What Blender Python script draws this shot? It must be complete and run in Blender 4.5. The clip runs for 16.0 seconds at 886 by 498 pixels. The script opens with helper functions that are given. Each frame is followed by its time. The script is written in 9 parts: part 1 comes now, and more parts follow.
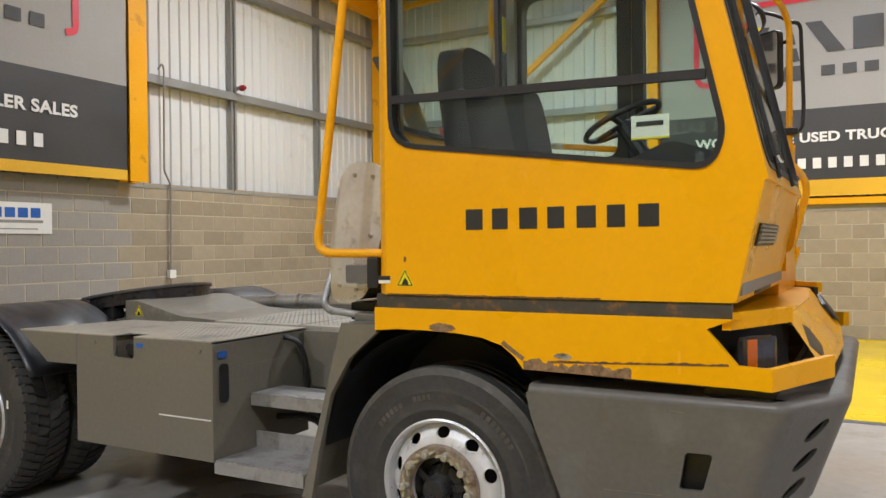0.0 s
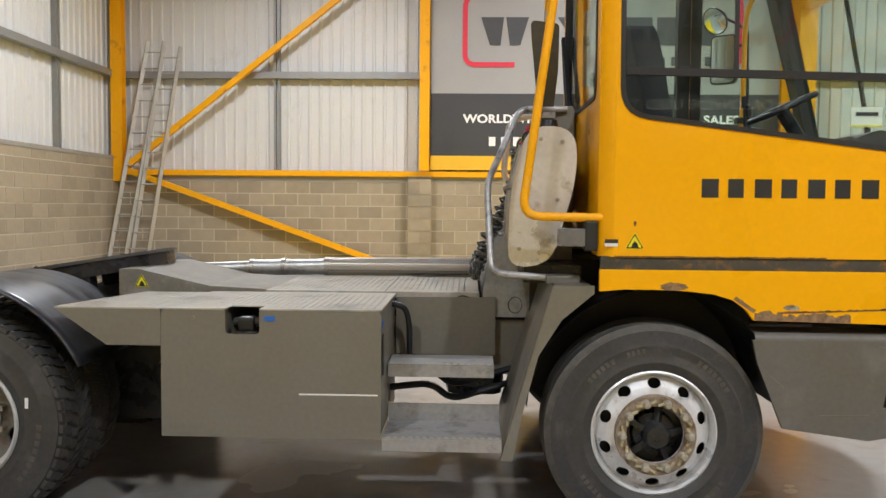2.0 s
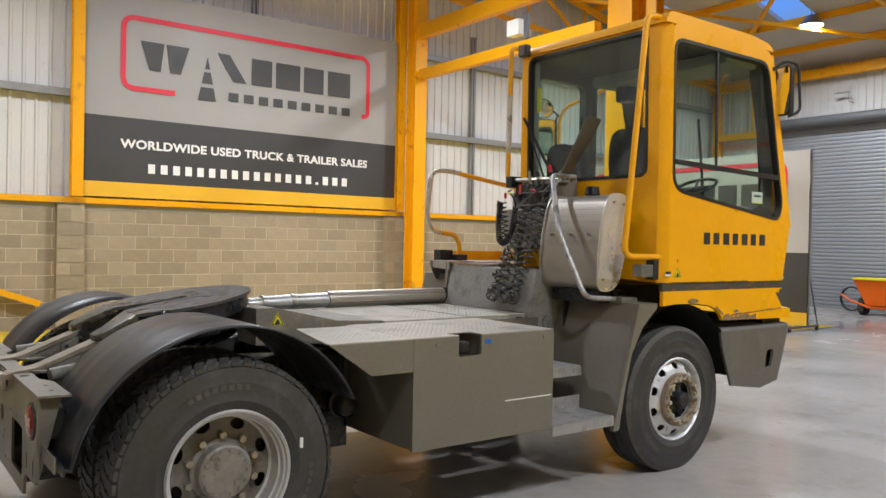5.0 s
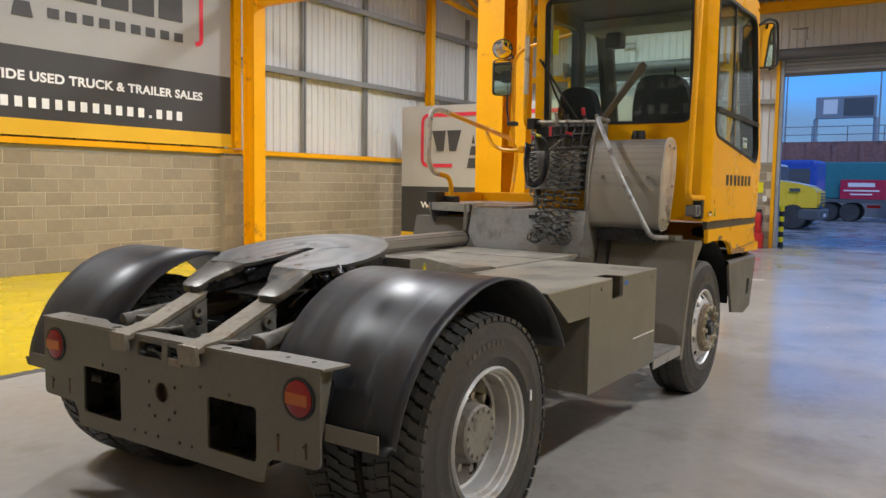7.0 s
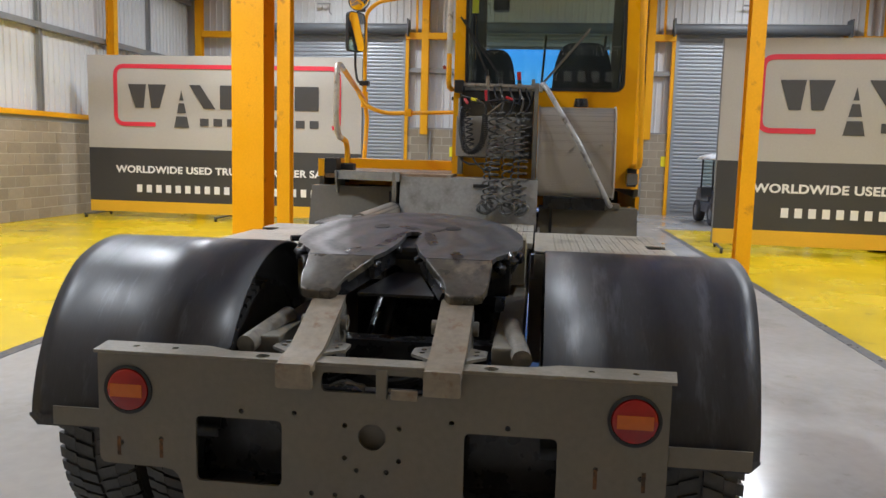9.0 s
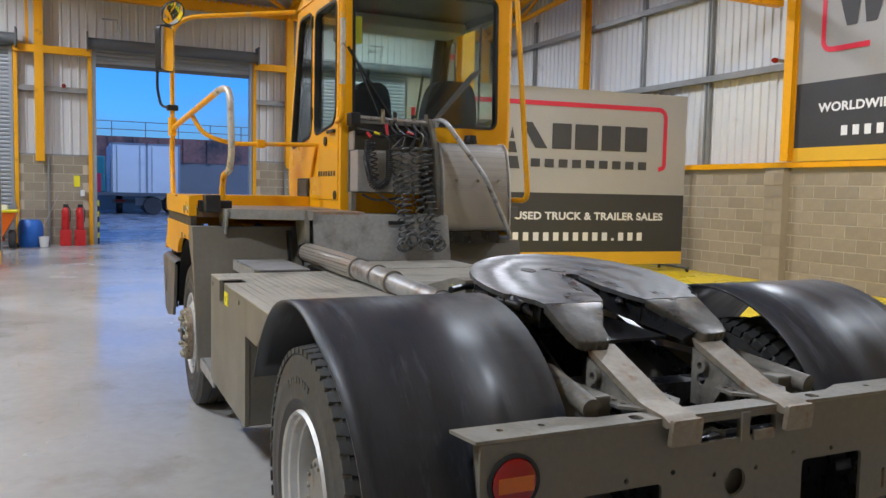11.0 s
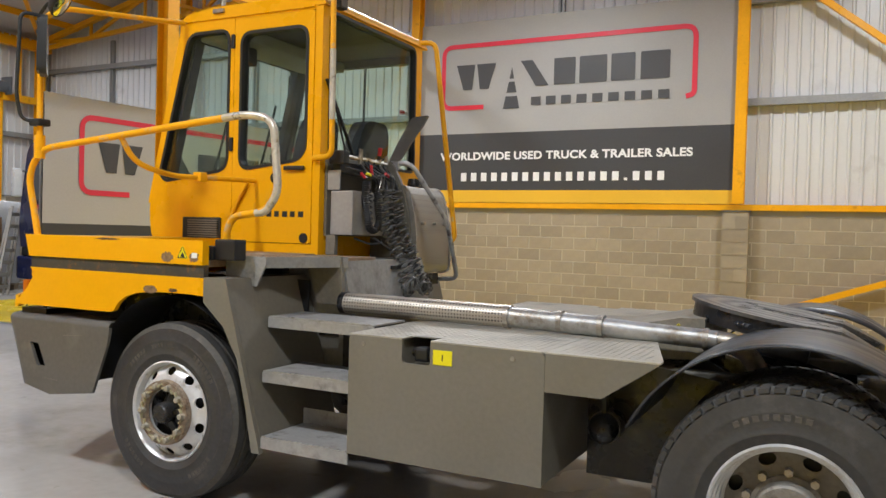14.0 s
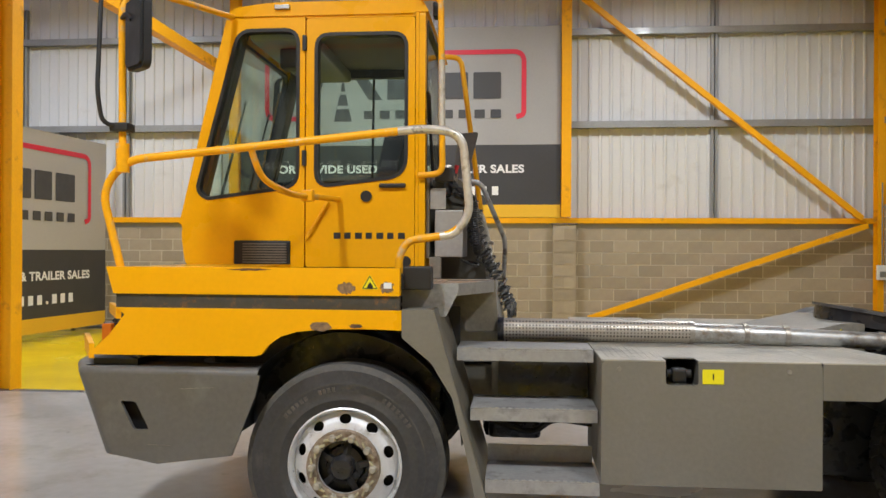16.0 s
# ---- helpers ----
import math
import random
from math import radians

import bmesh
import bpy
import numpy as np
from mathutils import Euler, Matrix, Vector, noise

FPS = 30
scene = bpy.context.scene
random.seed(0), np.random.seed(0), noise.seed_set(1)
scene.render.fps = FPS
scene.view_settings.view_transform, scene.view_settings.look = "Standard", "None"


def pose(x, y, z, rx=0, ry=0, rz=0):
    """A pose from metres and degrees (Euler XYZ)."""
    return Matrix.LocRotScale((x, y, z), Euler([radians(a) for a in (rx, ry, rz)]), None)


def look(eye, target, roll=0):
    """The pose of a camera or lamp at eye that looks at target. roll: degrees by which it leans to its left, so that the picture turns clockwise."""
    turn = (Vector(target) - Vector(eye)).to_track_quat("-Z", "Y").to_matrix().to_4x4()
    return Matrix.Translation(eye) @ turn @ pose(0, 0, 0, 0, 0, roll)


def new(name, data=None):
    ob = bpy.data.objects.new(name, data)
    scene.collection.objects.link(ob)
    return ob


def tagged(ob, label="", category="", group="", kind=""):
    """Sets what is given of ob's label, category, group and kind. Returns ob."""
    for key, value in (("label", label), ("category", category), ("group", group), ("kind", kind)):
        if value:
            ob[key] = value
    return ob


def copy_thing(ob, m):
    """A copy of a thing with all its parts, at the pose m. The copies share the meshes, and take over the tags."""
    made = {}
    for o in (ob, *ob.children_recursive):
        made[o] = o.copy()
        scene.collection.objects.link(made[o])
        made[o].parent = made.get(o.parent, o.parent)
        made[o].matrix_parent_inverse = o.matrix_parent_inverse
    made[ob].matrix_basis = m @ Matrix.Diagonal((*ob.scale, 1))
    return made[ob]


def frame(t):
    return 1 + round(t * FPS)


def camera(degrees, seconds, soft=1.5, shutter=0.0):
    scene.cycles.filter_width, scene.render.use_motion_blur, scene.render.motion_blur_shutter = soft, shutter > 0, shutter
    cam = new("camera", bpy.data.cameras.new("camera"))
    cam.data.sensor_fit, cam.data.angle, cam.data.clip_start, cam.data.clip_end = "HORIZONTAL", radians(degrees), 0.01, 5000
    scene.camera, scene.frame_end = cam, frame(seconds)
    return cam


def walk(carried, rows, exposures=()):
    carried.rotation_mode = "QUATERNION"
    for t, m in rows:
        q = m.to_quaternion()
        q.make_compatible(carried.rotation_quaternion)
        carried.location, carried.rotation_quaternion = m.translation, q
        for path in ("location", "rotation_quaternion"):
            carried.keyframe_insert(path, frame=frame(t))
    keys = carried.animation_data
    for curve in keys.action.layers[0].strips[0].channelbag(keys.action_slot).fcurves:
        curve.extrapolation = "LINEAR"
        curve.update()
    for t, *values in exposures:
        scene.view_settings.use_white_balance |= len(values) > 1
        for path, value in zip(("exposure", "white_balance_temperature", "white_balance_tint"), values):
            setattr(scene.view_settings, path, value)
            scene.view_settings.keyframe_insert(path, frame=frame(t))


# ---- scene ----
cam = camera(58.5, 16.0)
PATH = [
    (0, (5.604, -4.183, 1.553), (4.649, -2.426, 1.541), -0.6),
    (0.5, (5.027, -4.476, 1.552), (4.267, -2.629, 1.454), -0.4),
    (1, (4.408, -4.641, 1.524), (3.857, -2.722, 1.408), 0.2),
    (1.5, (3.741, -4.795, 1.544), (3.417, -2.824, 1.432), 0.4),
    (2, (3.08, -4.894, 1.552), (3.019, -2.898, 1.449), 0.5),
    (2.5, (2.42, -4.957, 1.565), (2.619, -2.968, 1.489), 0.6),
    (3, (1.788, -4.972, 1.585), (2.24, -3.024, 1.539), 0.8),
    (3.2, (1.544, -4.949, 1.604), (2.092, -3.026, 1.574), 1.0),
    (5.3, (-1.052, -4.545, 1.592), (0.224, -3.006, 1.548), 1.1),
    (5.5, (-1.226, -4.397, 1.602), (0.097, -2.898, 1.538), 1.1),
    (6, (-1.669, -3.998, 1.608), (-0.226, -2.617, 1.505), 0.9),
    (6.5, (-1.941, -3.486, 1.591), (-0.39, -2.232, 1.454), 0.6),
    (7, (-2.25, -2.932, 1.591), (-0.598, -1.816, 1.426), 0.9),
    (7.5, (-2.433, -2.359, 1.583), (-0.687, -1.404, 1.379), 1.0),
    (8, (-2.54, -1.726, 1.565), (-0.702, -0.975, 1.326), 1.3),
    (8.5, (-2.594, -1.123, 1.563), (-0.677, -0.612, 1.306), 1.2),
    (9, (-2.543, -0.502, 1.58), (-0.571, -0.272, 1.339), 1.5),
    (9.5, (-2.521, 0.131, 1.637), (-0.528, 0.067, 1.488), 1.5),
    (10, (-2.426, 0.758, 1.667), (-0.449, 0.46, 1.617), 1.3),
    (10.2, (-2.345, 0.998, 1.602), (-0.387, 0.597, 1.54), 1.2),
    (12.3, (-1.315, 3.41, 1.576), (0.115, 2.022, 1.408), 2.3),
    (12.5, (-1.188, 3.628, 1.606), (0.188, 2.184, 1.461), 2.4),
    (13, (-0.725, 4.047, 1.607), (0.498, 2.467, 1.514), 2.3),
    (13.5, (-0.154, 4.337, 1.606), (0.914, 2.647, 1.549), 2.0),
    (14, (0.465, 4.574, 1.588), (1.377, 2.795, 1.549), 1.6),
    (14.5, (1.114, 4.777, 1.603), (1.847, 2.917, 1.587), 1.0),
    (15, (1.769, 4.98, 1.606), (2.335, 3.061, 1.601), 0.5),
    (15.5, (2.438, 5.097, 1.623), (2.828, 3.135, 1.629), 0.2),
    (16, (3.106, 5.159, 1.601), (3.288, 3.168, 1.605), 0.3),
]
walk(cam, [(t, look(eye, target, roll)) for t, eye, target, roll in PATH], [(0, 0.07, 6520, 10), (0.5, 0.12, 6520, 10), (1, 0.13, 6520, 10), (2, 0.21, 6520, 10), (3.5, 0.1, 6500, 10), (6, 0.09, 6360, 10), (6.6, 0.03, 6430, 10), (7.2, -0.03, 6750, 10), (8.2, 0.0, 6400, 10), (9, 0.04, 6270, 10), (9.5, 0.18, 6190, 10), (10, 0.0, 5820, 10), (12.5, 0.06, 6460, 10), (16, 0.02, 6480, 10)])

# ---- world and lights ----
world = bpy.data.worlds.new("dusk")
scene.world = world
world.use_nodes = True
wn, wl = world.node_tree.nodes, world.node_tree.links
sky = wn.new("ShaderNodeTexSky")
sky.sky_type, sky.sun_disc = "NISHITA", False
sky.sun_elevation, sky.sun_rotation, sky.ozone_density, sky.dust_density = radians(5), radians(200), 4.0, 0.3
tint = wn.new("ShaderNodeMixRGB")
tint.blend_type, tint.inputs[0].default_value, tint.inputs[2].default_value = "MULTIPLY", 1.0, (0.38, 0.74, 1.5, 1)
wl.new(sky.outputs[0], tint.inputs[1])
# broken cloud over the blue
wtc, wmap, cloud, cramp, cmix = (wn.new("ShaderNodeTexCoord"), wn.new("ShaderNodeMapping"), wn.new("ShaderNodeTexNoise"), wn.new("ShaderNodeMapRange"),
                                 wn.new("ShaderNodeMixRGB"))
wmap.inputs["Scale"].default_value = (1.0, 1.0, 4.0)
wl.new(wtc.outputs["Generated"], wmap.inputs[0])
wl.new(wmap.outputs[0], cloud.inputs["Vector"])
cloud.inputs["Scale"].default_value, cloud.inputs["Detail"].default_value = 2.6, 6
cramp.inputs[1].default_value, cramp.inputs[2].default_value = 0.40, 0.68
wl.new(cloud.outputs["Fac"], cramp.inputs[0])
cmix.inputs[2].default_value = (0.42, 0.73, 1.32, 1)
wl.new(cramp.outputs[0], cmix.inputs[0])
wl.new(tint.outputs[0], cmix.inputs[1])
wl.new(cmix.outputs[0], wn["Background"].inputs[0])
wn["Background"].inputs[1].default_value = 0.39
sun_data = bpy.data.lights.new("sun", "SUN")
sun_data.energy, sun_data.angle, sun_data.color = 1.0, radians(20), (0.8, 0.88, 1.0)
sun_lamp = new("sun", sun_data)
sun_lamp.matrix_basis = look((0, 0, 30), (30, 14, 0))

# high-bay lamps under the roof
LAMPS = [(x, y) for x in (0.1, 5.6, 11.5, 17.5) for y in (-6.1, 5.2)]
LAMP_Z, LAMP_WATTS, LAMP_COLOUR = 6.9, {0.1: 300, 5.6: 360, 11.5: 300, 17.5: 245}, (0.90, 0.945, 1.0)
for lx, ly in LAMPS:
    ld = bpy.data.lights.new("high_bay", "AREA")
    ld.shape, ld.size, ld.energy, ld.color = "DISK", 0.55, LAMP_WATTS[lx] * (0.80 if ly < 0 else 1.03), LAMP_COLOUR
    ld.spread = radians(165)
    new("high_bay_light", ld).matrix_basis = pose(lx, ly, LAMP_Z - 0.065)

# ---- helpers of this scene ----
def nodes_of(mat):
    mat.use_nodes = True
    nt = mat.node_tree
    return nt, nt.nodes, nt.links, nt.nodes["Principled BSDF"]


def surface(name, colour, rough=0.5, metal=0.0, vary=0.12, scale=6.0, bump=0.0, bump_scale=60.0, dirt=None, dirt_amount=0.0,
            dirt_scale=3.0, fine=40.0, coat=0.0, rough_vary=0.12, pieces=0.0, islands=0.0, stretch=(1, 1, 1)):
    """A procedural surface: broad and fine variation of colour, patchy dirt, fine relief, uneven gloss."""
    mat = bpy.data.materials.new(name)
    nt, n, l, bsdf = nodes_of(mat)
    tc = n.new("ShaderNodeTexCoord")
    mp = n.new("ShaderNodeMapping")
    mp.inputs["Scale"].default_value = stretch
    l.new(tc.outputs["Object"], mp.inputs["Vector"])
    big = n.new("ShaderNodeTexNoise")
    big.inputs["Scale"].default_value, big.inputs["Detail"].default_value = scale, 5
    small = n.new("ShaderNodeTexNoise")
    small.inputs["Scale"].default_value, small.inputs["Detail"].default_value = fine, 4
    for t in (big, small):
        l.new(mp.outputs[0], t.inputs["Vector"])
    mixn = n.new("ShaderNodeMath")
    mixn.operation = "ADD"
    l.new(big.outputs["Fac"], mixn.inputs[0])
    l.new(small.outputs["Fac"], mixn.inputs[1])
    last = mixn.outputs[0]
    if pieces or islands:
        src = n.new("ShaderNodeObjectInfo") if pieces else n.new("ShaderNodeNewGeometry")
        m = n.new("ShaderNodeMath")
        m.operation = "MULTIPLY_ADD"
        l.new(src.outputs["Random" if pieces else "Random Per Island"], m.inputs[0])
        m.inputs[1].default_value = (pieces or islands) * 2
        m2 = n.new("ShaderNodeMath")
        m2.operation = "SUBTRACT"
        l.new(last, m2.inputs[0])
        m2.inputs[1].default_value = pieces or islands
        l.new(m2.outputs[0], m.inputs[2])
        last = m.outputs[0]
    ramp = n.new("ShaderNodeMapRange")
    ramp.inputs[1].default_value, ramp.inputs[2].default_value = 0.6, 1.4
    ramp.inputs[3].default_value, ramp.inputs[4].default_value = 1 - vary, 1 + vary
    l.new(last, ramp.inputs[0])
    mul = n.new("ShaderNodeVectorMath")
    mul.operation = "SCALE"
    mul.inputs[0].default_value = colour
    l.new(ramp.outputs[0], mul.inputs["Scale"])
    out = mul.outputs[0]
    if dirt:
        patch = n.new("ShaderNodeTexNoise")
        patch.inputs["Scale"].default_value, patch.inputs["Detail"].default_value = dirt_scale, 8
        patch.inputs["Roughness"].default_value = 0.65
        l.new(mp.outputs[0], patch.inputs["Vector"])
        r = n.new("ShaderNodeMapRange")
        r.inputs[1].default_value, r.inputs[2].default_value = 0.62 - dirt_amount * 0.25, 0.74 - dirt_amount * 0.2
        l.new(patch.outputs["Fac"], r.inputs[0])
        mx = n.new("ShaderNodeMixRGB")
        mx.inputs[2].default_value = (*dirt, 1)
        l.new(r.outputs[0], mx.inputs[0])
        l.new(out, mx.inputs[1])
        out = mx.outputs[0]
    l.new(out, bsdf.inputs["Base Color"])
    rr = n.new("ShaderNodeMapRange")
    rr.inputs[1].default_value, rr.inputs[2].default_value = 0.3, 0.7
    rr.inputs[3].default_value, rr.inputs[4].default_value = max(0.02, rough - rough_vary), min(1, rough + rough_vary)
    l.new(big.outputs["Fac"], rr.inputs[0])
    l.new(rr.outputs[0], bsdf.inputs["Roughness"])
    bsdf.inputs["Metallic"].default_value = metal
    bsdf.inputs["Coat Weight"].default_value = coat
    if bump:
        bn = n.new("ShaderNodeTexNoise")
        bn.inputs["Scale"].default_value, bn.inputs["Detail"].default_value = bump_scale, 6
        l.new(mp.outputs[0], bn.inputs["Vector"])
        b = n.new("ShaderNodeBump")
        b.inputs["Strength"].default_value, b.inputs["Distance"].default_value = bump, 0.02
        l.new(bn.outputs["Fac"], b.inputs["Height"])
        l.new(b.outputs[0], bsdf.inputs["Normal"])
    return mat


def glow(name, colour, strength):
    mat = bpy.data.materials.new(name)
    nt, n, l, bsdf = nodes_of(mat)
    bsdf.inputs["Emission Color"].default_value = (*colour, 1)
    bsdf.inputs["Emission Strength"].default_value = strength
    bsdf.inputs["Base Color"].default_value = (0.8, 0.8, 0.8, 1)
    return mat


def clear_glass(name, colour=(0.9, 0.95, 0.93), rough=0.0):
    """Thin pane: mostly clear, with mirror gloss that grows towards grazing sight."""
    mat = bpy.data.materials.new(name)
    nt, n, l, bsdf = nodes_of(mat)
    n.remove(bsdf)
    tr, gl, fr, mx = (n.new("ShaderNodeBsdfTransparent"), n.new("ShaderNodeBsdfGlossy"), n.new("ShaderNodeLayerWeight"),
                      n.new("ShaderNodeMixShader"))
    pw, sc = n.new("ShaderNodeMath"), n.new("ShaderNodeMath")
    pw.operation, sc.operation = "POWER", "MULTIPLY_ADD"
    tr.inputs[0].default_value = (*colour, 1)
    gl.inputs["Roughness"].default_value = rough
    l.new(fr.outputs["Facing"], pw.inputs[0])
    pw.inputs[1].default_value = 4.0
    l.new(pw.outputs[0], sc.inputs[0])
    sc.inputs[1].default_value, sc.inputs[2].default_value = 0.6, 0.035
    l.new(sc.outputs[0], mx.inputs[0])
    l.new(tr.outputs[0], mx.inputs[1])
    l.new(gl.outputs[0], mx.inputs[2])
    l.new(mx.outputs[0], n["Material Output"].inputs["Surface"])
    return mat


YELLOW = surface("cab_yellow", (0.85, 0.40, 0.001), 0.34, vary=0.04, scale=2, bump=0.004, bump_scale=8, coat=0.12)
YELLOW_RAIL = surface("rail_yellow", (0.86, 0.40, 0.006), 0.4, vary=0.08, dirt=(0.5, 0.42, 0.3), dirt_amount=0.15, dirt_scale=8, bump=0.05)
STEEL_ORANGE = surface("steelwork_orange", (0.82, 0.375, 0.003), 0.45, vary=0.08, scale=1.5, dirt=(0.4, 0.17, 0.02), dirt_amount=0.08, bump=0.03)
for mat in (YELLOW, YELLOW_RAIL, STEEL_ORANGE):
    mat.node_tree.nodes["Principled BSDF"].inputs["Specular IOR Level"].default_value = 0.3
GREY = surface("chassis_grey", (0.163, 0.151, 0.122), 0.48, vary=0.12, scale=3, dirt=(0.16, 0.15, 0.12), dirt_amount=0.2, dirt_scale=4, bump=0.06, bump_scale=90)
BUMPER = surface("bumper_grey", (0.112, 0.106, 0.094), 0.46, vary=0.14, scale=3, dirt=(0.14, 0.135, 0.12), dirt_amount=0.25, dirt_scale=4, bump=0.05, bump_scale=70)
GREY_WORN = surface("chassis_grey_worn", (0.19, 0.173, 0.137), 0.45, vary=0.2, scale=5, dirt=(0.26, 0.24, 0.2), dirt_amount=0.45, dirt_scale=5, bump=0.12)
TREAD = surface("tread_plate", (0.40, 0.375, 0.315), 0.42, 0.1, vary=0.18, scale=5, dirt=(0.20, 0.19, 0.165), dirt_amount=0.3, bump=0.08)
TREAD_RIB = surface("worn_tread_rib", (0.33, 0.305, 0.25), 0.45, 0.1, vary=0.15, scale=9)
GALV = surface("galvanised_steel", (0.43, 0.435, 0.44), 0.42, 0.45, vary=0.22, scale=12, dirt=(0.13, 0.11, 0.1), dirt_amount=0.4, dirt_scale=9, bump=0.1)
STAINLESS = surface("stainless_steel", (0.47, 0.475, 0.465), 0.38, 0.75, vary=0.2, scale=5, dirt=(0.26, 0.22, 0.17), dirt_amount=0.35, dirt_scale=6, bump=0.03)
STEEL = surface("bare_steel", (0.40, 0.37, 0.32), 0.42, 0.8, vary=0.25, scale=8, dirt=(0.1, 0.07, 0.05), dirt_amount=0.35, dirt_scale=8, bump=0.1)
RUBBER = surface("tyre_rubber", (0.043, 0.0415, 0.039), 0.60, vary=0.25, scale=4, dirt=(0.080, 0.074, 0.066), dirt_amount=0.4, dirt_scale=4, bump=0.10)
FENDER = surface("fender_plastic", (0.021, 0.022, 0.026), 0.40, vary=0.26, scale=2.2, dirt=(0.060, 0.064, 0.076), dirt_amount=0.34, dirt_scale=3.0, fine=24, rough_vary=0.12, stretch=(1.0, 5, 1.0))
BLACK = surface("black_plastic", (0.014, 0.014, 0.015), 0.5, vary=0.25)
GREASE = surface("greasy_black_steel", (0.022, 0.022, 0.024), 0.3, 0.2, vary=0.5, scale=9, dirt=(0.05, 0.049, 0.048), dirt_amount=0.25, dirt_scale=4, bump=0.18, bump_scale=14, rough_vary=0.15)
PLATE = surface("coupling_plate", (0.095, 0.094, 0.094), 0.36, 0.25, vary=0.4, scale=5, dirt=(0.04, 0.04, 0.041), dirt_amount=0.40, dirt_scale=5, bump=0.08, bump_scale=12, rough_vary=0.10)
NUT_CAP = surface("dull_nut_cap", (0.36, 0.325, 0.25), 0.5, 0.2, vary=0.25, scale=20, dirt=(0.24, 0.17, 0.10), dirt_amount=0.35, dirt_scale=30)
NUT_TAG = surface("pale_nut_tag", (0.42, 0.38, 0.23), 0.55, vary=0.2, scale=20, dirt=(0.22, 0.15, 0.08), dirt_amount=0.3, dirt_scale=30)
WHEEL_SILVER = surface("wheel_silver", (0.66, 0.665, 0.67), 0.38, 0.35, vary=0.10, scale=8, dirt=(0.36, 0.33, 0.29), dirt_amount=0.2, dirt_scale=9)
RUST = surface("rust", (0.16, 0.075, 0.03), 0.85, vary=0.5, scale=18, dirt=(0.05, 0.035, 0.025), dirt_amount=0.5, dirt_scale=25, bump=0.3)
DARKBAND = surface("dark_band", (0.05, 0.045, 0.035), 0.6, vary=0.3, scale=12, dirt=(0.22, 0.1, 0.02), dirt_amount=0.25, dirt_scale=12)
GLASS = clear_glass("cab_glass", (0.875, 0.94, 0.91))
SEAT = surface("seat_cloth", (0.022, 0.022, 0.026), 0.9, vary=0.3, scale=30, bump=0.3, bump_scale=200)
LINING = surface("dark_cab_trim", (0.055, 0.05, 0.045), 0.7, vary=0.2)
INTERIOR = surface("cab_lining", (0.26, 0.26, 0.25), 0.75, vary=0.15)
MIRROR = surface("mirror_glass", (0.85, 0.87, 0.88), 0.03, 1.0, vary=0.02, rough_vary=0.01)
AMBER = surface("amber_lens", (0.55, 0.13, 0.01), 0.2, vary=0.1)
RED_LENS = surface("red_lens", (0.27, 0.010, 0.008), 0.2, vary=0.1)
CLEAR_LENS = surface("clear_lens", (0.22, 0.22, 0.225), 0.10, 0.5, vary=0.1)
BLUE = surface("blue_plastic", (0.02, 0.12, 0.45), 0.4)
LABEL_YELLOW = surface("label_yellow", (0.8, 0.7, 0.01), 0.5, vary=0.05)
LABEL_WHITE = surface("label_white", (0.75, 0.75, 0.72), 0.5, vary=0.06)
INK = surface("ink_black", (0.02, 0.02, 0.02), 0.5, vary=0.1)
HOSE = surface("hose_grey", (0.095, 0.094, 0.09), 0.28, vary=0.4, scale=14)
BARE = surface("bare_worn_tube", (0.62, 0.58, 0.50), 0.36, 0.45, vary=0.15, scale=10, dirt=(0.35, 0.28, 0.18), dirt_amount=0.25, dirt_scale=14)
RUST_PALE = surface("rusty_scrape", (0.24, 0.145, 0.07), 0.8, vary=0.45, scale=22, dirt=(0.10, 0.06, 0.035), dirt_amount=0.5, dirt_scale=28, bump=0.25)
ALU_BOX = surface("alu_box", (0.36, 0.35, 0.33), 0.45, 0.3, vary=0.12, scale=8)
RED_HOSE = surface("red_fitting", (0.5, 0.02, 0.03), 0.4)


def worn_floor(name, colour, dust, rough):
    """Painted concrete: broad cloudy tone, dust patches, long scuffs and small dark specks."""
    mat = surface(name, colour, rough, vary=0.09, scale=0.7, dirt=dust, dirt_amount=0.32, dirt_scale=0.9, fine=11, bump=0.02, bump_scale=5, rough_vary=0.09)
    nt, n, l, bsdf = nodes_of(mat)
    last = bsdf.inputs["Base Color"].links[0].from_socket
    tc = n.new("ShaderNodeTexCoord")
    for scale, lo, hi, tone, stretch in ((26.0, 0.70, 0.76, 0.55, (1, 1, 1)), (5.0, 0.64, 0.72, 0.80, (1, 1, 1)), (2.6, 0.66, 0.74, 1.12, (0.25, 3.0, 1)), (3.1, 0.66, 0.73, 0.84, (0.3, 4.0, 1))):
        mp, no, mr, mx = n.new("ShaderNodeMapping"), n.new("ShaderNodeTexNoise"), n.new("ShaderNodeMapRange"), n.new("ShaderNodeMixRGB")
        mp.inputs["Scale"].default_value, mp.inputs["Rotation"].default_value = stretch, (0, 0, 0.25)
        no.inputs["Scale"].default_value, no.inputs["Detail"].default_value, no.inputs["Roughness"].default_value = scale, 7, 0.62
        mr.inputs[1].default_value, mr.inputs[2].default_value = lo, hi
        mx.blend_type, mx.inputs[2].default_value = "MULTIPLY", (tone, tone * 0.985, tone * 0.96, 1)
        l.new(tc.outputs["Object"], mp.inputs["Vector"])
        l.new(mp.outputs[0], no.inputs["Vector"])
        l.new(no.outputs["Fac"], mr.inputs[0])
        l.new(mr.outputs[0], mx.inputs[0])
        l.new(last, mx.inputs[1])
        last = mx.outputs[0]
    l.new(last, bsdf.inputs["Base Color"])
    return mat


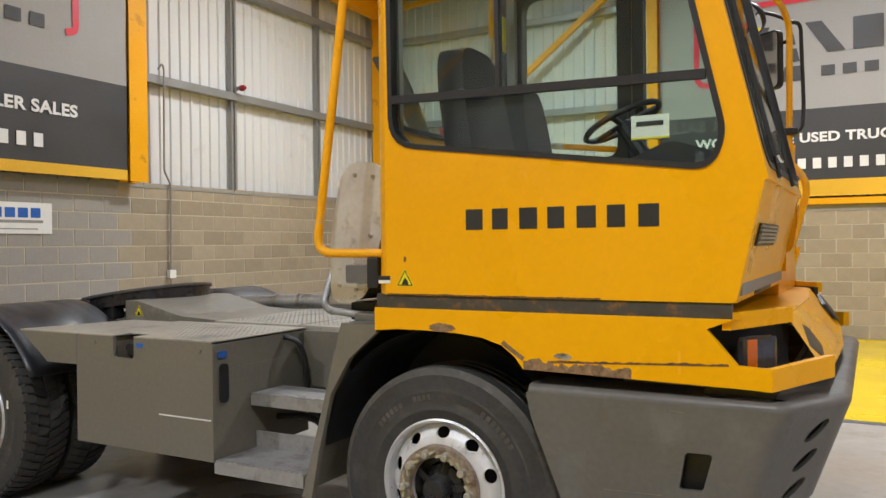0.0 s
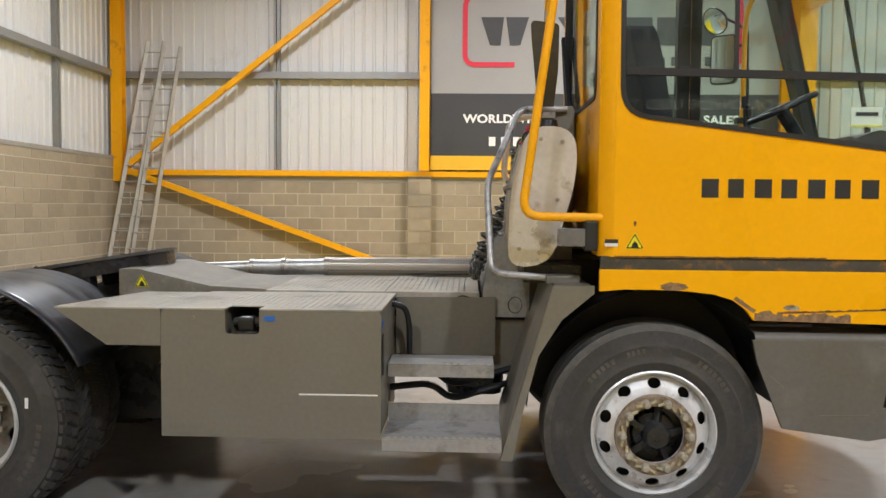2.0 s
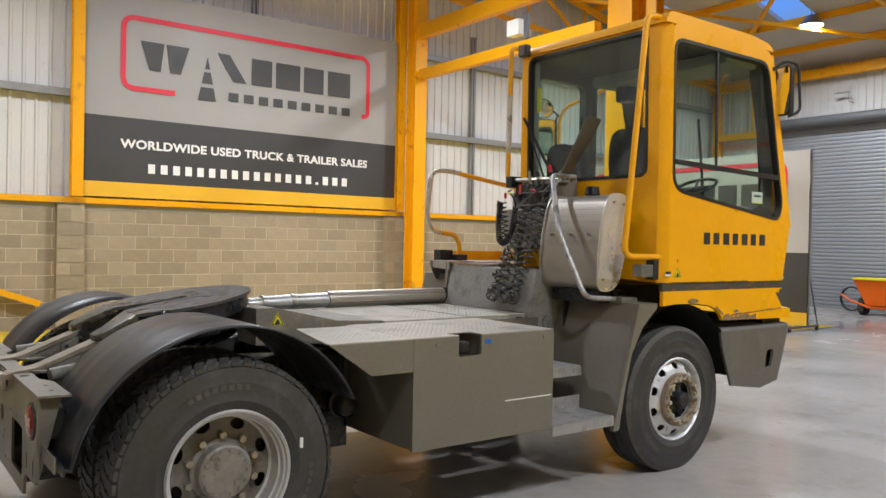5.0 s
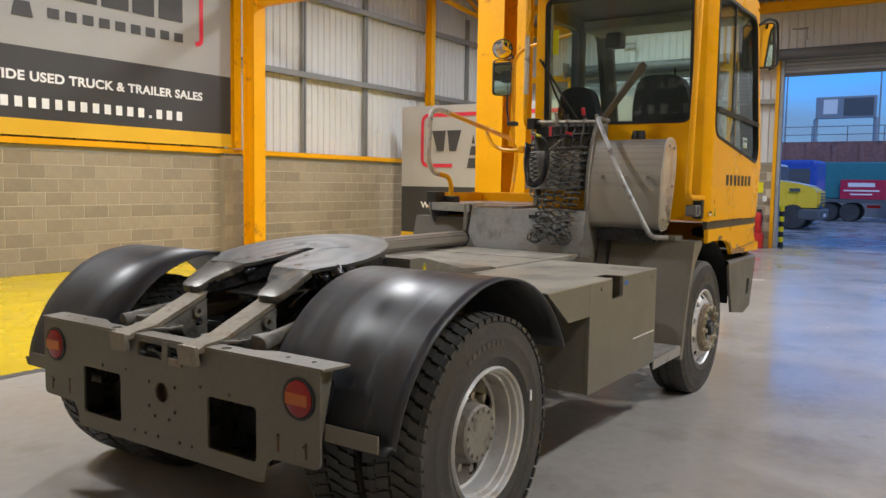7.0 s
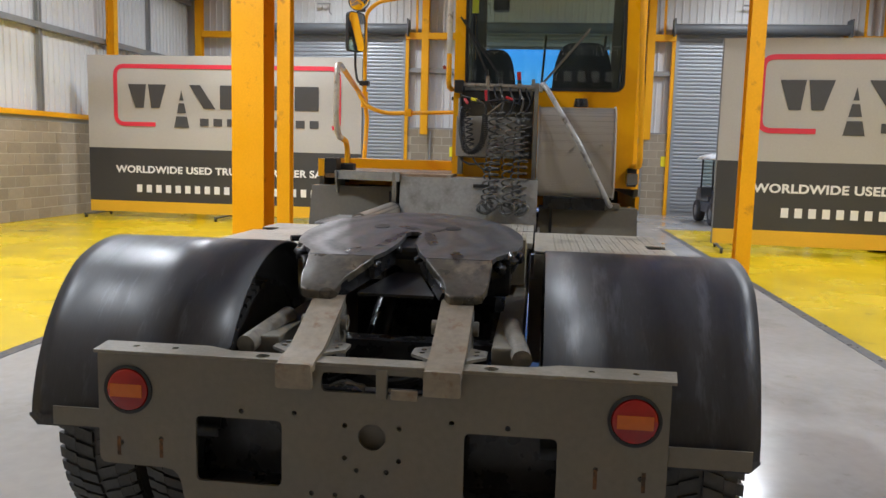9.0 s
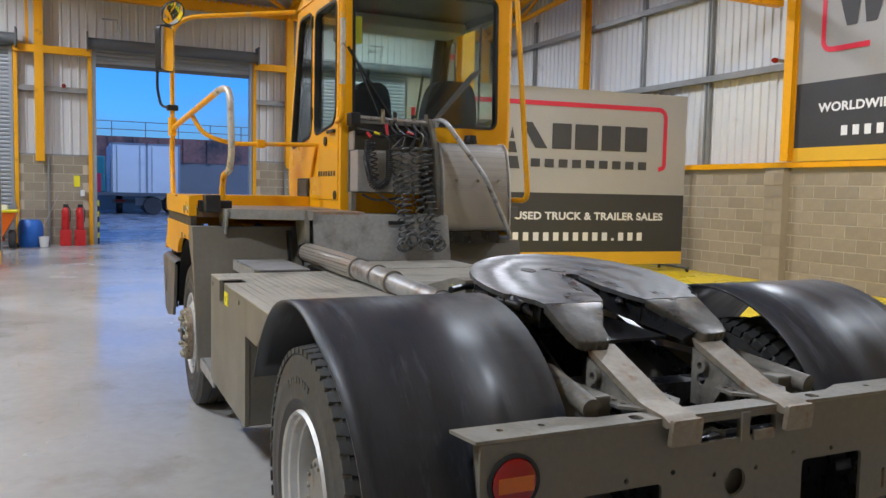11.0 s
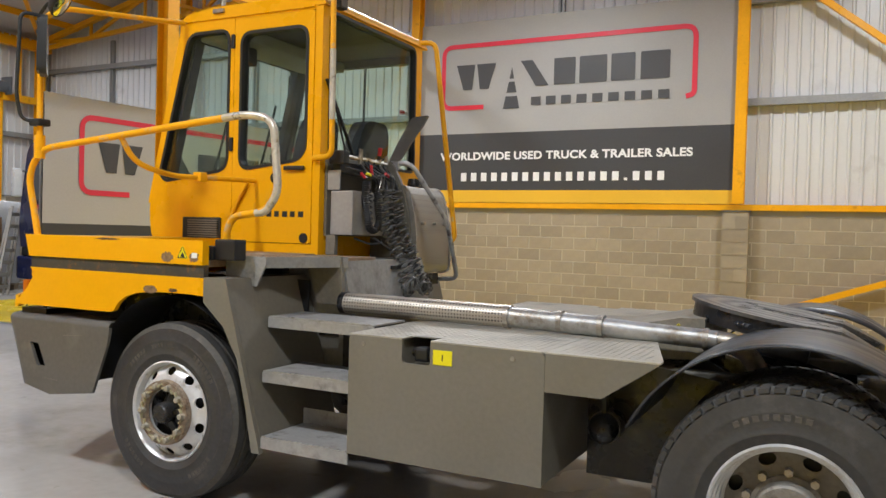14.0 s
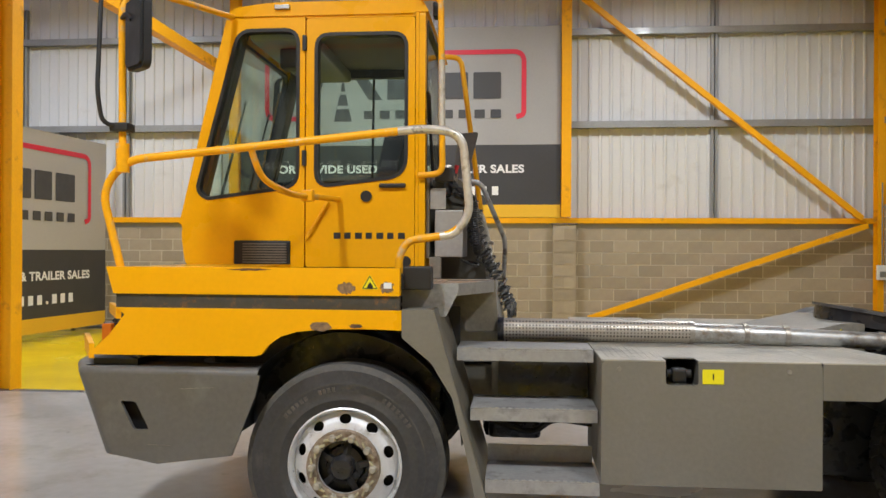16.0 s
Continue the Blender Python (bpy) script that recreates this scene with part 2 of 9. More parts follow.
FLOOR_GREY = worn_floor("floor_grey_paint", (0.385, 0.366, 0.342), (0.30, 0.275, 0.245), 0.20)
FLOOR_YELLOW = surface("floor_yellow_paint", (0.72, 0.50, 0.004), 0.24, vary=0.06, scale=0.8, dirt=(0.45, 0.3, 0.01), dirt_amount=0.08, dirt_scale=1.2, bump=0.03, bump_scale=9)
FLOOR_LINE = surface("floor_dark_line", (0.10, 0.10, 0.105), 0.35, vary=0.12)
BLOCK = surface("concrete_block", (0.315, 0.262, 0.188), 0.92, vary=0.18, scale=7, fine=120, pieces=0.30, bump=0.25, bump_scale=160)
BLOCK_FAR = surface("concrete_block_far", (0.315, 0.262, 0.188), 0.92, vary=0.18, scale=7, fine=120, islands=0.30, bump=0.25, bump_scale=160)
BLOCK_GREY = surface("painted_block", (0.30, 0.28, 0.25), 0.85, vary=0.12, scale=5, pieces=0.1, dirt=(0.4, 0.38, 0.34), dirt_amount=0.3, dirt_scale=1.3, bump=0.2, bump_scale=120)
MORTAR = surface("mortar", (0.52, 0.455, 0.345), 0.95, vary=0.12, scale=14, bump=0.2)
CLAD = surface("white_cladding", (0.62, 0.62, 0.61), 0.45, vary=0.04, scale=0.8, dirt=(0.53, 0.52, 0.50), dirt_amount=0.1, dirt_scale=1.5)
PURLIN = surface("grey_galvanised_rail", (0.30, 0.30, 0.29), 0.45, 0.5, vary=0.15, scale=4)
CILL = surface("grey_cill", (0.27, 0.265, 0.25), 0.6, vary=0.1)
ROOF = surface("roof_sheet", (0.50, 0.48, 0.455), 0.6, vary=0.06, scale=1.0)
SHUTTER = surface("roller_shutter_grey", (0.317, 0.334, 0.352), 0.45, 0.3, vary=0.08, scale=2)
SHUTTER_DARK = surface("roller_housing", (0.10, 0.105, 0.11), 0.5, vary=0.12)
CANVAS_WALL = surface("wall_banner_grey", (0.335, 0.328, 0.318), 0.5, vary=0.06, scale=1.2, bump=0.45, bump_scale=1.5)
CANVAS_GREY = surface("banner_grey", (0.415, 0.40, 0.375), 0.55, vary=0.06, scale=1.2, bump=0.35, bump_scale=1.3)
CANVAS_BLACK = surface("banner_black", (0.045, 0.045, 0.047), 0.5, vary=0.12, scale=1.2, bump=0.35, bump_scale=1.3)
CANVAS_YELLOW = surface("banner_yellow", (0.74, 0.42, 0.02), 0.6, vary=0.06, scale=1.2)
PRINT_DARK = surface("print_dark", (0.055, 0.055, 0.058), 0.55, vary=0.08)
PRINT_RED = surface("print_red", (0.65, 0.03, 0.06), 0.55, vary=0.05)
PRINT_WHITE = surface("print_white", (0.78, 0.78, 0.78), 0.55, vary=0.03)
LADDER = surface("ladder_aluminium", (0.42, 0.40, 0.36), 0.5, 0.5, vary=0.2)


def part(name, bm, mat, parent=None, label="", smooth=None):
    """Links a bmesh as one mesh object, under parent if there is one. smooth: degrees under which edges are shaded round."""
    bmesh.ops.recalc_face_normals(bm, faces=bm.faces[:])
    me = bpy.data.meshes.new(name)
    if smooth:
        for f in bm.faces:
            f.smooth = True
        for e in bm.edges:
            if len(e.link_faces) == 2 and e.calc_face_angle(0) > radians(smooth):
                e.smooth = False
    bm.to_mesh(me)
    bm.free()
    me.materials.append(mat)
    ob = new(name, me)
    if parent:
        ob.parent = parent
    if label:
        tagged(ob, label)
    return ob


def thing(name, label, category, group="", kind="", at=(0, 0, 0), rz=0):
    ob = new(name)
    ob.empty_display_size = 0.1
    ob.matrix_basis = pose(*at, 0, 0, rz)
    return tagged(ob, label, category, group, kind)


def add_box(bm, x0, x1, y0, y1, z0, z1, bevel=0.0):
    r = bmesh.ops.create_cube(bm, size=1)
    for v in r["verts"]:
        v.co = Vector(((x0 + x1) / 2 + v.co.x * (x1 - x0), (y0 + y1) / 2 + v.co.y * (y1 - y0), (z0 + z1) / 2 + v.co.z * (z1 - z0)))
    if bevel:
        es = list({e for v in r["verts"] for e in v.link_edges})
        bmesh.ops.bevel(bm, geom=es, offset=bevel, segments=2, affect="EDGES", profile=0.6)
    return bm


def box(x0, x1, y0, y1, z0, z1, bevel=0.0):
    return add_box(bmesh.new(), x0, x1, y0, y1, z0, z1, bevel)


def add_cyl(bm, p, q, r, r2=None, seg=20, caps=True):
    p, q = Vector(p), Vector(q)
    d = q - p
    m = Matrix.Translation((p + q) / 2) @ d.to_track_quat("Z", "Y").to_matrix().to_4x4()
    bmesh.ops.create_cone(bm, cap_ends=caps, segments=seg, radius1=r, radius2=r if r2 is None else r2, depth=d.length, matrix=m)
    return bm


def cyl(p, q, r, r2=None, seg=20):
    return add_cyl(bmesh.new(), p, q, r, r2, seg)


def add_lathe(bm, profile, centre, axis="y", seg=48):
    """Turns a profile of (radius, offset along the axis) round an axis through centre."""
    c = Vector(centre)
    rings = []
    for r, o in profile:
        ring = []
        for i in range(seg):
            a = 2 * math.pi * i / seg
            u, v = r * math.cos(a), r * math.sin(a)
            ring.append(bm.verts.new(c + Vector({"y": (u, o, v), "x": (o, u, v), "z": (u, v, o)}[axis])))
        rings.append(ring)
    for a, b in zip(rings, rings[1:]):
        for i in range(seg):
            bm.faces.new((a[i], a[(i + 1) % seg], b[(i + 1) % seg], b[i]))
    return bm


def rounded(points, r, n=5):
    """An open polyline with its inner corners rounded."""
    pts = [Vector(p) for p in points]
    out = [pts[0]]
    for a, b, c in zip(pts, pts[1:], pts[2:]):
        d1, d2 = (a - b), (c - b)
        k = min(r, d1.length * 0.49, d2.length * 0.49)
        p, q = b + d1.normalized() * k, b + d2.normalized() * k
        for i in range(n + 1):
            t = i / n
            out.append((1 - t) ** 2 * p + 2 * t * (1 - t) * b + t * t * q)
    return out + [pts[-1]]


def rounded_loop(points, r, n=5):
    """A closed 2D outline with rounded corners. r: one radius, or one a corner."""
    pts = [Vector((*p, 0)) for p in points]
    out, m = [], len(pts)
    for i in range(m):
        a, b, c = pts[i - 1], pts[i], pts[(i + 1) % m]
        rad = r[i] if isinstance(r, (list, tuple)) else r
        d1, d2 = (a - b), (c - b)
        k = min(rad, d1.length * 0.49, d2.length * 0.49)
        if k < 1e-4:
            out.append((b.x, b.y))
            continue
        p, q = b + d1.normalized() * k, b + d2.normalized() * k
        for j in range(n + 1):
            t = j / n
            w = (1 - t) ** 2 * p + 2 * t * (1 - t) * b + t * t * q
            out.append((w.x, w.y))
    return out


def add_tube(bm, points, r, seg=10, caps=True):
    """Sweeps a circle along a polyline."""
    pts = [Vector(p) for p in points]
    t0 = (pts[1] - pts[0]).normalized()
    side = t0.orthogonal().normalized()
    rings = []
    for i, p in enumerate(pts):
        t = (pts[min(i + 1, len(pts) - 1)] - pts[max(i - 1, 0)]).normalized()
        side = (side - t * side.dot(t)).normalized()
        up = t.cross(side)
        rings.append([bm.verts.new(p + r * (math.cos(2 * math.pi * k / seg) * side + math.sin(2 * math.pi * k / seg) * up)) for k in range(seg)])
    for a, b in zip(rings, rings[1:]):
        for k in range(seg):
            bm.faces.new((a[k], a[(k + 1) % seg], b[(k + 1) % seg], b[k]))
    if caps:
        bm.faces.new(rings[0]), bm.faces.new(rings[-1])
    return bm


def tube(points, r, seg=10, bend=0.0):
    return add_tube(bmesh.new(), rounded(points, bend) if bend else points, r, seg)


def add_sheet(bm, outer, holes, place, thick):
    """A flat plate: a 2D outline with holes, put into the world by place(u, v, w), w from 0 to thick."""
    sides = []
    for w in (0.0, thick):
        loops, edges = [], []
        for loop in (outer, *holes):
            vs = [bm.verts.new(place(u, v, w)) for u, v in loop]
            loops.append(vs)
            edges += [bm.edges.new((vs[i], vs[(i + 1) % len(vs)])) for i in range(len(vs))]
        bmesh.ops.triangle_fill(bm, use_beauty=True, use_dissolve=False, edges=edges)
        sides.append(loops)
    for a, b in zip(*sides):
        for i in range(len(a)):
            j = (i + 1) % len(a)
            bm.faces.new((a[i], a[j], b[j], b[i]))
    return bm


def sheet(outer, holes, place, thick):
    return add_sheet(bmesh.new(), outer, holes, place, thick)


def in_xz(y, d=1):
    """Places (u, v) as (x, z) in the plane of that y, thickness towards d."""
    return lambda u, v, w: (u, y + d * w, v)


def in_yz(x, d=1):
    return lambda u, v, w: (x + d * w, u, v)


def in_xy(z, d=1):
    return lambda u, v, w: (u, v, z + d * w)


def prism_y(poly, y0, y1):
    """A solid with outline poly in (x, z), from y0 to y1."""
    return sheet(poly, (), in_xz(y0), y1 - y0)


def beam(p, q, w, h):
    """A square bar from p to q."""
    p, q = Vector(p), Vector(q)
    d = q - p
    bm = bmesh.new()
    add_box(bm, -w / 2, w / 2, -h / 2, h / 2, 0, d.length)
    bmesh.ops.transform(bm, matrix=Matrix.Translation(p) @ d.to_track_quat("Z", "Y").to_matrix().to_4x4(), verts=bm.verts)
    return bm


def add_beam(bm, p, q, w, h):
    b = beam(p, q, w, h)
    me = bpy.data.meshes.new("tmp")
    b.to_mesh(me)
    b.free()
    bm.from_mesh(me)
    bpy.data.meshes.remove(me)
    return bm


def text_mesh(words, size, thick=0.002, spread=1.0):
    """Words in the built-in font, thickened, as a mesh that starts at the origin."""
    cu = bpy.data.curves.new("words", "FONT")
    cu.body, cu.size, cu.extrude, cu.space_character, cu.offset = words, size, thick, spread, size * 0.034
    ob = bpy.data.objects.new("words", cu)
    scene.collection.objects.link(ob)
    bpy.context.view_layer.update()
    me = bpy.data.meshes.new_from_object(ob.evaluated_get(bpy.context.evaluated_depsgraph_get()))
    bpy.data.objects.remove(ob)
    bpy.data.curves.remove(cu)
    me.materials.clear()
    return me


def perforated(name, pitch=0.012, hole=0.20, colour=(0.35, 0.325, 0.285), rough=0.42, dots=(0.18, 0.17, 0.155)):
    """Sheet steel with rows of punched dots, as colour and relief, on object coordinates."""
    mat = bpy.data.materials.new(name)
    nt, n, l, bsdf = nodes_of(mat)
    tc = n.new("ShaderNodeTexCoord")
    vo = n.new("ShaderNodeTexVoronoi")
    vo.inputs["Scale"].default_value, vo.inputs["Randomness"].default_value = 1 / pitch, 0.0
    l.new(tc.outputs["Object"], vo.inputs["Vector"])
    r = n.new("ShaderNodeMapRange")
    r.inputs[1].default_value, r.inputs[2].default_value = hole, hole + 0.1
    l.new(vo.outputs["Distance"], r.inputs[0])
    noi = n.new("ShaderNodeTexNoise")
    noi.inputs["Scale"].default_value = 6
    l.new(tc.outputs["Object"], noi.inputs["Vector"])
    mx = n.new("ShaderNodeMixRGB")
    mx.inputs[1].default_value, mx.inputs[2].default_value = (*dots, 1), (*colour, 1)
    l.new(r.outputs[0], mx.inputs[0])
    l.new(mx.outputs[0], bsdf.inputs["Base Color"])
    b = n.new("ShaderNodeBump")
    b.inputs["Strength"].default_value, b.inputs["Distance"].default_value = 0.3, 0.004
    l.new(r.outputs[0], b.inputs["Height"])
    l.new(b.outputs[0], bsdf.inputs["Normal"])
    bsdf.inputs["Metallic"].default_value = 0.6
    m = n.new("ShaderNodeMapRange")
    m.inputs[3].default_value, m.inputs[4].default_value = rough - 0.08, rough + 0.15
    l.new(noi.outputs["Fac"], m.inputs[0])
    l.new(m.outputs[0], bsdf.inputs["Roughness"])
    return mat


PERF = perforated("perforated_steel")
PERF_PIPE = perforated("perforated_sleeve", 0.019, 0.27, (0.45, 0.41, 0.345), 0.34, (0.10, 0.09, 0.08))

# ---- the hall ----
XB, XF, YL, YR = -3.45, 20.3, 9.76, -9.86
EAVES, RIDGE, XRIDGE = 6.5, 9.0, 8.4
BLOCK_TOP = 2.025


def structure(name, bm, mat, label, category, smooth=None):
    return tagged(part(name, bm, mat, None, "", smooth), label, category, kind="structure")


def roof_z(x):
    return EAVES + (RIDGE - EAVES) * (1 - abs(x - XRIDGE) / (XF - XRIDGE))


structure("floor", box(XB - 0.3, XF + 0.3, YR - 0.3, YL + 0.3, -0.2, 0.0), FLOOR_GREY,
          "pale grey painted concrete floor, scuffed and slightly glossy", "floor")
for y0, y1, yl in ((3.465, YL, 3.41), (YR, -3.365, -3.31)):
    structure("floor_zone", box(-1.6 if y0 > 0 else -3.55, 15.6, y0, y1, -0.01, 0.004), FLOOR_YELLOW,
              "bright yellow painted floor zone beside the wall", "floor marking")
    structure("floor_line", box(-1.6 if y0 > 0 else -3.55, 15.6, yl - 0.055, yl + 0.055, -0.01, 0.0035), FLOOR_LINE,
              "dark grey painted line along the yellow zone", "floor marking")


def block_mesh(w, h=0.215, d=0.02):
    """One block face, 4 mm proud of its joints, with a worn edge. u along, v up, w out."""
    e = 0.005
    v = [(0, 0, 0), (w, 0, 0), (w, h, 0), (0, h, 0), (e, e, d), (w - e, e, d), (w - e, h - e, d), (e, h - e, d)]
    f = [(4, 5, 6, 7), (0, 1, 5, 4), (1, 2, 6, 5), (2, 3, 7, 6), (3, 0, 4, 7)]
    return v, f


def lay_blocks(u0, u1, v1, skip=()):
    """Running bond of blocks: (u, v, width) of each."""
    rows, out = int(round(v1 / 0.225)), []
    for r in range(rows):
        u = u0 - (0.225 if r % 2 else 0)
        while u < u1 - 0.03:
            a, b = max(u, u0), min(u + 0.44, u1)
            if b - a > 0.04 and not any(s <= (a + b) / 2 <= t for s, t in skip):
                out.append((a, r * 0.225 + 0.005, b - a))
            u += 0.45
    return out


BLOCK_DATA = {}


def block_data(width, mat):
    key = (round(width, 2), mat.name)
    if key not in BLOCK_DATA:
        me = bpy.data.meshes.new("block")
        v, f = block_mesh(key[0])
        me.from_pydata(v, [], f)
        me.materials.append(mat)
        BLOCK_DATA[key] = me
    return BLOCK_DATA[key]


def block_wall(name, place, u0, u1, near, label, skip=(), grey=None, top=BLOCK_TOP):
    """A wall of blocks. place(u, v, w): a 4x4 pose at which (u, v, w) is along, up, out. near: the stretch whose blocks are parts."""
    bm = bmesh.new()
    segs, s = [], u0
    for a, b in sorted(skip):
        segs.append((s, a))
        s = b
    segs.append((s, u1))
    for a, b in segs:
        add_box(bm, a, b, 0, top, -0.2, 0.0155)
    bmesh.ops.transform(bm, matrix=place, verts=bm.verts)
    wall = structure(name, bm, MORTAR, label, "wall")
    verts, faces, count = [], [], 0
    for u, v, w in lay_blocks(u0, u1, top, skip):
        if near[0] <= u + w / 2 <= near[1] and count < 300:
            mat = BLOCK_GREY if grey and grey[0] <= u + w / 2 <= grey[1] else BLOCK
            ob = new("block", block_data(w, mat))
            ob.parent = wall
            ob.matrix_basis = place @ Matrix.Translation((u, v, 0)) @ Matrix.Diagonal((1, 1, 1 + 0.12 * random.random(), 1))
            count += 1
        else:
            vs, fs = block_mesh(w)
            k = len(verts)
            verts += [tuple(place @ Vector((u + a, v + b, c))) for a, b, c in vs]
            faces += [tuple(k + i for i in f) for f in fs]
    if verts:
        me = bpy.data.meshes.new("blocks")
        me.from_pydata(verts, [], faces)
        me.materials.append(BLOCK_FAR)
        ob = new("blocks", me)
        ob.parent = wall
        tagged(ob, kind="stuff")
    return wall


M_LEFT = Matrix(((1, 0, 0, 0), (0, 0, -1, YL + 0.02), (0, 1, 0, 0), (0, 0, 0, 1)))
M_RIGHT = Matrix(((1, 0, 0, 0), (0, 0, 1, YR - 0.02), (0, 1, 0, 0), (0, 0, 0, 1)))
M_BACK = Matrix(((0, 0, 1, XB - 0.02), (1, 0, 0, 0), (0, 1, 0, 0), (0, 0, 0, 1)))
M_FRONT = Matrix(((0, 0, -1, XF + 0.02), (1, 0, 0, 0), (0, 1, 0, 0), (0, 0, 0, 1)))
DOORS = ((-8.45, -4.15, 5.1), (-2.42, 1.58, 5.1), (3.4, 7.6, 5.05))


def ribbed(u0, u1, v0, top, place, name, label, holes=()):
    """Upright trapezoid sheeting from v0 to top(u), with openings left out."""
    prof, u = [], u0
    while u < u1:
        prof += [(u, 0), (u + 0.135, 0), (u + 0.15, 0.028), (u + 0.185, 0.028), (u + 0.20, 0)]
        u += 0.20
    prof = [(min(a, u1), b) for a, b in prof]
    bm = bmesh.new()
    for (a, da), (b, db) in zip(prof, prof[1:]):
        if b - a < 1e-5:
            continue
        base = v0
        for h0, h1, hz in holes:
            if h0 <= (a + b) / 2 <= h1:
                base = hz
        vs = [bm.verts.new(place @ Vector(p)) for p in ((a, base, da), (b, base, db), (b, top(b), db), (a, top(a), da))]
        bm.faces.new(vs)
    bmesh.ops.remove_doubles(bm, verts=bm.verts, dist=1e-5)
    me = bpy.data.meshes.new(name)
    bm.to_mesh(me)
    bm.free()
    me.materials.append(CLAD)
    return tagged(new(name, me), label, "wall", kind="structure")


def back_off(m, d):
    return m @ Matrix.Translation((0, 0, -d))


lab = "white ribbed steel cladding above the block wall"
ribbed(XB, XF, 2.1, roof_z, back_off(M_LEFT, 0.16), "wall_cladding_left", lab)
ribbed(XB, XF, 2.1, roof_z, back_off(M_RIGHT, 0.16), "wall_cladding_right", lab)
ribbed(YR, YL, 2.42, lambda u: EAVES + 0.1, back_off(M_BACK, 0.16), "wall_cladding_back", lab)
ribbed(YR, YL, 2.1, lambda u: EAVES + 0.1, back_off(M_FRONT, 0.16), "wall_cladding_front", lab,
       [(a, b, z) for a, b, z in DOORS])

# outer skins, which give the walls their thickness
for name, bm in (("wall_left", box(XB - 0.4, XF + 0.4, YL + 0.24, YL + 0.34, 0, RIDGE + 0.3)),
                 ("wall_right", box(XB - 0.4, XF + 0.4, YR - 0.34, YR - 0.24, 0, RIDGE + 0.3)),
                 ("wall_back", box(XB - 0.34, XB - 0.24, YR - 0.24, YL + 0.24, 0, EAVES + 0.5))):
    structure(name, bm, CLAD, "white insulated outer wall of the hall", "wall")
bm = bmesh.new()
edge = YR - 0.24
for a, b, z in DOORS:
    add_box(bm, XF + 0.24, XF + 0.34, edge, a, 0, EAVES + 0.5)
    add_box(bm, XF + 0.24, XF + 0.34, a, b, z, EAVES + 0.5)
    edge = b
add_box(bm, XF + 0.24, XF + 0.34, edge, YL + 0.24, 0, EAVES + 0.5)
structure("wall_front", bm, CLAD, "white outer wall with three vehicle doorways", "wall")

# roof: two slopes with strips of rooflight, ridge across the hall
SKY_Y = [-8.3 + 2.78 * i for i in range(7)]
for name, xa, xb in (("roof_back", XB - 0.4, XRIDGE), ("roof_front", XRIDGE, XF + 0.4)):
    holes = []
    for y in SKY_Y:
        lo, hi = (xa + 3.1, xb - 0.6) if name == "roof_back" else (xa + 0.6, xb - 2.9)
        holes.append([(lo, y - 0.45), (hi, y - 0.45), (hi, y + 0.45), (lo, y + 0.45)])
    bm = sheet([(xa, YR - 0.34), (xb, YR - 0.34), (xb, YL + 0.34), (xa, YL + 0.34)], holes, lambda u, v, w: (u, v, roof_z(u) + 0.12 + w), 0.12)
    structure("ceiling", bm, ROOF, "pale lining sheets under the pitched roof, with rooflight strips", "ceiling")
    bm = bmesh.new()
    x = xa + 0.5
    while x < xb - 0.2:
        add_box(bm, x - 0.03, x + 0.03, YR, YL, roof_z(x) - 0.04, roof_z(x) + 0.115)
        x += 1.45
    structure("purlins", bm, STEEL_ORANGE, "thin orange purlins across under the roof sheets", "roof beam")

# lower edge of the cladding: grey cill and orange angle, rails and mullions
def rails(name, place, u0, u1, skip, mull, levels=(3.975, 5.72), lows=True, top=BLOCK_TOP):
    m = place
    segs, s = [], u0
    for a, b in sorted(skip):
        segs.append((s, a))
        s = b
    segs.append((s, u1))
    cill, angle, rail, mul = bmesh.new(), bmesh.new(), bmesh.new(), bmesh.new()
    for a, b in segs:
        if lows:
            add_box(cill, a, b, BLOCK_TOP, 2.122, -0.15, 0.03)
            add_box(angle, a, b, 2.124, 2.225, -0.1, 0.10)
        else:
            add_box(cill, a, b, top, top + 0.04, -0.15, 0.03)
        for z in levels:
            add_box(rail, a, b, z - 0.055, z + 0.055, -0.125, 0.02)
            add_box(rail, a, b, z + 0.056, z + 0.075, -0.125, -0.02)
    for u in mull:
        add_box(mul, u - 0.06, u - 0.015, 2.235 if lows else top + 0.05, EAVES - 0.1, -0.125, -0.04)
        add_box(mul, u + 0.015, u + 0.06, 2.235 if lows else top + 0.05, EAVES - 0.1, -0.125, -0.04)
    for nm, bm, mat, label in (("cill", cill, CILL, "grey flashing along the top of the block wall"),
                               ("angle_rail", angle, STEEL_ORANGE, "orange steel angle along the foot of the cladding"),
                               ("sheeting_rail", rail, PURLIN, "grey galvanised sheeting rails across the white cladding"),
                               ("mullion", mul, PURLIN, "slim grey upright joints between the cladding panels")):
        if len(bm.verts):
            bmesh.ops.transform(bm, matrix=m, verts=bm.verts)
            structure(nm, bm, mat, label, "wall trim")


rails("left", M_LEFT, XB, XF, (), (-0.48, 5.5, 10.95, 13.12, 17.8))
rails("right", M_RIGHT, XB, XF, (), (-0.56, 5.5, 10.83, 12.97, 17.8))
rails("back", M_BACK, YR, YL, (), (5.52, 7.75, -1.0, -5.5), lows=False, top=2.40)
rails("front", M_FRONT, YR, YL, [(a, b) for a, b, z in DOORS], (), levels=(3.9,), lows=False, top=2.25)


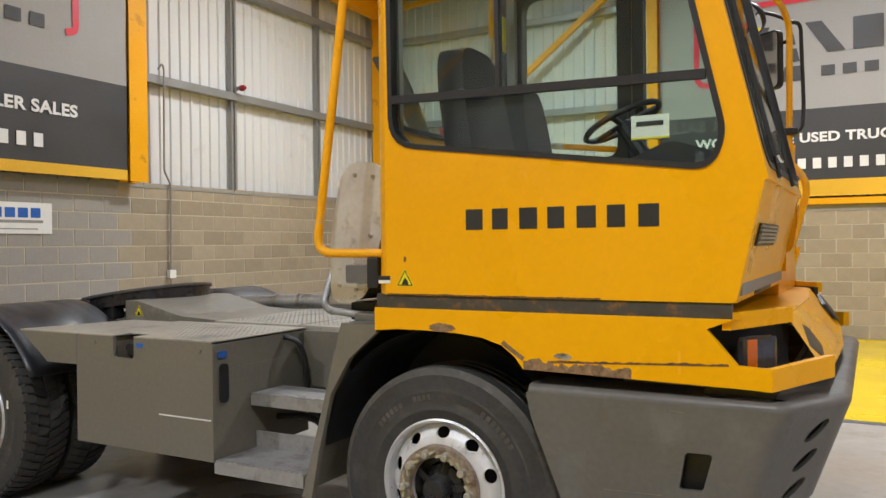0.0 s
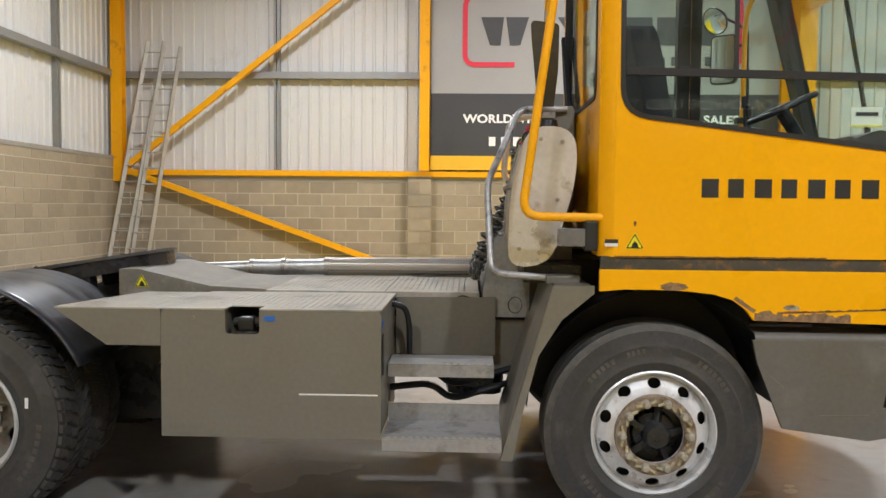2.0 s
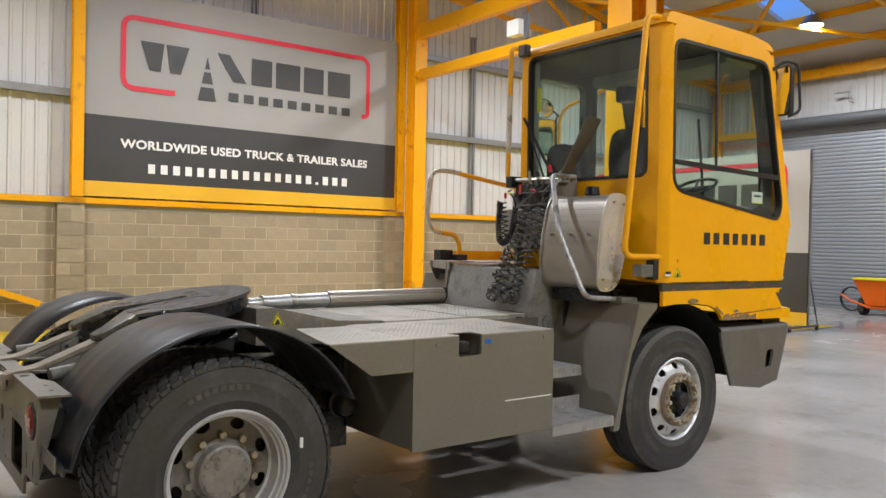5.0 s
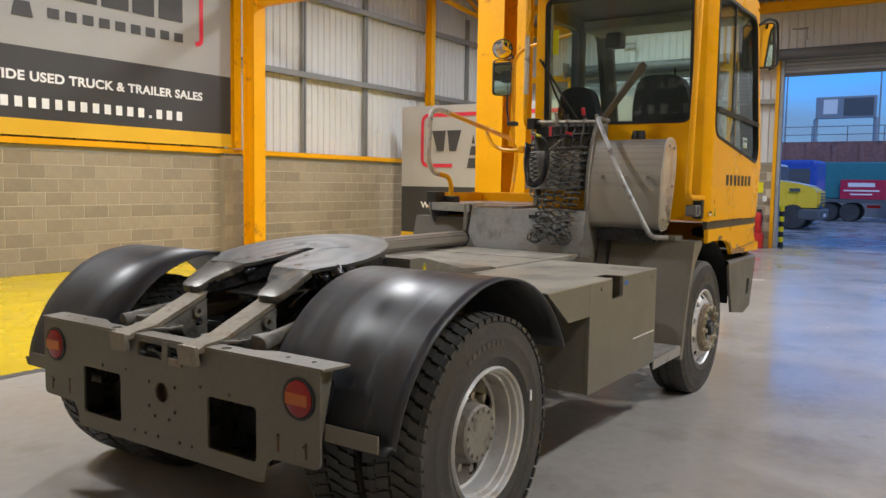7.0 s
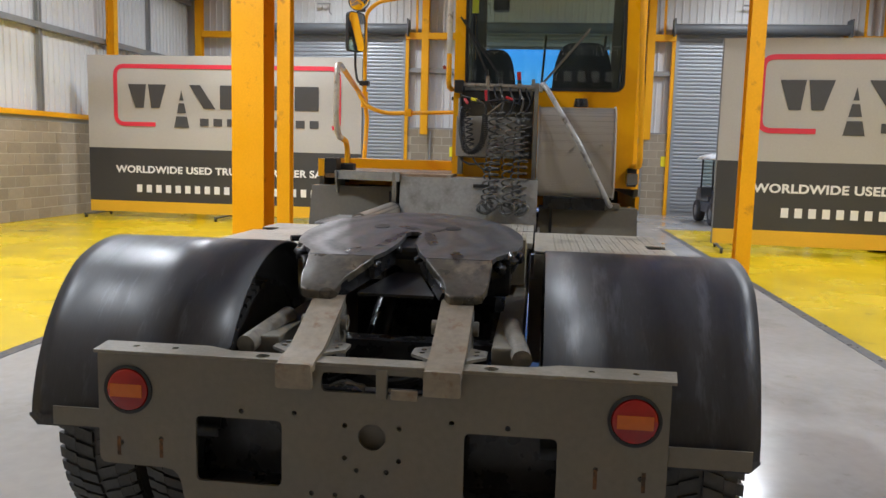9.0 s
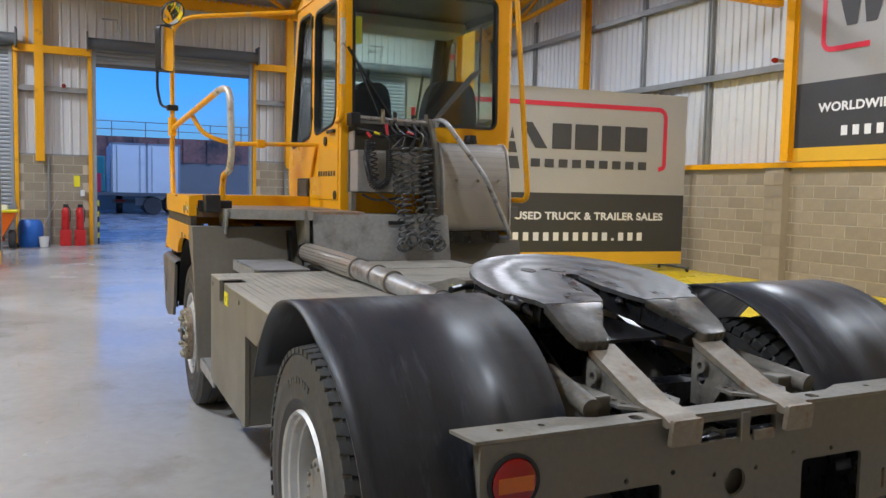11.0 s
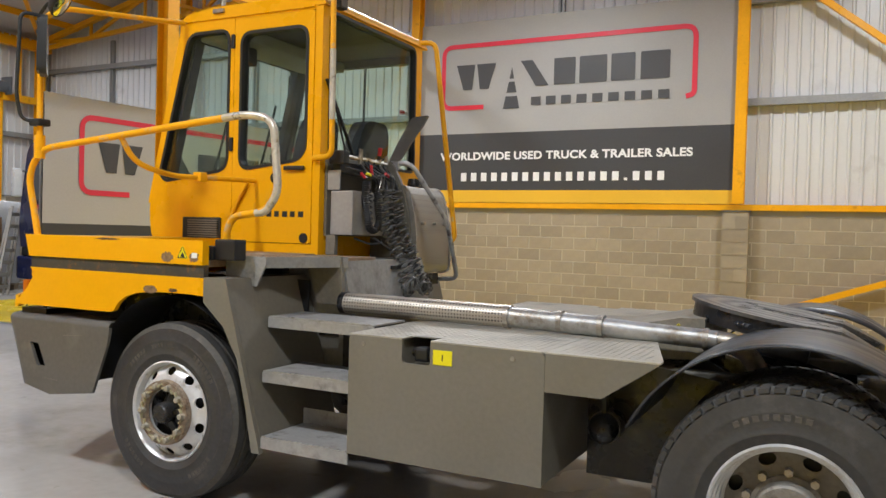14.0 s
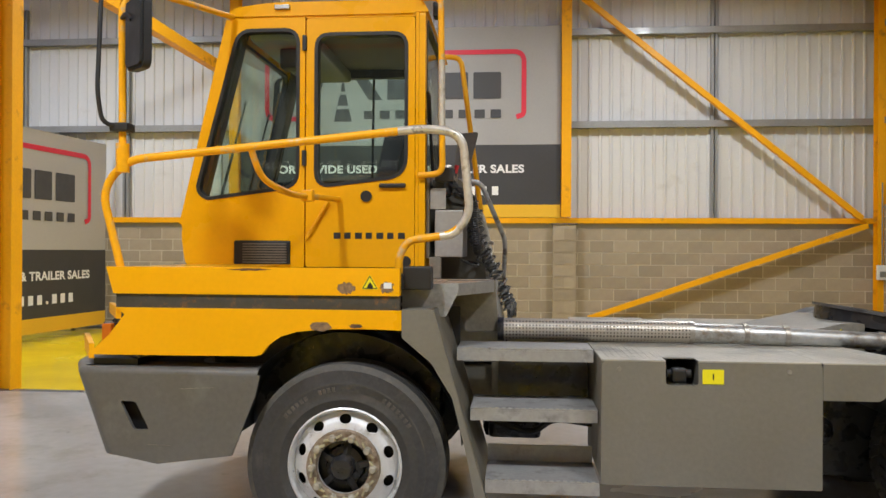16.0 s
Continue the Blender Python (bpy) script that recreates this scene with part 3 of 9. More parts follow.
# orange steel columns, each an I-section
def column(x, y, z0, z1, w=0.18, d=0.2, turn=False, label="orange painted steel column against the wall"):
    bm = bmesh.new()
    t = 0.014
    if turn:
        add_box(bm, x - d / 2, x - d / 2 + t, y - w / 2, y + w / 2, z0, z1)
        add_box(bm, x + d / 2 - t, x + d / 2, y - w / 2, y + w / 2, z0, z1)
        add_box(bm, x - d / 2 + t, x + d / 2 - t, y - t / 2, y + t / 2, z0, z1)
    else:
        add_box(bm, x - w / 2, x + w / 2, y - d / 2, y - d / 2 + t, z0, z1)
        add_box(bm, x - w / 2, x + w / 2, y + d / 2 - t, y + d / 2, z0, z1)
        add_box(bm, x - t / 2, x + t / 2, y - d / 2 + t, y + d / 2 - t, z0, z1)
    return structure("column", bm, STEEL_ORANGE, label, "steel column")


for sy, xs in ((YL - 0.12, (2.28, 8.76, 15.6)), (YR + 0.12, (2.17, 8.52, 15.0))):
    for x in xs:
        column(x, sy, 2.235, roof_z(x) - 0.05)
column(-3.38, YL - 0.13, 2.0, EAVES, 0.2)
column(-3.45, YR + 0.13, 0.0, EAVES, 0.2)
for y in (3.35, -4.0):
    column(XB + 0.13, y, 2.45, EAVES, 0.30, 0.24, True)
column(8.93, YL - 0.505, 0, roof_z(8.9) - 0.1, 0.30, 0.32, label="broad orange steel column standing on the floor by the wall")
column(9.42, 3.90, 0, roof_z(9.4) - 0.1, 0.50, 0.50, True, label="broad orange steel column in the middle of the hall")
column(9.42, 3.39, 0, roof_z(9.4) - 0.1, 0.2, 0.2, True, label="slim orange steel post beside the broad column")
column(8.86, -3.37, 0, roof_z(8.8) - 0.1, 0.2, 0.2, True, label="slim orange steel post on the edge of the yellow floor")
for y in (9.5, 2.8, -3.45, -9.6):
    column(XF - 0.1, y, 2.1 if abs(y) < 5 else 0, EAVES, 0.2, 0.2, True)

# block pilasters under the wall columns
for y0, y1, xs in ((YL - 0.17, YL, (2.2, 8.66)), (YR, YR + 0.17, (2.2, 8.75))):
    for x in xs:
        bm = bmesh.new()
        add_box(bm, x - 0.21, x + 0.21, y0, y1, 0, 2.098)
        pil = structure("pilaster", bm, BLOCK_FAR, "projecting block pier with a grey capping under the column", "wall pier")
        out = -1 if y0 > 0 else 1
        yf = y0 if y0 > 0 else y1
        bm = bmesh.new()
        for r in range(9):
            parts = ((-0.21, 0.21),) if r % 2 else ((-0.21, -0.005), (0.005, 0.21))
            for a, b in parts:
                add_box(bm, x + a - 0.003, x + b + 0.003, min(yf, yf + out * 0.008), max(yf, yf + out * 0.008), r * 0.225 + 0.005, r * 0.225 + 0.22)
        tagged(part("blocks", bm, BLOCK_FAR, pil), kind="stuff")
        part("capping", box(x - 0.24, x + 0.24, y0 - 0.02, y1 + 0.02, 2.10, 2.121), SHUTTER_DARK, pil)

# bracing and roof steel
def brace(p, q, w=0.10, h=0.10, label="orange steel brace across the wall bay"):
    return structure("brace", beam(p, q, w, h), STEEL_ORANGE, label, "steel brace")


brace((-3.25, YL - 0.13, 2.26), (1.95, YL - 0.13, 6.32))
brace((-3.2, YL - 0.13, 2.20), (1.75, YL - 0.13, 0.445))
brace((-3.1, YR + 0.15, 2.215), (1.95, YR + 0.15, 6.385))
brace((-3.2, YR + 0.15, 2.09), (1.75, YR + 0.15, 0.355))
for y0, y1, x in ((4.16, YL - 0.66, 8.95), (YR + 0.1, -3.48, 8.88)):
    for z, h in ((5.13, 0.2), (6.05, 0.3)) if y0 > 0 else ((5.15, 0.2),):
        structure("tie_beam", box(x - 0.08, x + 0.08, y0, y1, z - h / 2, z + h / 2), STEEL_ORANGE,
                  "orange steel beam from the wall to the hall column", "steel beam")
structure("eaves_beam", box(XF - 0.22, XF - 0.02, YR, YL, 6.2, 6.44), STEEL_ORANGE, "orange eaves beam over the vehicle doors", "steel beam")
structure("eaves_beam", box(XB + 0.02, XB + 0.22, YR, YL, 6.2, 6.44), STEEL_ORANGE, "orange eaves beam over the back wall", "steel beam")


def truss(y):
    bm = bmesh.new()
    top = lambda x: roof_z(x) - 0.10
    low = lambda x: 6.25 + (roof_z(x) - EAVES) * 0.36
    for a, b in ((XB + 0.2, XRIDGE), (XRIDGE, XF - 0.2)):
        add_beam(bm, (a, y, top(a)), (b, y, top(b)), 0.13, 0.13)
        add_beam(bm, (a, y, low(a)), (b, y, low(b)), 0.10, 0.10)
    n = 12
    xs = [XB + 0.2 + (XF - XB - 0.4) * i / n for i in range(n + 1)]
    for i in range(n):
        a, b = xs[i], xs[i + 1]
        if (i % 2 == 0) == (i < n // 2):
            add_beam(bm, (a, y, low(a)), (b, y, top(b)), 0.07, 0.07)
        else:
            add_beam(bm, (a, y, top(a)), (b, y, low(b)), 0.07, 0.07)
        add_beam(bm, (b, y, low(b)), (b, y, top(b)), 0.06, 0.06)
    structure("roof_truss", bm, STEEL_ORANGE, "orange lattice truss carrying the roof", "roof truss")


for y in (YL - 0.3, 2.8, -3.45, YR + 0.3):
    truss(y)
for y0, y1 in ((-9.5, -3.5), (-3.4, 2.7), (2.9, 9.4)):
    brace((XF - 0.3, y0, 6.35), (13.6, y1, 7.75), 0.08, 0.08, "orange diagonal brace under the roof")
    brace((XF - 0.3, y1, 6.35), (13.6, y0, 7.75), 0.08, 0.08, "orange diagonal brace under the roof")

for y in (3.05, 8.35, -3.8, -9.0):
    brace((XF - 0.12, y, 4.95), (XF - 0.12, y + (0.01 if y in (3.05, -3.8) else 0.01), 6.2), 0.06, 0.06)
for a, b in ((1.62, 3.36), (-4.11, -2.46), (7.64, 9.5), (-9.6, -8.5)):
    structure("door_rail", box(XF - 0.185, XF - 0.02, a, b, 4.76, 4.94), STEEL_ORANGE, "orange steel rail between the door frames", "steel beam")

# vehicle doors: frames, curtains and roller housings
def shutter(y0, y1, top, drop, name):
    d = thing(name, "grey steel roller shutter door, " + ("closed" if drop < 1 else "rolled up to let daylight in"), "roller door", kind="structure")
    x = XF + 0.02
    part("guide", box(XF - 0.06, XF + 0.1, y0 - 0.02, y0 + 0.07, 0, top), SHUTTER, d)
    part("guide", box(XF - 0.06, XF + 0.1, y1 - 0.07, y1 + 0.02, 0, top), SHUTTER, d)
    for y in (y0 - 0.075, y1 + 0.075):
        part("frame_post", box(XF - 0.08, XF + 0.06, y - 0.045, y + 0.045, 0, top + 0.1), STEEL_ORANGE, d)
    part("housing", cyl((XF - 0.22, y0 - 0.1, top - 0.02), (XF - 0.22, y1 + 0.1, top - 0.02), 0.145, seg=20), SHUTTER_DARK, d, "dark roller drum", smooth=40)
    for y in (y0 - 0.12, y1 + 0.12):
        part("end_plate", box(XF - 0.42, XF - 0.02, y - 0.02, y + 0.02, top - 0.22, top + 0.24), SHUTTER_DARK, d)
    slat = None
    z, k = drop, 0
    while z < top - 0.12:
        if slat is None:
            bm = bmesh.new()
            prof = [(0, 0), (-0.014, 0.012), (-0.02, 0.04), (-0.02, 0.06), (-0.014, 0.088), (0, 0.1)]
            for (a, b), (c, e) in zip(prof, prof[1:]):
                bm.faces.new([bm.verts.new(p) for p in ((a, y0 + 0.03, b), (a, y1 - 0.03, b), (c, y1 - 0.03, e), (c, y0 + 0.03, e))])
            ob = part("slat", bm, SHUTTER, d)
            slat = ob.data
        else:
            ob = new("slat", slat)
            ob.parent = d
        ob.location = (x, 0, z)
        z += 0.1
        k += 1
    part("bottom_bar", box(x - 0.03, x + 0.02, y0 + 0.03, y1 - 0.03, max(0.0, drop - 0.09), drop), SHUTTER_DARK if drop > 1 else SHUTTER, d)


shutter(*DOORS[0], 0.09, "door_1")
shutter(*DOORS[1], 4.62, "door_2")
shutter(*DOORS[2], 0.09, "door_3")

# ---- the terminal tractor ----
AXLE_F, AXLE_R, HUB = 3.965, 0.648, 0.505
truck = thing("terminal_tractor", "yellow and grey terminal tractor with half-width cab, rusty at edges", "tractor unit")


RIM_REAR = surface("dished_rim_silver", (0.56, 0.56, 0.55), 0.40, 0.3, vary=0.08, scale=6, dirt=(0.42, 0.38, 0.32), dirt_amount=0.2, dirt_scale=7)
DISC = surface("wheel_disc_khaki", (0.17, 0.155, 0.13), 0.55, 0.1, vary=0.25, scale=8, dirt=(0.10, 0.065, 0.04), dirt_amount=0.3, dirt_scale=9)
HUB_PAINT = surface("hub_khaki", (0.22, 0.205, 0.175), 0.5, 0.1, vary=0.18, scale=10, dirt=(0.11, 0.09, 0.07), dirt_amount=0.25, dirt_scale=14, bump=0.06)
STEP_STEEL = surface("step_steel", (0.33, 0.325, 0.315), 0.45, 0.25, vary=0.16, scale=7, dirt=(0.21, 0.20, 0.185), dirt_amount=0.35, dirt_scale=7, bump=0.08)
RING = surface("nut_ring_rust", (0.26, 0.20, 0.14), 0.7, vary=0.35, scale=20, dirt=(0.12, 0.07, 0.04), dirt_amount=0.4, dirt_scale=25)


def disc_loop(cx, cy, r, n=16):
    return [(cx + r * math.cos(2 * math.pi * i / n), cy + r * math.sin(2 * math.pi * i / n)) for i in range(n)]


def prism_x(poly, x0, x1):
    """A solid with outline poly in (y, z), from x0 to x1."""
    return sheet(poly, (), in_yz(x0), x1 - x0)


# wheels
def tyre_mesh(r, w, y, lugs, rim=0.292):
    """A tyre round the y axis, outer side at +w/2; lugs: the tread, 'ribs' or 'blocks'."""
    h = w / 2
    prof = [(rim, -h * 0.8), (rim + 0.02, -h * 0.93), (rim + 0.05, -h * 0.985), (rim + 0.054, -h * 1.005), (rim + 0.062, -h * 1.006), (rim + 0.066, -h * 0.99), (rim + 0.10, -h * 1.0), (r - 0.115, -h * 0.99), (r - 0.108, -h * 1.0), (r - 0.10, -h * 0.985), (r - 0.075, -h * 0.965), (r - 0.037, -h * 0.935), (r - 0.034, -h * 0.905), (r - 0.006, -h * 0.80)]
    if lugs == "ribs":
        n = 4
        for i in range(n + 1):
            c = -h * 0.8 + h * 1.6 * i / n
            if 0 < i < n:
                prof += [(r, c - 0.009), (r - 0.012, c - 0.006), (r - 0.012, c + 0.006), (r, c + 0.009)]
    else:
        prof += [(r - 0.011, -h * 0.79), (r - 0.011, h * 0.79)]
    prof += [(a, -b) for a, b in reversed(prof[:14])]
    return add_lathe(bmesh.new(), prof, (0, y, 0), "y", 72)


RUBBER_CLEAN = surface("clean_tyre_rubber", (0.034, 0.034, 0.036), 0.5, vary=0.3, scale=5, dirt=(0.07, 0.065, 0.058), dirt_amount=0.3, dirt_scale=6, bump=0.08)
RUBBER_SCUFF = surface("scuffed_tyre_rubber", (0.072, 0.067, 0.058), 0.7, vary=0.3, scale=7, dirt=(0.11, 0.10, 0.085), dirt_amount=0.4, dirt_scale=8, bump=0.12)


def worn_bands(tyre, bands):
    """Rings of cleaner and of scuffed rubber on the sidewall, by radius."""
    me = tyre.data
    for _, _, m in bands:
        if m.name not in me.materials:
            me.materials.append(m)
    for f in me.polygons:
        q = math.hypot(f.center.x, f.center.z)
        for a, b, m in bands:
            if a <= q < b and abs(f.normal.y) > 0.3:
                f.material_index = me.materials.find(m.name)


def sidewall_bars(parent, y, r, spans):
    """Low moulded bars on a tyre's outer side, in arcs: (start, end, bars) in degrees."""
    for a, b, n in spans:
        for k in range(n):
            q0 = radians(a + (b - a) * k / n)
            q1 = q0 + radians((b - a) / n * 0.62)
            bm = bmesh.new()
            lo, hi = [], []
            for q in (q0, (q0 + q1) / 2, q1):
                lo.append((bm.verts.new(((r - 0.012) * math.cos(q), y, (r - 0.012) * math.sin(q))), bm.verts.new(((r - 0.012) * math.cos(q), y - 0.006, (r - 0.012) * math.sin(q)))))
                hi.append((bm.verts.new(((r + 0.012) * math.cos(q), y, (r + 0.012) * math.sin(q))), bm.verts.new(((r + 0.012) * math.cos(q), y - 0.006, (r + 0.012) * math.sin(q)))))
            for i in (0, 1):
                bm.faces.new((lo[i][0], lo[i + 1][0], hi[i + 1][0], hi[i][0]))
                bm.faces.new((lo[i][1], lo[i + 1][1], lo[i + 1][0], lo[i][0]))
                bm.faces.new((hi[i][0], hi[i + 1][0], hi[i + 1][1], hi[i][1]))
            for i in (0, 2):
                bm.faces.new((lo[i][0], hi[i][0], hi[i][1], lo[i][1]))
            part("sidewall_bar", bm, RUBBER_SCUFF, parent)


def tread_blocks(r, w, y):
    """The rubber blocks of a drive tyre's tread, four rows."""
    bm, h = bmesh.new(), w / 2
    for k in range(56):
        a0 = 2 * math.pi * k / 56
        for row, (c, bw) in enumerate(((-0.8, 0.30), (-0.27, 0.22), (0.27, 0.22), (0.8, 0.30))):
            a = a0 + (row % 2) * math.pi / 56
            y0, y1 = y + h * (c - bw), y + h * (c + bw)
            y0, y1 = max(y0, y - h * 0.96), min(y1, y + h * 0.96)
            vs = []
            for rr in (r - 0.018, r + 0.001):
                for da in (-0.040, 0.040):
                    sk = 0.02 * (1 if row < 2 else -1)
                    for yy, s in ((y0, -sk), (y1, sk)):
                        q = rr - (0.012 if abs(yy - y) > h * 0.85 else 0)
                        vs.append(bm.verts.new((q * math.cos(a + da + s), yy, q * math.sin(a + da + s))))
            for f in ((4, 5, 7, 6), (0, 4, 6, 2), (1, 3, 7, 5), (0, 1, 5, 4), (2, 6, 7, 3)):
                bm.faces.new([vs[i] for i in f])
    return bm


def rim_disc(bm, y, r0, r1, dish, holes, hole_r, hole_at, thick=0.012):
    """A wheel disc with round hand holes, between radii, dish(r) giving its offset."""
    outer = [(r1 * math.cos(2 * math.pi * i / 60), r1 * math.sin(2 * math.pi * i / 60)) for i in range(60)]
    inner = [(r0 * math.cos(2 * math.pi * i / 40), r0 * math.sin(2 * math.pi * i / 40)) for i in range(40)]
    hl = []
    for k in range(holes):
        a = 2 * math.pi * (k + 0.5) / holes
        cx, cz = hole_at * math.cos(a), hole_at * math.sin(a)
        hl.append([(cx + hole_r * 0.8 * math.cos(b) * math.cos(a) - hole_r * 1.1 * math.sin(b) * math.sin(a),
                    cz + hole_r * 0.8 * math.cos(b) * math.sin(a) + hole_r * 1.1 * math.sin(b) * math.cos(a)) for b in [2 * math.pi * j / 14 for j in range(14)]])
    return add_sheet(bm, outer, [inner, *hl], lambda u, v, w: (u, y + dish(math.hypot(u, v)) - w, v), thick)


def wheel(x, side, y_out, kind):
    """One wheel on its hub; side: +1 left, -1 right. Built at the axle, the outer side along +y, then turned."""
    w = new("wheel")
    w.parent = truck
    w.matrix_basis = pose(x, 0, HUB) @ (Matrix.Identity(4) if side > 0 else Matrix.Rotation(math.pi, 4, "Z")) @ Matrix.Diagonal((0.966, 1, 0.966, 1) if kind == "front" else (0.985, 1, 0.985, 1))
    r, tw = 0.538, 0.30
    if kind == "front":
        ty = part("tyre", tyre_mesh(r, tw, y_out - tw / 2 - 0.01, "ribs"), RUBBER, w, "dusty black tyre with a dull scuffed sidewall", smooth=35)
        worn_bands(ty, ((0.40, 0.428, RUBBER_CLEAN), (0.438, 0.502, RUBBER_CLEAN), (0.502, 0.533, RUBBER_SCUFF)))
        sidewall_bars(ty, y_out - 0.0085, 0.405, ((38, 62, 6), (70, 84, 4), (120, 150, 7), (215, 245, 7), (300, 330, 7)))
        bm = add_lathe(bmesh.new(), [(0.303, -0.045), (0.306, -0.02), (0.298, -0.015), (0.287, -0.028), (0.281, -0.07), (0.272, -0.072)], (0, y_out, 0), "y", 60)
        rim_disc(bm, y_out, 0.140, 0.276, lambda q: -0.006 - 0.055 * max(0.0, (q - 0.19) / 0.084) ** 1.5, 10, 0.030, 0.243)
        part("rim", bm, WHEEL_SILVER, w, "silver steel rim with oval hand holes", smooth=30)
        part("brake_drum", add_lathe(bmesh.new(), [(0.0, -0.11), (0.268, -0.11), (0.268, -0.2)], (0, y_out, 0), "y", 30), BLACK, w)
        bm = bmesh.new()
        add_lathe(bm, [(0.195, -0.012), (0.193, 0.026), (0.145, 0.026), (0.138, 0.005)], (0, y_out, 0), "y", 40)
        part("nut_ring", bm, RING, w, "rusty steel ring under the wheel nuts", smooth=30)
        for k in range(10):
            a = 2 * math.pi * k / 10
            c = (0.162 * math.cos(a), y_out + 0.02, 0.162 * math.sin(a))
            bm = add_lathe(bmesh.new(), [(0.023, 0.0), (0.022, 0.014), (0.018, 0.018), (0.0175, 0.033), (0.013, 0.037), (0.0, 0.037)], c, "y", 8)
            part("wheel_nut", bm, NUT_CAP, w, "pale domed cap over a wheel nut", smooth=40)
            # markers zigzag from each nut to the space beside it
            for d in (1, -1):
                q0, q1, rr = a + d * radians(7), a + d * radians(16.5), 0.150 if k % 2 else 0.174
                part("nut_marker", beam((0.162 * math.cos(q0), y_out + 0.034, 0.162 * math.sin(q0)), (rr * math.cos(q1), y_out + 0.034, rr * math.sin(q1)), 0.013, 0.01), NUT_TAG, w, "pale nut position marker")
        bm = add_lathe(bmesh.new(), [(0.0, 0.055), (0.05, 0.055), (0.062, 0.04), (0.066, -0.02), (0.10, -0.03), (0.11, -0.06), (0.138, -0.06)], (0, y_out, 0), "y", 36)
        for k in range(5):
            a = 2 * math.pi * k / 5 + 0.5
            part("hub_rib", beam( (0.05 * math.cos(a), y_out - 0.01, 0.05 * math.sin(a)), (0.135 * math.cos(a), y_out - 0.03, 0.135 * math.sin(a)), 0.03, 0.03), GREASE, w)
        part("hub", bm, GREASE, w, "greasy black hub", smooth=35)
    else:
        for k, yo in enumerate((y_out, y_out - 0.335)):
            ty = part("tyre", tyre_mesh(r, tw, yo - tw / 2, "blocks"), RUBBER, w, "dusty black drive tyre with chunky tread", smooth=35)
            if k == 0:
                sidewall_bars(ty, yo + 0.0015, 0.412, ((60, 104, 8), (180, 224, 8), (300, 344, 8)))
            tagged(part("tread", tread_blocks(r, tw, yo - tw / 2), RUBBER, w), kind="stuff")
        bm = add_lathe(bmesh.new(), [(0.300, -0.05), (0.306, -0.012), (0.298, 0.0), (0.288, -0.006), (0.284, -0.022), (0.276, -0.028), (0.272, -0.055), (0.264, -0.060), (0.262, -0.10), (0.262, -0.135), (0.25, -0.142)], (0, y_out, 0), "y", 60)
        part("rim", bm, RIM_REAR, w, "deep dished silver rim, rust-stained inside", smooth=30)
        part("wheel_disc", rim_disc(bmesh.new(), y_out - 0.142, 0.12, 0.252, lambda q: 0.0, 8, 0.034, 0.222), DISC, w, "dull khaki wheel disc with hand holes")
        part("brake_drum", add_lathe(bmesh.new(), [(0.0, -0.20), (0.25, -0.20), (0.25, -0.24)], (0, y_out, 0), "y", 30), BLACK, w)
        part("inner_rim", add_lathe(bmesh.new(), [(0.3, -0.37), (0.27, -0.4), (0.26, -0.6), (0.3, -0.64)], (0, y_out, 0), "y", 40), GREASE, w, smooth=30)
        bm = add_lathe(bmesh.new(), [(0.0, -0.058), (0.118, -0.058), (0.128, -0.066), (0.132, -0.12), (0.15, -0.128), (0.15, -0.143)], (0, y_out, 0), "y", 40)
        part("hub", bm, HUB_PAINT, w, "khaki painted planetary hub", smooth=35)
        for k in range(14):
            a = 2 * math.pi * k / 14
            c = (0.106 * math.cos(a), y_out - 0.060, 0.106 * math.sin(a))
            part("hub_bolt", cyl(c, (c[0], y_out - 0.050, c[2]), 0.009, seg=6), HUB_PAINT, w)
        for k in range(10):
            a = 2 * math.pi * (k + 0.5) / 10
            c = (0.1675 * math.cos(a), y_out - 0.141, 0.1675 * math.sin(a))
            part("wheel_nut", cyl(c, (c[0], y_out - 0.10, c[2]), 0.018, seg=6), STEEL, w)
    return w


for s in (1, -1):
    wheel(AXLE_F, s, 1.22, "front")
    wheel(AXLE_R, s, 1.245, "rear")
    part("axle", cyl((AXLE_F, 0, HUB), (AXLE_F, s * 1.0, HUB), 0.06, seg=12), GREASE, truck)
    part("axle", cyl((AXLE_R, 0, HUB), (AXLE_R, s * 0.9, HUB), 0.11, seg=16), GREASE, truck)
part("axle_housing", add_lathe(bmesh.new(), [(0.0, -0.26), (0.12, -0.24), (0.22, -0.1), (0.24, 0), (0.22, 0.1), (0.12, 0.24), (0, 0.26)], (AXLE_R, 0, HUB + 0.02), "x", 24), GREASE, truck, smooth=40)

# chassis rails and cross members
for s in (1, -1):
    part("chassis_rail", box(0.075, 5.0, s * 0.42 - 0.05, s * 0.42 + 0.05, 0.62, 0.93, 0.008), GREY, truck)
for x in (0.35, 1.35, 2.2, 3.0, 4.4):
    part("cross_member", box(x - 0.05, x + 0.05, -0.37, 0.37, 0.66, 0.88), GREASE, truck)
part("gearbox", box(2.0, 2.62, -0.3, 0.3, 0.45, 0.95, 0.06), GREASE, truck)
part("gearbox", box(2.96, 3.3, -0.3, 0.3, 0.45, 0.95, 0.06), GREASE, truck)
part("gearbox_neck", cyl((2.6, 0, 0.80), (2.98, 0, 0.80), 0.13, seg=18), GREASE, truck, smooth=40)
part("engine", box(3.5, 4.8, -0.15, 0.85, 0.62, 1.25, 0.06), GREASE, truck)
part("propshaft", cyl((0.8, 0, 0.52), (2.1, 0, 0.62), 0.05, seg=12), GREASE, truck)

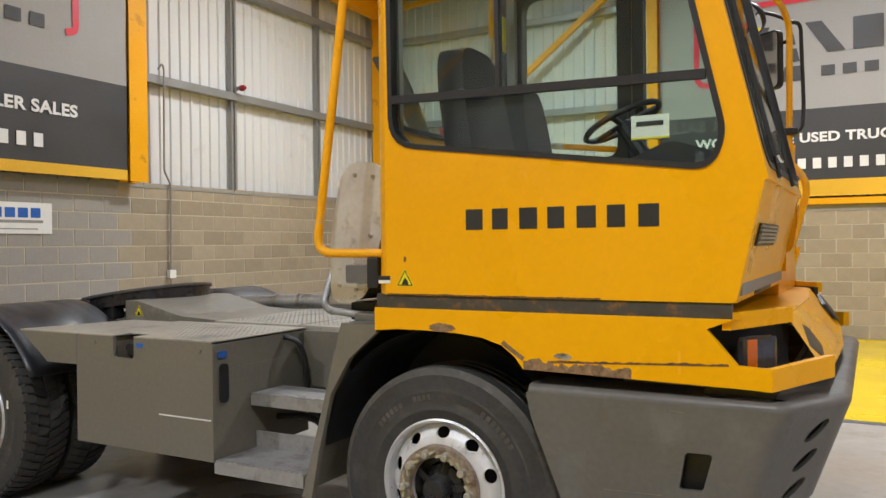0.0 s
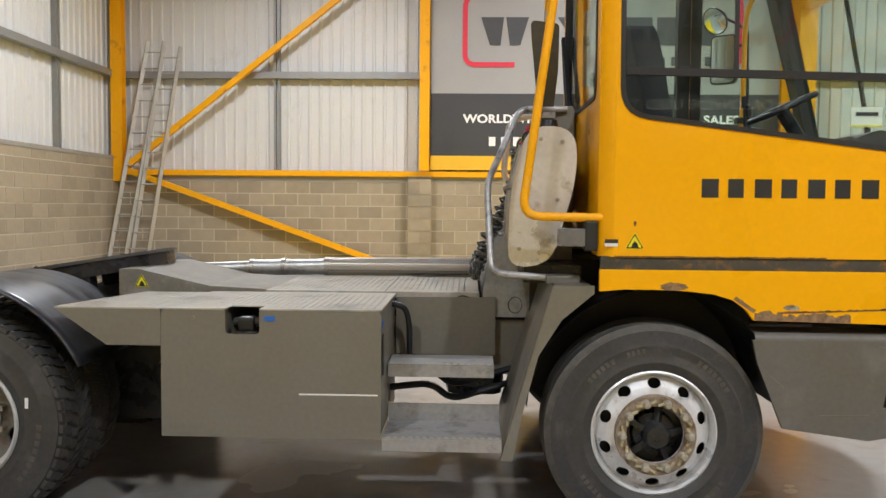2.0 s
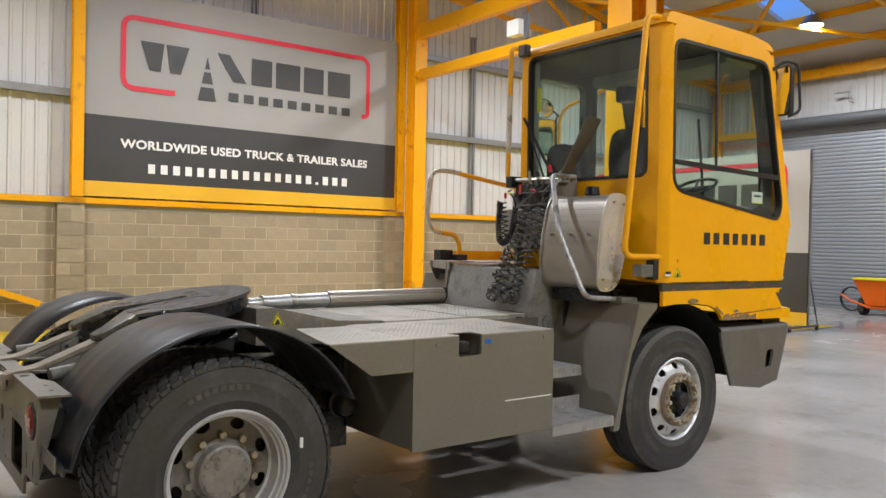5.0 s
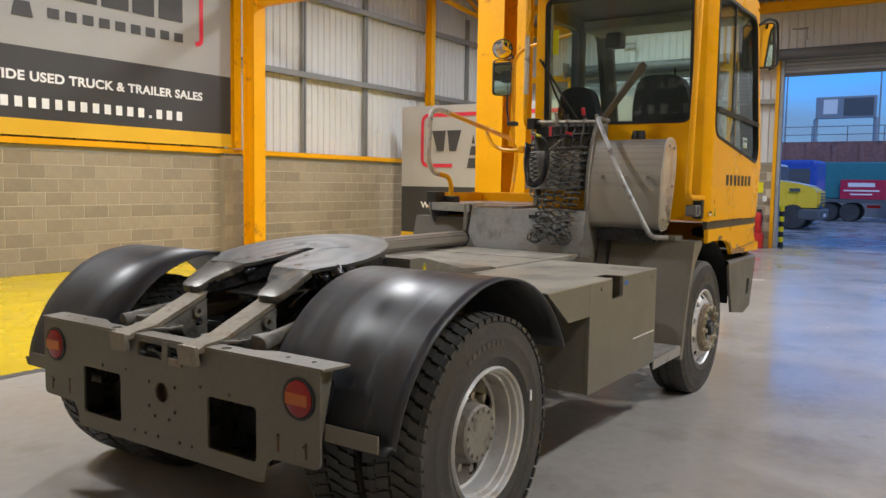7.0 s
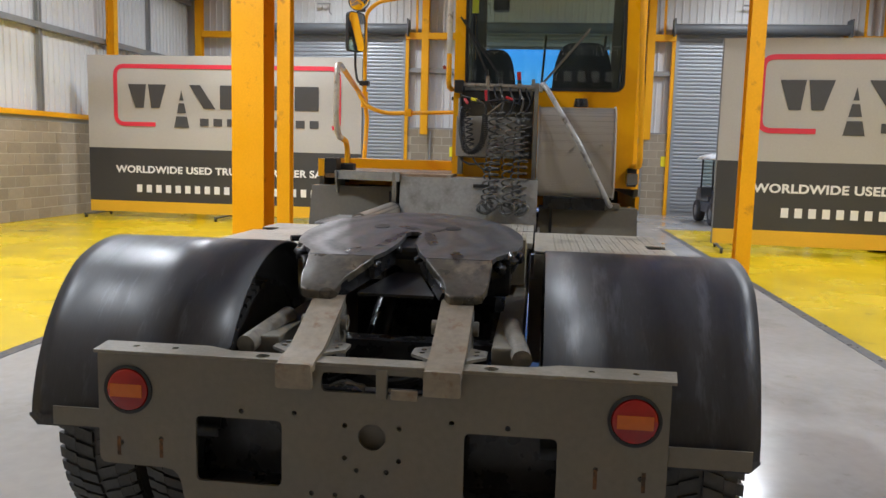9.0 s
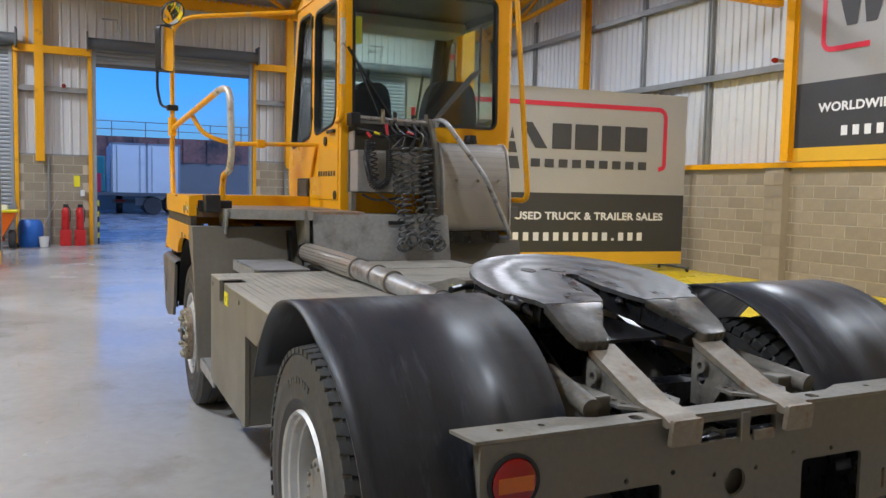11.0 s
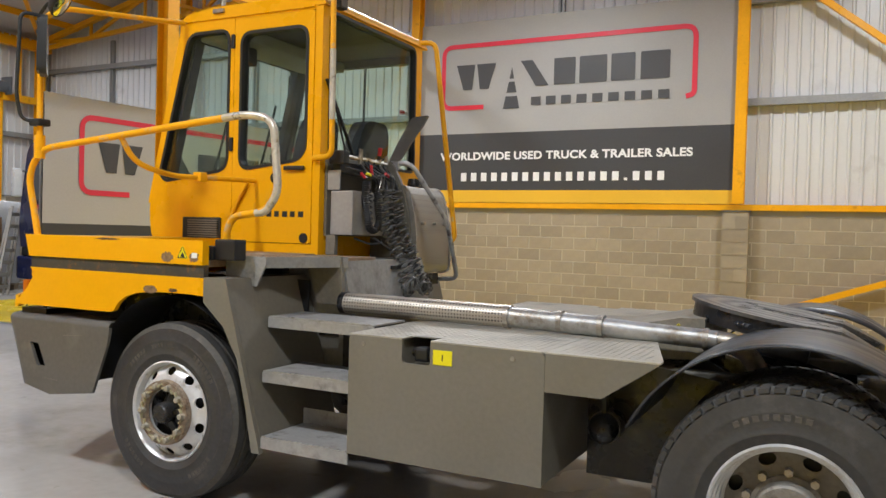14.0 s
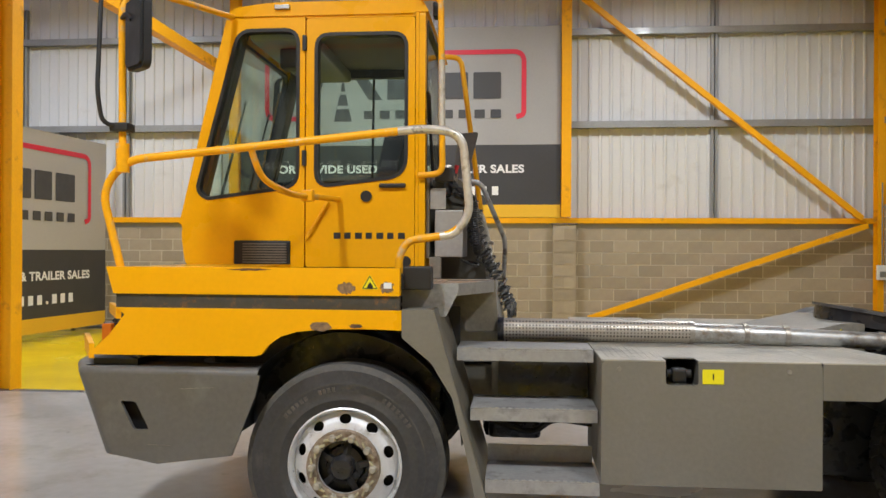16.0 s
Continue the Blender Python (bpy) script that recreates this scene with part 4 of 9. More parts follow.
def tread_ribs(parent, x0, x1, y0, y1, z, skip=lambda x, y: False):
    """Raised ribs of a tread plate, alternately aslant."""
    bm = bmesh.new()
    for i in range(int((y1 - y0 - 0.03) / 0.022)):
        for j in range(int((x1 - x0 - 0.04) / 0.034)):
            x, y = x0 + 0.025 + j * 0.034 + (i % 2) * 0.017, y0 + 0.025 + i * 0.022
            if skip(x, y):
                continue
            d = 0.005 if i % 2 else -0.005
            bm.faces.new([bm.verts.new(p) for p in ((x - 0.008, y - d, z), (x + 0.002, y - 0.003, z + 0.0015), (x + 0.008, y + d, z), (x - 0.002, y + 0.003, z + 0.0015))])
    return tagged(part("tread_pattern", bm, TREAD_RIB, parent), kind="stuff")


# side tanks with lockers, tread decks and the cut-away skirts behind them
for s in (1, -1):
    nx0, nx1 = (1.95, 2.113) if s < 0 else (2.222, 2.378)
    yo = s * 1.25
    tank = new("side_tank")
    tank.parent = truck
    outline = [(1.647, 0.467), (2.684, 0.467), (2.684, 1.068), (nx1, 1.068), (nx1, 0.955), (nx0, 0.955), (nx0, 1.068), (1.647, 1.068)]
    outline = rounded_loop(outline, [0.006, 0.006, 0.02, 0.004, 0.02, 0.02, 0.004, 0.02], 3)
    part("body", prism_y(outline, yo - s * 0.02, yo), GREY, tank)
    part("body", box(1.65, 2.68, min(s * 0.48, yo - s * 0.02), max(s * 0.48, yo - s * 0.02), 0.47, 0.93, 0.006), GREY, tank)
    part("body", box(1.65, nx0 - 0.02, min(s * 0.5, yo - s * 0.021), max(s * 0.5, yo - s * 0.021), 0.93, 1.06), GREY, tank)
    part("body", box(nx1 + 0.02, 2.68, min(s * 0.5, yo - s * 0.021), max(s * 0.5, yo - s * 0.021), 0.93, 1.06), GREY, tank)
    part("latch", cyl((nx0 + 0.02, yo - s * 0.09, 1.0), (nx1 - 0.02, yo - s * 0.09, 1.0), 0.022, seg=12), BLACK, tank)
    part("latch_cup", box(nx0 + 0.045, nx1 - 0.04, min(yo - s * 0.05, yo - s * 0.12), max(yo - s * 0.05, yo - s * 0.12), 0.958, 1.03, 0.015), BLACK, tank)
    skirt = [(1.14, 1.068), (1.388, 0.897), (1.645, 0.897), (1.645, 1.068)]
    part("skirt", prism_y(skirt, yo - s * 0.012, yo), GREY, tank)
    deck = [(1.30, s * 0.56), (1.15, yo), (1.945, yo)]
    for a, b, ya in ((1.14, 1.648, 0.56), (1.652, 2.684, 0.50)):
        notch = s * 1.13
        if a < 1.5:
            loop = [(1.30, s * ya), (a, s * 1.2), (a, yo), (b, yo), (b, s * ya)]
        else:
            loop = [(a, s * ya), (a, yo), (nx0, yo), (nx0, notch), (nx1, notch), (nx1, yo), (b, yo), (b, s * ya)]
        dk = part("deck_plate", sheet(loop, (), in_xy(1.069), 0.006), TREAD, tank, "worn grey tread plate")
        tread_ribs(dk, a, b, *sorted((s * 0.58, s * 1.235)), 1.0755,
                   lambda x, y: (nx0 - 0.03 < x < nx1 + 0.03 and abs(y) > 1.09) or (a < 1.5 and x < 1.30 - (abs(y) - 0.56) * 0.22 + 0.02))
    for bx in (1.80, 2.60):
        part("bolt", cyl((bx, yo, 1.03), (bx, yo + s * 0.006, 1.03), 0.011, seg=8), GREY_WORN, tank)
    if s < 0:
        part("end_handle", prism_x(rounded_loop([(-1.205, 0.755), (-1.14, 0.755), (-1.14, 0.955), (-1.205, 0.955)], 0.03, 4), 2.684, 2.688), BLACK, tank, "black oblong grip hole")
        part("sticker", box(2.6845, 2.6865, -1.21, -1.15, 0.985, 1.02), BLUE, tank, "small blue sticker")
        part("sticker", box(2.135, 2.185, -1.253, -1.25, 1.018, 1.042), BLUE, tank, "small blue sticker")
        part("scratch", box(2.30, 2.67, -1.2515, -1.25, 0.672, 0.679), LABEL_WHITE, tank, "long pale scratch")
    else:
        part("sticker", box(2.105, 2.205, 1.25, 1.253, 0.965, 1.035), LABEL_YELLOW, tank, "yellow label with a small black mark")
        part("sticker_mark", box(2.152, 2.158, 1.253, 1.2545, 0.985, 1.015), INK, tank)

for s in (1, -1):
    # the plate's lower part is added, dark for the shadow under the chassis
    part("chassis_plate", sheet([(0.95, 0.36), (1.645, 0.36), (1.645, 0.95), (1.30, 0.95), (0.95, 0.90)], [disc_loop(1.47, 0.70, 0.055)], in_xz(s * 0.56, -s), 0.012), GREASE, truck, "dark chassis side plate, carried lower to stand for shade")
    part("air_tank", add_lathe(bmesh.new(), [(0.0, -0.13), (0.045, -0.125), (0.07, -0.10), (0.075, -0.08), (0.075, 0.08), (0.07, 0.10), (0.045, 0.125), (0.0, 0.13)], (1.50, s * 0.72, 0.66), "y", 24), GREASE, truck, "black air tank", smooth=40)
    part("tank_strap", add_lathe(bmesh.new(), [(0.076, -0.015), (0.079, -0.015), (0.079, 0.015), (0.076, 0.015)], (1.50, s * 0.76, 0.66), "y", 24), GREY_WORN, truck)
    part("tank_hanger", box(1.49, 1.51, *sorted((s * 0.73, s * 0.79)), 0.73, 1.06), GREASE, truck)

# middle deck between the tanks, and the ramp plates up to the coupling
md = part("middle_deck", box(1.95, 3.15, -0.49, 0.49, 1.05, 1.085, 0.004), TREAD, truck, "worn tread plate deck over the gearbox")
tread_ribs(md, 1.97, 3.13, -0.47, 0.47, 1.0855)
part("deck_seam", box(2.62, 2.626, -0.49, 0.49, 1.0852, 1.0868), BLACK, md)
part("middle_deck", prism_y([(1.10, 0.98), (1.10, 1.19), (1.22, 1.19), (1.62, 1.10), (1.95, 1.085), (1.95, 0.95)], -0.46, 0.40), GREY_WORN, truck, "sloping grey cover plate ahead of the coupling")

# ---- cab and front of the tractor ----
YC0, YC1 = -1.28, 0.17
cab = new("cab")
cab.parent = truck
tagged(cab, "bright yellow half-width driver's cab with large windows")


def grown(loop, d):
    """A closed outline moved outward (d > 0) by about d, from its middle line normals."""
    n, out = len(loop), []
    area = sum(loop[i][0] * loop[(i + 1) % n][1] - loop[(i + 1) % n][0] * loop[i][1] for i in range(n))
    s = 1 if area > 0 else -1
    for i in range(n):
        a, b = Vector((*loop[i - 1], 0)), Vector((*loop[(i + 1) % n], 0))
        t = (b - a).normalized()
        out.append((loop[i][0] + s * t.y * d, loop[i][1] - s * t.x * d))
    return out


def window_in(parent, loop, place, thick, name="window"):
    """Pane and rubber seal that fill an opening. place as for sheet()."""
    pane = part(name, sheet(loop, (), lambda u, v, w: place(u, v, thick * 0.4 + w), 0.005), GLASS, parent, "tinted clear glass pane")
    pane.visible_shadow = False
    part("seal", sheet(grown(loop, 0.011), [grown(loop, -0.011)], lambda u, v, w: place(u, v, -0.006 + w), thick + 0.012), BLACK, pane, "black rubber seal")
    return pane


T = 0.04
r_outline = rounded_loop([(3.745, 1.337), (5.185, 1.337), (5.275, 1.76), (4.96, 3.12), (3.745, 3.12)], [0.004, 0.02, 0.10, 0.10, 0.05], 4)
R_WIN = rounded_loop([(3.775, 1.985), (5.10, 1.815), (5.15, 1.93), (4.905, 3.02), (3.765, 3.02)], [0.12, 0.10, 0.06, 0.10, 0.09], 5)
part("side_wall", sheet(r_outline, [R_WIN], in_xz(YC0), T), YELLOW, cab)
rwin = window_in(cab, R_WIN, in_xz(YC0), T, "side_window")
part("divider", beam((3.785, YC0 - 0.004, 2.175), (5.09, YC0 - 0.004, 2.145), 0.022, 0.034), BLACK, rwin)
part("divider", beam((4.28, YC0 + 0.012, 2.18), (4.27, YC0 + 0.012, 3.01), 0.012, 0.018), BLACK, rwin)

# left wall: fixed front part and the door
l_front = rounded_loop([(4.46, 1.49), (5.25, 1.49), (5.285, 1.72), (4.96, 3.12), (4.46, 3.12)], [0.004, 0.05, 0.10, 0.10, 0.004], 4)
L_WIN = rounded_loop([(4.505, 2.01), (5.12, 1.93), (5.175, 1.99), (4.90, 3.02), (4.505, 3.02)], [0.10, 0.06, 0.05, 0.09, 0.09], 5)
part("side_wall", sheet(l_front, [L_WIN], in_xz(YC1 - T), T), YELLOW, cab)
window_in(cab, L_WIN, in_xz(YC1 - T), T, "front_side_window")
part("door_sill", box(3.722, 5.22, YC1 - T, YC1, 1.40, 1.488), YELLOW, cab)
part("door_head", box(3.744, 4.456, YC1 - T, YC1, 3.092, 3.118), YELLOW, cab)
door = part("door", sheet(rounded_loop([(3.745, 1.492), (4.45, 1.492), (4.45, 3.088), (3.745, 3.088)], 0.02, 3),
                          [rounded_loop([(3.80, 2.075), (4.385, 2.005), (4.385, 2.985), (3.80, 2.985)], [0.12, 0.10, 0.09, 0.09], 5)], in_xz(YC1 - T), T + 0.006), YELLOW, cab, "closed yellow cab door")
window_in(door, rounded_loop([(3.80, 2.075), (4.385, 2.005), (4.385, 2.985), (3.80, 2.985)], [0.12, 0.10, 0.09, 0.09], 5), in_xz(YC1 - T), T + 0.006, "door_window")
part("door_post", box(3.722, 3.742, YC1 - T, YC1 - 0.001, 1.489, 3.118), YELLOW, cab)
part("door_lock", cyl((4.055, YC1 + 0.006, 1.945), (4.055, YC1 + 0.018, 1.945), 0.036, seg=20), BLACK, door)
part("door_handle", box(3.80, 3.97, YC1 + 0.006, YC1 + 0.032, 1.998, 2.026, 0.008), BLACK, door)
part("grommet", cyl((3.80, YC1 + 0.006, 1.53), (3.80, YC1 + 0.014, 1.53), 0.034, seg=20), BLACK, door)
for z in (2.93, 2.19):
    part("hinge", box(4.446, 4.474, YC1, YC1 + 0.024, z - 0.05, z + 0.05, 0.006), BLACK, door)
part("gutter", box(3.75, 4.95, YC1, YC1 + 0.012, 3.108, 3.122), YELLOW, cab)

part("door_trim", sheet(rounded_loop([(3.75, 1.50), (4.45, 1.50), (4.45, 3.08), (3.75, 3.08)], 0.02, 3),
                        [grown(rounded_loop([(3.80, 2.075), (4.385, 2.005), (4.385, 2.985), (3.80, 2.985)], [0.12, 0.10, 0.09, 0.09], 5), -0.012)], in_xz(YC1 - T - 0.022), 0.012), LINING, door, "dark door trim")
part("side_trim", sheet(rounded_loop([(4.455, 1.50), (5.22, 1.50), (5.24, 1.72), (4.94, 3.07), (4.455, 3.07)], 0.02, 3), [grown(L_WIN, -0.012)], in_xz(YC1 - T - 0.022), 0.012), LINING, cab, "dark side trim")
part("side_trim", sheet(rounded_loop([(3.75, 1.45), (5.13, 1.45), (5.23, 1.76), (4.93, 3.07), (3.75, 3.07)], 0.02, 3), [grown(R_WIN, -0.012)], in_xz(YC0 + T + 0.010), 0.012), LINING, cab, "dark side trim")

# rear wall, front and roof
B_WIN = rounded_loop([(-1.122, 2.082), (0.075, 2.088), (0.085, 3.092), (-1.108, 3.092)], 0.07, 5)
part("rear_wall", sheet(rounded_loop([(-1.220, 1.34), (YC1 + 0.002, 1.40), (YC1 + 0.002, 3.118), (-1.220, 3.118)], [0.002, 0.01, 0.02, 0.002], 4), [B_WIN], in_yz(3.68), T), YELLOW, cab)
part("corner_post", sheet([(3.680, -1.2205), (3.688, -1.234), (3.728, -1.272), (3.7445, YC0), (3.7445, -1.24), (3.72, -1.2205)], (), in_xy(1.337), 1.781), YELLOW, cab, "rounded yellow corner post of the cab", smooth=50)
window_in(cab, B_WIN, in_yz(3.68), T, "rear_window")


def on_screen(u, v, w):
    """u across, v up the sloping windscreen from its foot, w outward."""
    a, b = Vector((5.265, 0, 1.76)), Vector((4.955, 0, 3.09))
    d = (b - a).normalized()
    n = Vector((d.z, 0, -d.x))
    p = a + d * v + n * w
    return (p.x, u, p.z)


part("windscreen_frame", sheet([(YC0 + 0.001, 0), (YC1 - 0.001, 0), (YC1 - 0.001, 1.365), (YC0 + 0.001, 1.365)], [rounded_loop([(YC0 + 0.07, 0.06), (YC1 - 0.07, 0.06), (YC1 - 0.07, 1.29), (YC0 + 0.07, 1.29)], 0.09, 5)], on_screen, 0.03), YELLOW, cab)
window_in(cab, rounded_loop([(YC0 + 0.07, 0.06), (YC1 - 0.07, 0.06), (YC1 - 0.07, 1.29), (YC0 + 0.07, 1.29)], 0.09, 5), on_screen, 0.03, "windscreen")
part("front_panel", sheet([(YC0 + 0.002, 0), (YC1 - 0.002, 0), (YC1 - 0.002, 1), (YC0 + 0.002, 1)], (),
                          lambda u, v, w: (5.185 + (5.282 - 5.185) * v - 0.03 + w, u, 1.337 + (1.77 - 1.337) * v), 0.03), YELLOW, cab)
on_front = lambda k: (lambda u, v, w: (5.185 + 0.097 * (v - 1.337) / 0.433 + k + w, u, v))
vent = part("front_grille", sheet(rounded_loop([(-1.17, 1.535), (-0.60, 1.535), (-0.57, 1.618), (-1.15, 1.618)], 0.012, 3), (), on_front(0.0), 0.008), BLACK, cab, "slatted grey air vent under the windscreen")
for i in range(5):
    part("grille_slat", sheet([(-1.15, 1.545 + i * 0.0145), (-0.595, 1.545 + i * 0.0145), (-0.595, 1.553 + i * 0.0145), (-1.15, 1.553 + i * 0.0145)], (), on_front(0.008), 0.008), SHUTTER, vent)
part("front_slot", sheet([(-0.82, 1.340), (-0.28, 1.340), (-0.28, 1.364), (-0.82, 1.364)], (), on_front(0.0), 0.004), BLACK, cab)
bm = sheet(rounded_loop([(3.66, 3.12), (4.99, 3.12), (4.93, 3.17), (4.70, 3.20), (3.70, 3.20)], [0.01, 0.01, 0.05, 0.1, 0.05], 4), (), in_xz(YC0 + 0.0), YC1 - YC0)
part("roof", bm, YELLOW, cab, smooth=30)
part("roof_lining", box(3.73, 4.90, YC0 + 0.05, YC1 - 0.05, 3.07, 3.11), LINING, cab)
part("floor_pan", box(3.72, 5.2, YC0 + 0.045, YC1 - 0.045, 1.36, 1.42), INTERIOR, cab)
for y, x in ((YC0 + 0.05, 3.73), (YC1 - 0.05, 3.73)):
    part("corner_lining", box(x, x + 0.05, min(y, y + (0.05 if y < 0 else -0.05)), max(y, y + (0.05 if y < 0 else -0.05)), 1.42, 3.07), INTERIOR, cab)

# inside the cab
part("head_console", box(4.45, 4.85, YC0 + 0.06, YC1 - 0.06, 2.97, 3.06, 0.02), INTERIOR, cab)


def cab_seat(y, w, h, back_x):
    st = new("seat")
    st.parent = cab
    part("cushion", box(back_x + 0.02, back_x + 0.52, y - w / 2, y + w / 2, 1.74, 1.88, 0.05), SEAT, st)
    bm = sheet(rounded_loop([(y - w / 2, 1.82), (y + w / 2, 1.82), (y + w * 0.45, h - 0.2), (y + w * 0.34, h), (y - w * 0.34, h), (y - w * 0.45, h - 0.2)], [0.05, 0.05, 0.06, 0.10, 0.10, 0.06], 4), (),
               lambda a, b, q: (back_x - (b - 1.82) * 0.16 + q, a, b), 0.13)
    bmesh.ops.bevel(bm, geom=[e for e in bm.edges if e.calc_face_angle(0) > 1.2], offset=0.025, segments=2, affect="EDGES")
    part("backrest", bm, SEAT, st, "dark cloth backrest", smooth=50)
    part("pedestal", box(back_x + 0.1, back_x + 0.4, y - 0.13, y + 0.13, 1.42, 1.74, 0.02), BLACK, st)


cab_seat(-0.82, 0.50, 2.46, 3.95)
cab_seat(-0.12, 0.38, 2.40, 3.92)
part("dashboard", prism_y(rounded_loop([(4.72, 1.42), (5.16, 1.42), (5.22, 1.84), (4.95, 1.93), (4.78, 1.86)], 0.04, 3), YC0 + 0.06, YC1 - 0.06), BLACK, cab, "black dashboard")
bm = bmesh.new()
ring = []
for i in range(40):
    a = 2 * math.pi * i / 40
    p = Matrix.Rotation(radians(-25), 3, "Y") @ Vector((0.168 * math.cos(a), 0.168 * math.sin(a), 0))
    ring.append(p + Vector((4.66, -0.82, 2.07)))
add_tube(bm, ring + [ring[0]], 0.013, 8, False)
for a in (0.4, 2.7, 4.7):
    p = Matrix.Rotation(radians(-25), 3, "Y") @ Vector((0.168 * math.cos(a), 0.168 * math.sin(a), 0)) + Vector((4.66, -0.82, 2.07))
    add_cyl(bm, p, (4.66, -0.82, 2.06), 0.012, seg=8)
part("steering_wheel", bm, BLACK, cab, smooth=50)
part("steering_column", cyl((4.66, -0.82, 2.06), (4.86, -0.82, 1.75), 0.035, seg=12), BLACK, cab)
for y0, z1 in ((-0.45, 2.12), (-0.52, 2.06)):
    part("lever", tube([(4.62, y0, 1.8), (4.60, y0, z1)], 0.010, 8), BLACK, cab)
    part("lever_knob", cyl((4.60, y0, z1), (4.60, y0, z1 + 0.06), 0.018, seg=10), BLACK, cab)
card = part("window_card", box(4.81, 4.95, YC0 + 0.046, YC0 + 0.05, 1.935, 2.025), LABEL_WHITE, cab, "white card with dark bars propped inside the window")
part("card_bar", box(4.83, 4.93, YC0 + 0.0435, YC0 + 0.0455, 1.985, 2.002), INK, card)
part("card_bar", box(4.81, 4.95, YC0 + 0.0435, YC0 + 0.0455, 1.937, 1.943), LABEL_YELLOW, card)
bm = add_lathe(bmesh.new(), [(0, -0.03), (0.03, -0.03), (0.04, 0), (0.03, 0.02), (0, 0.02)], (4.62, -0.12, 2.83), "x", 16)
part("cab_radio", box(4.56, 4.70, -0.20, -0.06, 2.83, 2.965, 0.02), BLACK, cab, "black radio under the head console")
part("sun_visor_tag", box(3.735, 3.737, 0.0, 0.05, 2.66, 2.86), LABEL_YELLOW, cab, "yellow tag hanging behind the rear window")

for y in (YC1 - 0.11, YC0 + 0.11):
    part("pillar_trim", beam((5.20, y, 1.86), (4.90, y, 3.06), 0.08, 0.05), LINING, cab, "dark windscreen pillar trim")

# wipers
def wiper(parent, pts, blade):
    part("wiper_arm", tube(pts, 0.008, 6), BLACK, parent)
    part("wiper_blade", beam(blade[0], blade[1], 0.02, 0.014), BLACK, parent)


wiper(cab, [(3.665, -0.13, 2.10), (3.66, 0.02, 2.42), (3.66, 0.10, 2.60)], ((3.668, -0.22, 2.12), (3.668, 0.13, 2.62)))
for y in (-1.0, -0.45):
    p = [Vector(on_screen(y + 0.02, 0.02, 0.04)), Vector(on_screen(y - 0.06, 0.55, 0.05))]
    wiper(cab, p, (on_screen(y - 0.03, 0.1, 0.045), on_screen(y - 0.08, 0.95, 0.045)))


HEADLAMP = surface("headlight_glass", (0.045, 0.045, 0.047), 0.12, vary=0.3, scale=14, coat=0.5)
BULK = surface("bulkhead_grey", (0.29, 0.288, 0.275), 0.40, vary=0.2, scale=4, dirt=(0.17, 0.165, 0.15), dirt_amount=0.35, dirt_scale=4, bump=0.06)
WALK_RUST = surface("rusty_tread", (0.28, 0.185, 0.115), 0.65, vary=0.3, scale=9, dirt=(0.33, 0.30, 0.26), dirt_amount=0.4, dirt_scale=6, bump=0.15)


# lower body: dark band, yellow skirt with wheel arch, hood
# lower edge of the skirt from the front of the arch to its rear, in (x, z)
ARCH = [(4.383, 1.055), (4.35, 1.10), (4.29, 1.145), (4.20, 1.172), (4.08, 1.185), (3.93, 1.19), (3.80, 1.19), (3.685, 1.18)]
LOW_R = [(3.685, 1.28), *reversed(ARCH), (4.80, 1.047), (5.215, 1.039), (5.30, 1.035), (5.30, 1.112), (5.19, 1.118), (5.085, 1.242), (5.18, 1.28)]
skirt_r = part("lower_skirt", sheet(LOW_R, (), in_xz(-1.285), 0.03), YELLOW, truck, "yellow skirt over the front wheel, rusted along its lower edge")
LOW_L = [(3.67, 1.30), (3.67, 1.20), *[(x, z + 0.015) for x, z in reversed(ARCH[:-1])], (4.42, 1.06), (5.31, 1.055), (5.19, 1.16), (5.11, 1.265), (5.16, 1.30)]
skirt_l = part("lower_skirt", sheet(LOW_L, (), in_xz(1.22), 0.03), YELLOW, truck, "yellow skirt over the front wheel, chipped above the arch")
band_r = part("dark_band", box(3.69, 5.17, -1.272, -1.24, 1.276, 1.34), DARKBAND, truck, "dark scuffed strip between the yellow panels")
band_l = part("dark_band", box(3.68, 5.16, 1.20, 1.238, 1.298, 1.372), DARKBAND, truck, "dark strip between the yellow panels")
hood = part("hood", prism_y([(3.68, 1.372), (5.17, 1.372), (5.21, 1.51), (3.68, 1.51)], 1.20, 1.25), YELLOW, truck, "yellow kerb panel beside the walkway")
part("front_hood", sheet([(4.55, YC1 + 0.004), (5.18, YC1 + 0.004), (5.18, 1.198), (4.55, 1.198)], (), in_xy(1.276), 0.231), YELLOW, truck, "yellow front hood beside the cab")
part("walkway", box(3.70, 4.549, YC1 + 0.004, 1.198, 1.36, 1.425), WALK_RUST, truck, "rusty brown tread plate walkway beside the cab")
walk_rear = part("walkway_rear", sheet([(3.22, 0.505), (3.698, 0.505), (3.698, 1.03), (3.44, 1.03)], (), in_xy(1.412), 0.013), WALK_RUST, truck, "rust-stained tread plate at the head of the steps")
tread_ribs(walk_rear, 3.45, 3.69, 0.52, 1.02, 1.4255)
part("walkway_edge", beam((3.211, 0.505, 1.395), (3.431, 1.03, 1.395), 0.014, 0.065), BULK, truck, "folded lip of the tread plate")
part("walkway_lip_side", prism_y([(3.40, 1.427), (3.695, 1.427), (3.695, 1.256), (3.465, 1.256), (3.40, 1.385)], 1.031, 1.043), BULK, truck, "folded side lip of the tread plate")
part("walkway_filler", box(3.242, 3.69, 0.13, 0.503, 1.401, 1.42), WALK_RUST, truck)

